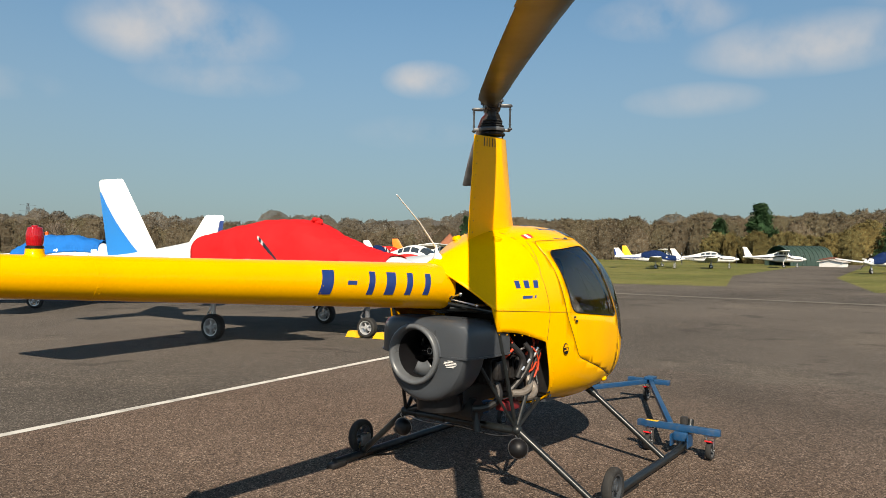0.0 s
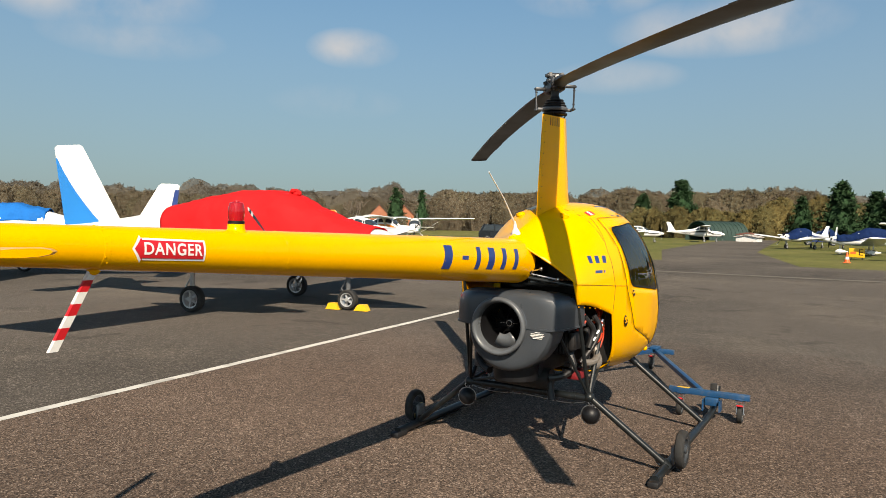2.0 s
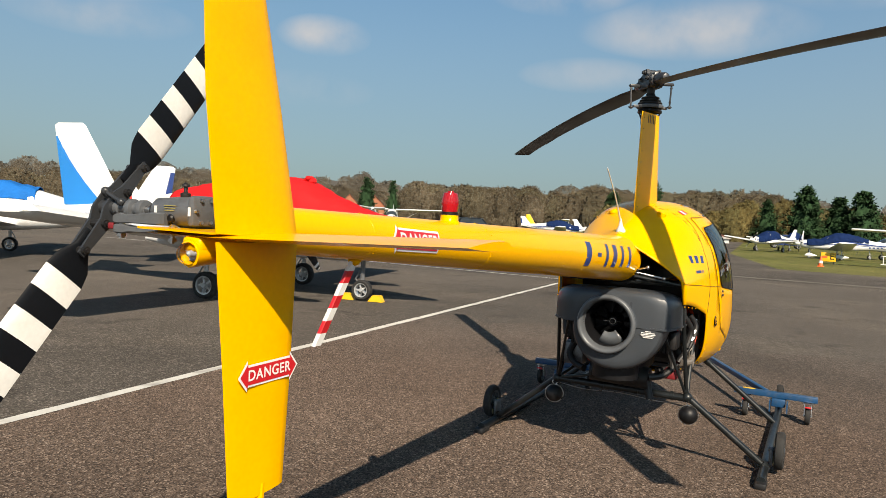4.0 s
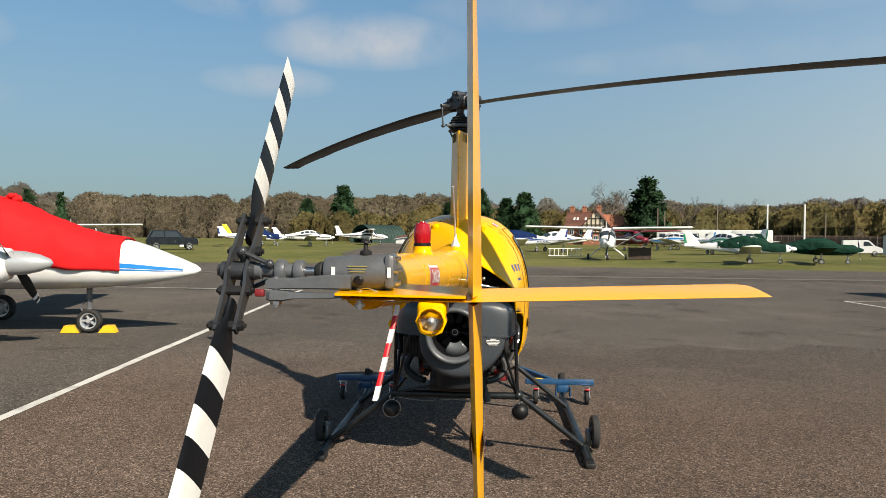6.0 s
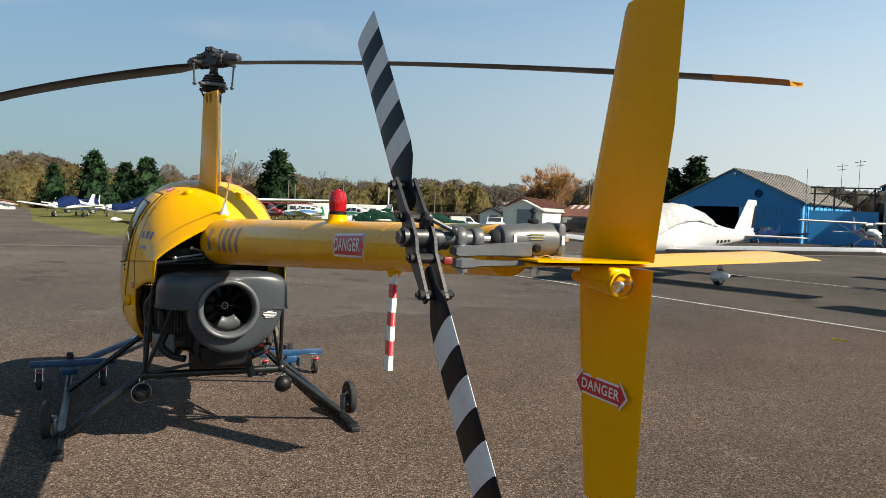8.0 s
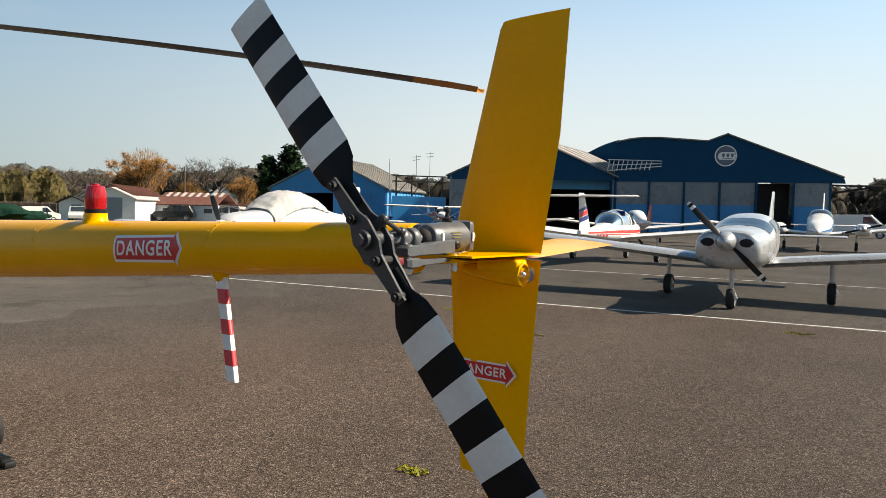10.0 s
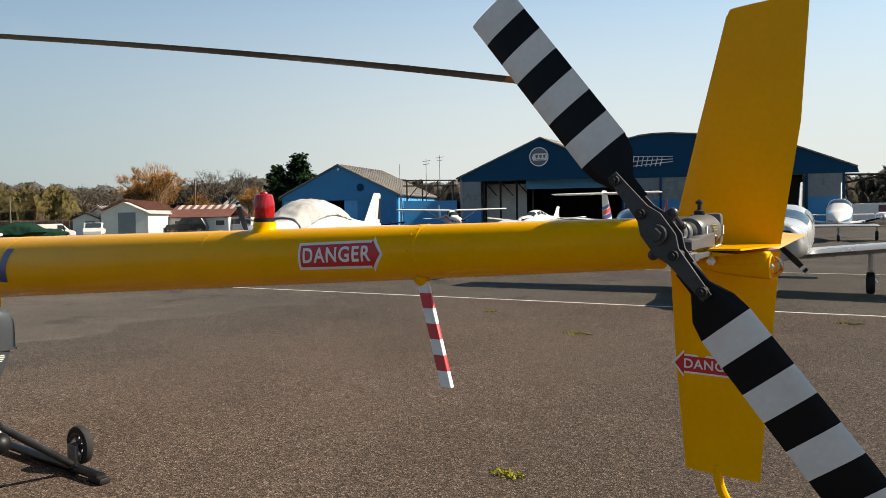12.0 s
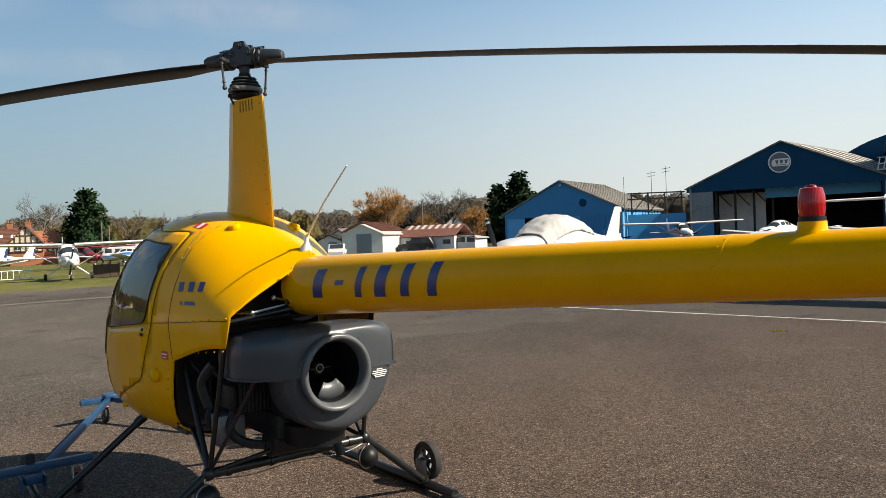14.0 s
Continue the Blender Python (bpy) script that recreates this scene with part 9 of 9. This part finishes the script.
            n = part("engine_nacelle", bm, paint, t, "white engine nacelle", 60)
            propeller(t, (1.84, s * 1.95, 1.20), 0.98, prop if s < 0 else prop + 0.15, spin=SILVER, nose=0.52)
            for s2 in (1, -1):
                bm = B()
                ball(bm, (1.70, s * 1.95 + s2 * 0.29, 1.26), (0.10, 0.03, 0.035), 10, 6)
                # no hole here either, black colour stands in for the hollow's shade
                part("air_intake", bm, SHADEBLACK, n, "cooling intake, its shaded hollow given as a black blob")
            for z0, mt in ((1.25, PLANEBLUE), (1.18, LETTERBLUE)):
                for s2 in (1, -1):
                    bm = B()
                    pts = [(1.74, 0.272), (1.5, 0.358), (0.95, 0.414), (0.2, 0.380)]
                    loft(bm, [[Vector((a, s * 1.95 + s2 * (w + 0.004), z0 - 0.025)), Vector((a, s * 1.95 + s2 * (w + 0.004), z0 + 0.025))] for a, w in pts], cap=False, closed=False)
                    part("stripe", bm, mt, n)
    return t


# twin with the red cover beside the bay
sen = aircraft(5.3, 8.3, math.degrees(math.atan2(-0.985, 0.17)), "white and blue twin-engined aircraft under a red canvas cover", "twin", trim=PLANEBLUE, cover=REDCANVAS, cover_x=(2.75, -1.8), cover_deg=100, prop=2.48)
bm = B()
for k in range(7):
    a = 0.9 * k
    ball(bm, (0.98 + 0.07 * math.cos(a), 0.06 * math.sin(a), 2.13 + 0.03 * (k % 3)), (0.06, 0.05, 0.045), 8, 6)
part("cover_knot", bm, REDCANVAS, sen, "bunched knot of the cover")
for k, (dx, dz) in enumerate(((0.29, 0), (-0.29, 0))):
    bm = B()
    prism(bm, [(-0.14, 0), (0.14, 0), (0.05, 0.115), (-0.08, 0.115)], 0.15, pose(0, 0, 0, 90, 0, 0))
    h_ = math.atan2(-0.985, 0.17)
    single("wheel_chock", bm, CHOCK, "yellow wheel chock at a nose wheel", "chock", "yellow wheel chocks", at=pose(5.3 + math.cos(h_) * (2.13 + dx), 8.3 + math.sin(h_) * (2.13 + dx), 0.0, 0, 0, math.degrees(h_) + (0 if dx < 0 else 180)))

# parked in the row past the other line
aircraft(-2.13, -14.35, 94, "silver single-engined low-wing aircraft facing the bay", "boxy", SILVER, None, prop=2.35, stripe=False, bars=False, span=10.9, dih=0.087)
cir = aircraft(10.2, -13.6, 104.5, "pale grey low-wing aircraft with white fitted cover and spatted wheels", "low", PALEPLANE, BLACK, cover=WHITECANVAS, cover_x=(1.35, -1.9), cover_deg=86, spats=True, prop=1.9, scale=1.05, stripe=False, span=10.6, dih=0.045)
aircraft(4.34, -24.08, -84, "white T-tailed low-wing trainer with bubble canopy and red and blue stripes", "trainer", WHITEPAINT, PLANERED, ttail=True, span=10.3, wing_tip=None)
aircraft(25.6, -57.5, 88, "white low-wing aircraft before the open hangar", "low", WHITEPAINT, BLACK, prop=0.2, stripe=False, spats=False)
aircraft(35.0, -58.0, 140, "white high-wing aircraft beside the hangar", "high", WHITEPAINT, PLANERED, prop=0.1)
aircraft(10.5, -44.0, -60, "white low-wing aircraft with a red fin tip", "low", WHITEPAINT, PLANERED, tail=PLANERED)
aircraft(-0.2, -42.0, 95, "white twin-engined aircraft before the navy hangar", "twin", WHITEPAINT, PLANEBLUE, prop=0.1)
aircraft(43.0, -55.0, 110, "dark light aircraft outside the blue hangar", "low", NAVY, None, stripe=False, bars=False, scale=0.8)

# on the grass ahead
aircraft(44.5, -8.2, 172, "silver-grey high-wing aircraft tied down on grass", "high", WHITEPAINT, SILVER, cover=None, prop=1.4, stripe=True, bars=False)
aircraft(58, -2.4, 95, "white aircraft under a navy canvas cover", "low", WHITEPAINT, LETTERBLUE, cover=NAVY, cover_x=(2.3, -1.9), cover_deg=100, spats=True)
aircraft(66, -6.5, 120, "white and blue low-wing aircraft", "low", WHITEPAINT, LETTERBLUE)
aircraft(74, 3.5, 150, "white aircraft with navy cover", "low", WHITEPAINT, LETTERBLUE, cover=NAVY, cover_x=(2.3, -1.2))
aircraft(82, 1.5, 170, "white aircraft with blue cover", "low", WHITEPAINT, LETTERBLUE, cover=NAVY, cover_x=(2.3, -1.2))
aircraft(77, 26.2, -71, "white aircraft with royal blue cabin cover", "low", WHITEPAINT, LETTERBLUE, cover=NAVY, cover_x=(2.2, -1.6))
aircraft(84.5, 22.2, -73, "white low-wing aircraft on the grass", "low", WHITEPAINT, BLACK)
aircraft(101, 17.4, -78, "white high-wing aircraft on the grass", "high", WHITEPAINT, BLACK)
aircraft(90, 30.0, -70, "white and yellow aircraft behind others", "high", WHITEPAINT, CHOCK, tail=CHOCK)
aircraft(40.3, -16.2, -108, "white aircraft under a dark green cover", "low", WHITEPAINT, PLANEGREEN, cover=GREENCANVAS, cover_x=(2.4, -2.2), cover_deg=118, prop=0.3, scale=0.84, stripe=False, bars=False)
aircraft(41.2, -20.7, -106, "aircraft wholly wrapped in a dark green cover", "low", GREENCANVAS, None, cover=GREENCANVAS, cover_x=(2.5, -3.2), cover_deg=120, stripe=False, bars=False, glass_on=False, scale=0.8)
aircraft(75, -16.0, 200, "maroon and white high-wing aircraft far off", "high", MAROON, WHITEPAINT)
aircraft(82, -22.0, 60, "white low-wing aircraft far off", "low", WHITEPAINT, PLANEBLUE)
aircraft(62, -21.5, 30, "white low-wing aircraft by the caravans", "low", WHITEPAINT, PLANEGREEN)
aircraft(30, 24.0, -95, "white aircraft with red tail band", "low", WHITEPAINT, PLANERED, tail=WHITEPAINT)
aircraft(46, 33.0, -70, "white aircraft with orange tail", "high", WHITEPAINT, PLANEORANGE, tail=PLANEORANGE)
aircraft(52, 34.0, -150, "white aircraft with green-tipped fin", "high", WHITEPAINT, PLANEGREEN, tail=None)
aircraft(44, 38.0, -60, "white aircraft with red cabin cover", "low", WHITEPAINT, PLANERED, cover=REDCANVAS, cover_x=(1.6, -1.6))
aircraft(38, 34.0, -130, "white aircraft with blue cover", "low", WHITEPAINT, PLANEBLUE, cover=NAVY, cover_x=(1.6, -1.6))
aircraft(36, 42.0, -60, "white high-wing aircraft in the far row", "high", WHITEPAINT, PLANERED)
aircraft(6.0, 18.1, 130, "white low-wing aircraft with navy-edged fin under a blue cabin cover", "low", WHITEPAINT, LETTERBLUE, cover=BLUECANVAS, cover_x=(1.2, -1.2), cover_deg=92, scale=0.97, glass_on=False, fin_top=2.62)


# ---- vehicles ----
def vehicle(x, y, heading, label, paint, kind="estate", name="car", scale=1.0):
    t = thing(name, label, "car" if name == "car" else name, at=(x, y, ground_z(x, y)), turn=heading)
    t.scale = (scale,) * 3
    prof = {"estate": [(-2.2, 0.45), (-2.25, 0.8), (-2.15, 1.05), (-1.75, 1.75), (0.35, 1.78), (0.95, 1.15), (2.1, 1.05), (2.25, 0.8), (2.2, 0.45)],
            "pickup": [(-2.4, 0.5), (-2.45, 0.95), (-0.5, 0.98), (-0.4, 1.6), (0.75, 1.62), (1.25, 1.08), (2.3, 1.0), (2.4, 0.75), (2.35, 0.45)],
            "van": [(-2.4, 0.4), (-2.45, 1.0), (-2.4, 2.1), (0.7, 2.15), (1.5, 1.35), (2.3, 1.1), (2.4, 0.8), (2.35, 0.4)]}[kind]
    bm = B()
    loft(bm, [[Vector((a * k, y_, z if z < 1.1 else z - (1 - k) * 0.4)) for a, z in prof] for y_, k in ((-0.88, 0.97), (-0.82, 1.0), (0.82, 1.0), (0.88, 0.97))])
    part("body", bm, paint, t, "", 30)
    wins = {"estate": [[(-1.9, 1.15), (-1.6, 1.65), (-0.75, 1.67), (-0.75, 1.15)], [(-0.65, 1.15), (-0.65, 1.67), (0.3, 1.67), (0.8, 1.15)]],
            "pickup": [[(-0.25, 1.08), (-0.25, 1.52), (0.68, 1.52), (1.05, 1.08)]], "van": [[(0.1, 1.35), (0.1, 1.95), (0.7, 1.95), (1.25, 1.35)]]}[kind]
    for s in (1, -1):
        for w in wins:
            bm = B()
            loft(bm, [[Vector((a, s * 0.875, z)) for a, z in w], [Vector((a, s * 0.89, z)) for a, z in w]])
            part("side_window", bm, DARKGLASS, t)
        for a in (-1.4, 1.45):
            bm = B()
            wheel(bm, (a, s * 0.8, 0.34), (0, 1, 0), 0.34, 0.2, 0, 1, 5)
            part("wheel", bm, [RUBBER, SILVER], t)
        bm = B()
        box(bm, (2.2, s * 0.62, 0.82), (0.1, 0.3, 0.16), bev=0.03)
        part("headlight", bm, SIGNWHITE, t)
    bm = B()
    f0, f1 = {"estate": ((0.40, 1.74), (0.93, 1.2)), "pickup": ((0.80, 1.58), (1.22, 1.14)), "van": ((0.75, 2.08), (1.47, 1.42))}[kind]
    loft(bm, [[Vector((f[0] + 0.02, y_, f[1])) for f in (f0, f1)] + [Vector((f[0] + 0.03, y_, f[1] + 0.012)) for f in (f1, f0)] for y_ in (-0.72, 0.72)])
    part("windscreen", bm, DARKGLASS, t)
    return t


vehicle(60, 29.0, -62, "dark blue off-road estate car on the grass", CARBLACK, "estate")
vehicle(60.0, -36.0, 145, "white pickup truck beside the shed", WHITEPAINT, "pickup", "pickup_truck", 0.9)
vehicle(63.0, -34.0, 250, "white van with raised tail door", WHITEPAINT, "van", "van", 0.66)
vehicle(66, -50.5, 40, "black hatchback by the huts", CARBLACK, "estate")
vehicle(6.5, -84.0, 180, "white van at the end of the hangar", WHITEPAINT, "van", "van")
vehicle(0.3, -76.0, 180, "white van beside the trees", WHITEPAINT, "van", "van")
vehicle(88, -32.0, 80, "dark car behind the caravans", CARBLACK, "estate")
vehicle(100, 3.0, 100, "dark blue car beside the taxiway", LETTERBLUE, "estate")

# caravans and stores
for az, d, w, turn_, lab in ((-15.6, 105, 5.5, 70, "white site caravan"), (-17.4, 108, 6.0, 74, "white site caravan"), (-19.3, 104, 5.0, 70, "white container"), (-13.9, 118, 5.0, 70, "cream caravan")):
    x, y = polar(az, d)
    t = thing("caravan", lab + " at the field edge", "caravan", "caravans", (x, y, ground_z(x, y)), turn_)
    bm = B()
    box(bm, (0, 0, 1.45), (w, 2.2, 2.1), bev=0.18)
    part("body", bm, WHITEWALL, t)
    for k in (-0.28, 0.05, 0.32):
        for s in (1, -1):
            bm = B()
            box(bm, (w * k, s * 1.1, 1.7), (w * 0.18, 0.04, 0.6), bev=0.01)
            part("window", bm, DARKGLASS, t)
    for s in (1, -1):
        bm = B()
        wheel(bm, (0, s * 0.95, 0.3), (0, 1, 0), 0.3, 0.18, 0, 1, 5)
        part("wheel", bm, [RUBBER, SILVER], t)

# taxiway sign, cone, crate, ladder, marker boxes
sg = thing("taxiway_sign", "yellow taxiway sign lettered E on short feet", "sign", at=(46.4, -1.6, 0), turn=180)
bm = B()
box(bm, (0, 0, 0.42), (0.12, 0.84, 0.56), bev=0.015)
part("panel", bm, SIGNYELLOW, sg, "yellow face")
bm = lettering("E", 0.55, 0.004)
bmesh.ops.transform(bm, matrix=Matrix.Translation((0.066, 0.2, 0.44)) @ pose(0, 0, 0, 90, 0, 90), verts=bm.verts)
part("letter", bm, BLACK, sg, "black letter")
bm = B()
box(bm, (0.064, -0.2, 0.42), (0.006, 0.3, 0.14))
part("direction_bar", bm, CONEORANGE, sg)
for s in (1, -1):
    bm = B()
    box(bm, (0, s * 0.3, 0.07), (0.06, 0.06, 0.14))
    part("foot", bm, DARKSTEEL, sg)
cn = thing("traffic_cone", "orange and white traffic cone beside the sign", "cone", at=(40.1, -1.2, 0))
bm = B()
box(bm, (0, 0, 0.02), (0.36, 0.36, 0.04), bev=0.008)
part("base", bm, CONEORANGE, cn)
bm = B()
lathe(bm, [(0.14, 0.04), (0.11, 0.2), (0.085, 0.34), (0.05, 0.5), (0.03, 0.6)], Matrix(), 16, mats=[0, 1, 0, 0])
part("cone", bm, [CONEORANGE, SIGNWHITE], cn)
ct = thing("crate", "dark brown slatted crate on grass", "crate", at=(45.6, -10.6, 0), turn=80)
bm = B()
box(bm, (0, 0, 0.42), (1.5, 0.7, 0.78))
part("body", bm, TIMBER, ct)
for x in (-0.72, -0.24, 0.24, 0.72):
    bm = B()
    box(bm, (x, 0, 0.43), (0.07, 0.76, 0.86))
    part("batten", bm, TIMBER, ct)
ld = thing("ladder", "white ladder lying on edge on grass", "ladder", at=(50.5, -6.0, 0), turn=84)
for z in (0.05, 0.6):
    bm = B()
    cyl(bm, (-1.3, 0, z), (1.3, 0, z), 0.03, seg=6)
    part("rail", bm, SIGNWHITE, ld)
for k in range(8):
    bm = B()
    cyl(bm, (-1.15 + 0.33 * k, 0, 0.05), (-1.15 + 0.33 * k, 0, 0.6), 0.025, seg=6)
    part("rung", bm, SIGNWHITE, ld)
for x, y in ((72, 33.0),):
    bm = B()
    box(bm, (0, 0, 0.45), (0.5, 0.9, 0.9), bev=0.03)
    single("marker_box", bm, GREYDOOR if x < 50 else WHITEWALL, "grey marker box on the grass", "box", "marker boxes", at=pose(x, y, ground_z(x, y), 0, 0, 20))
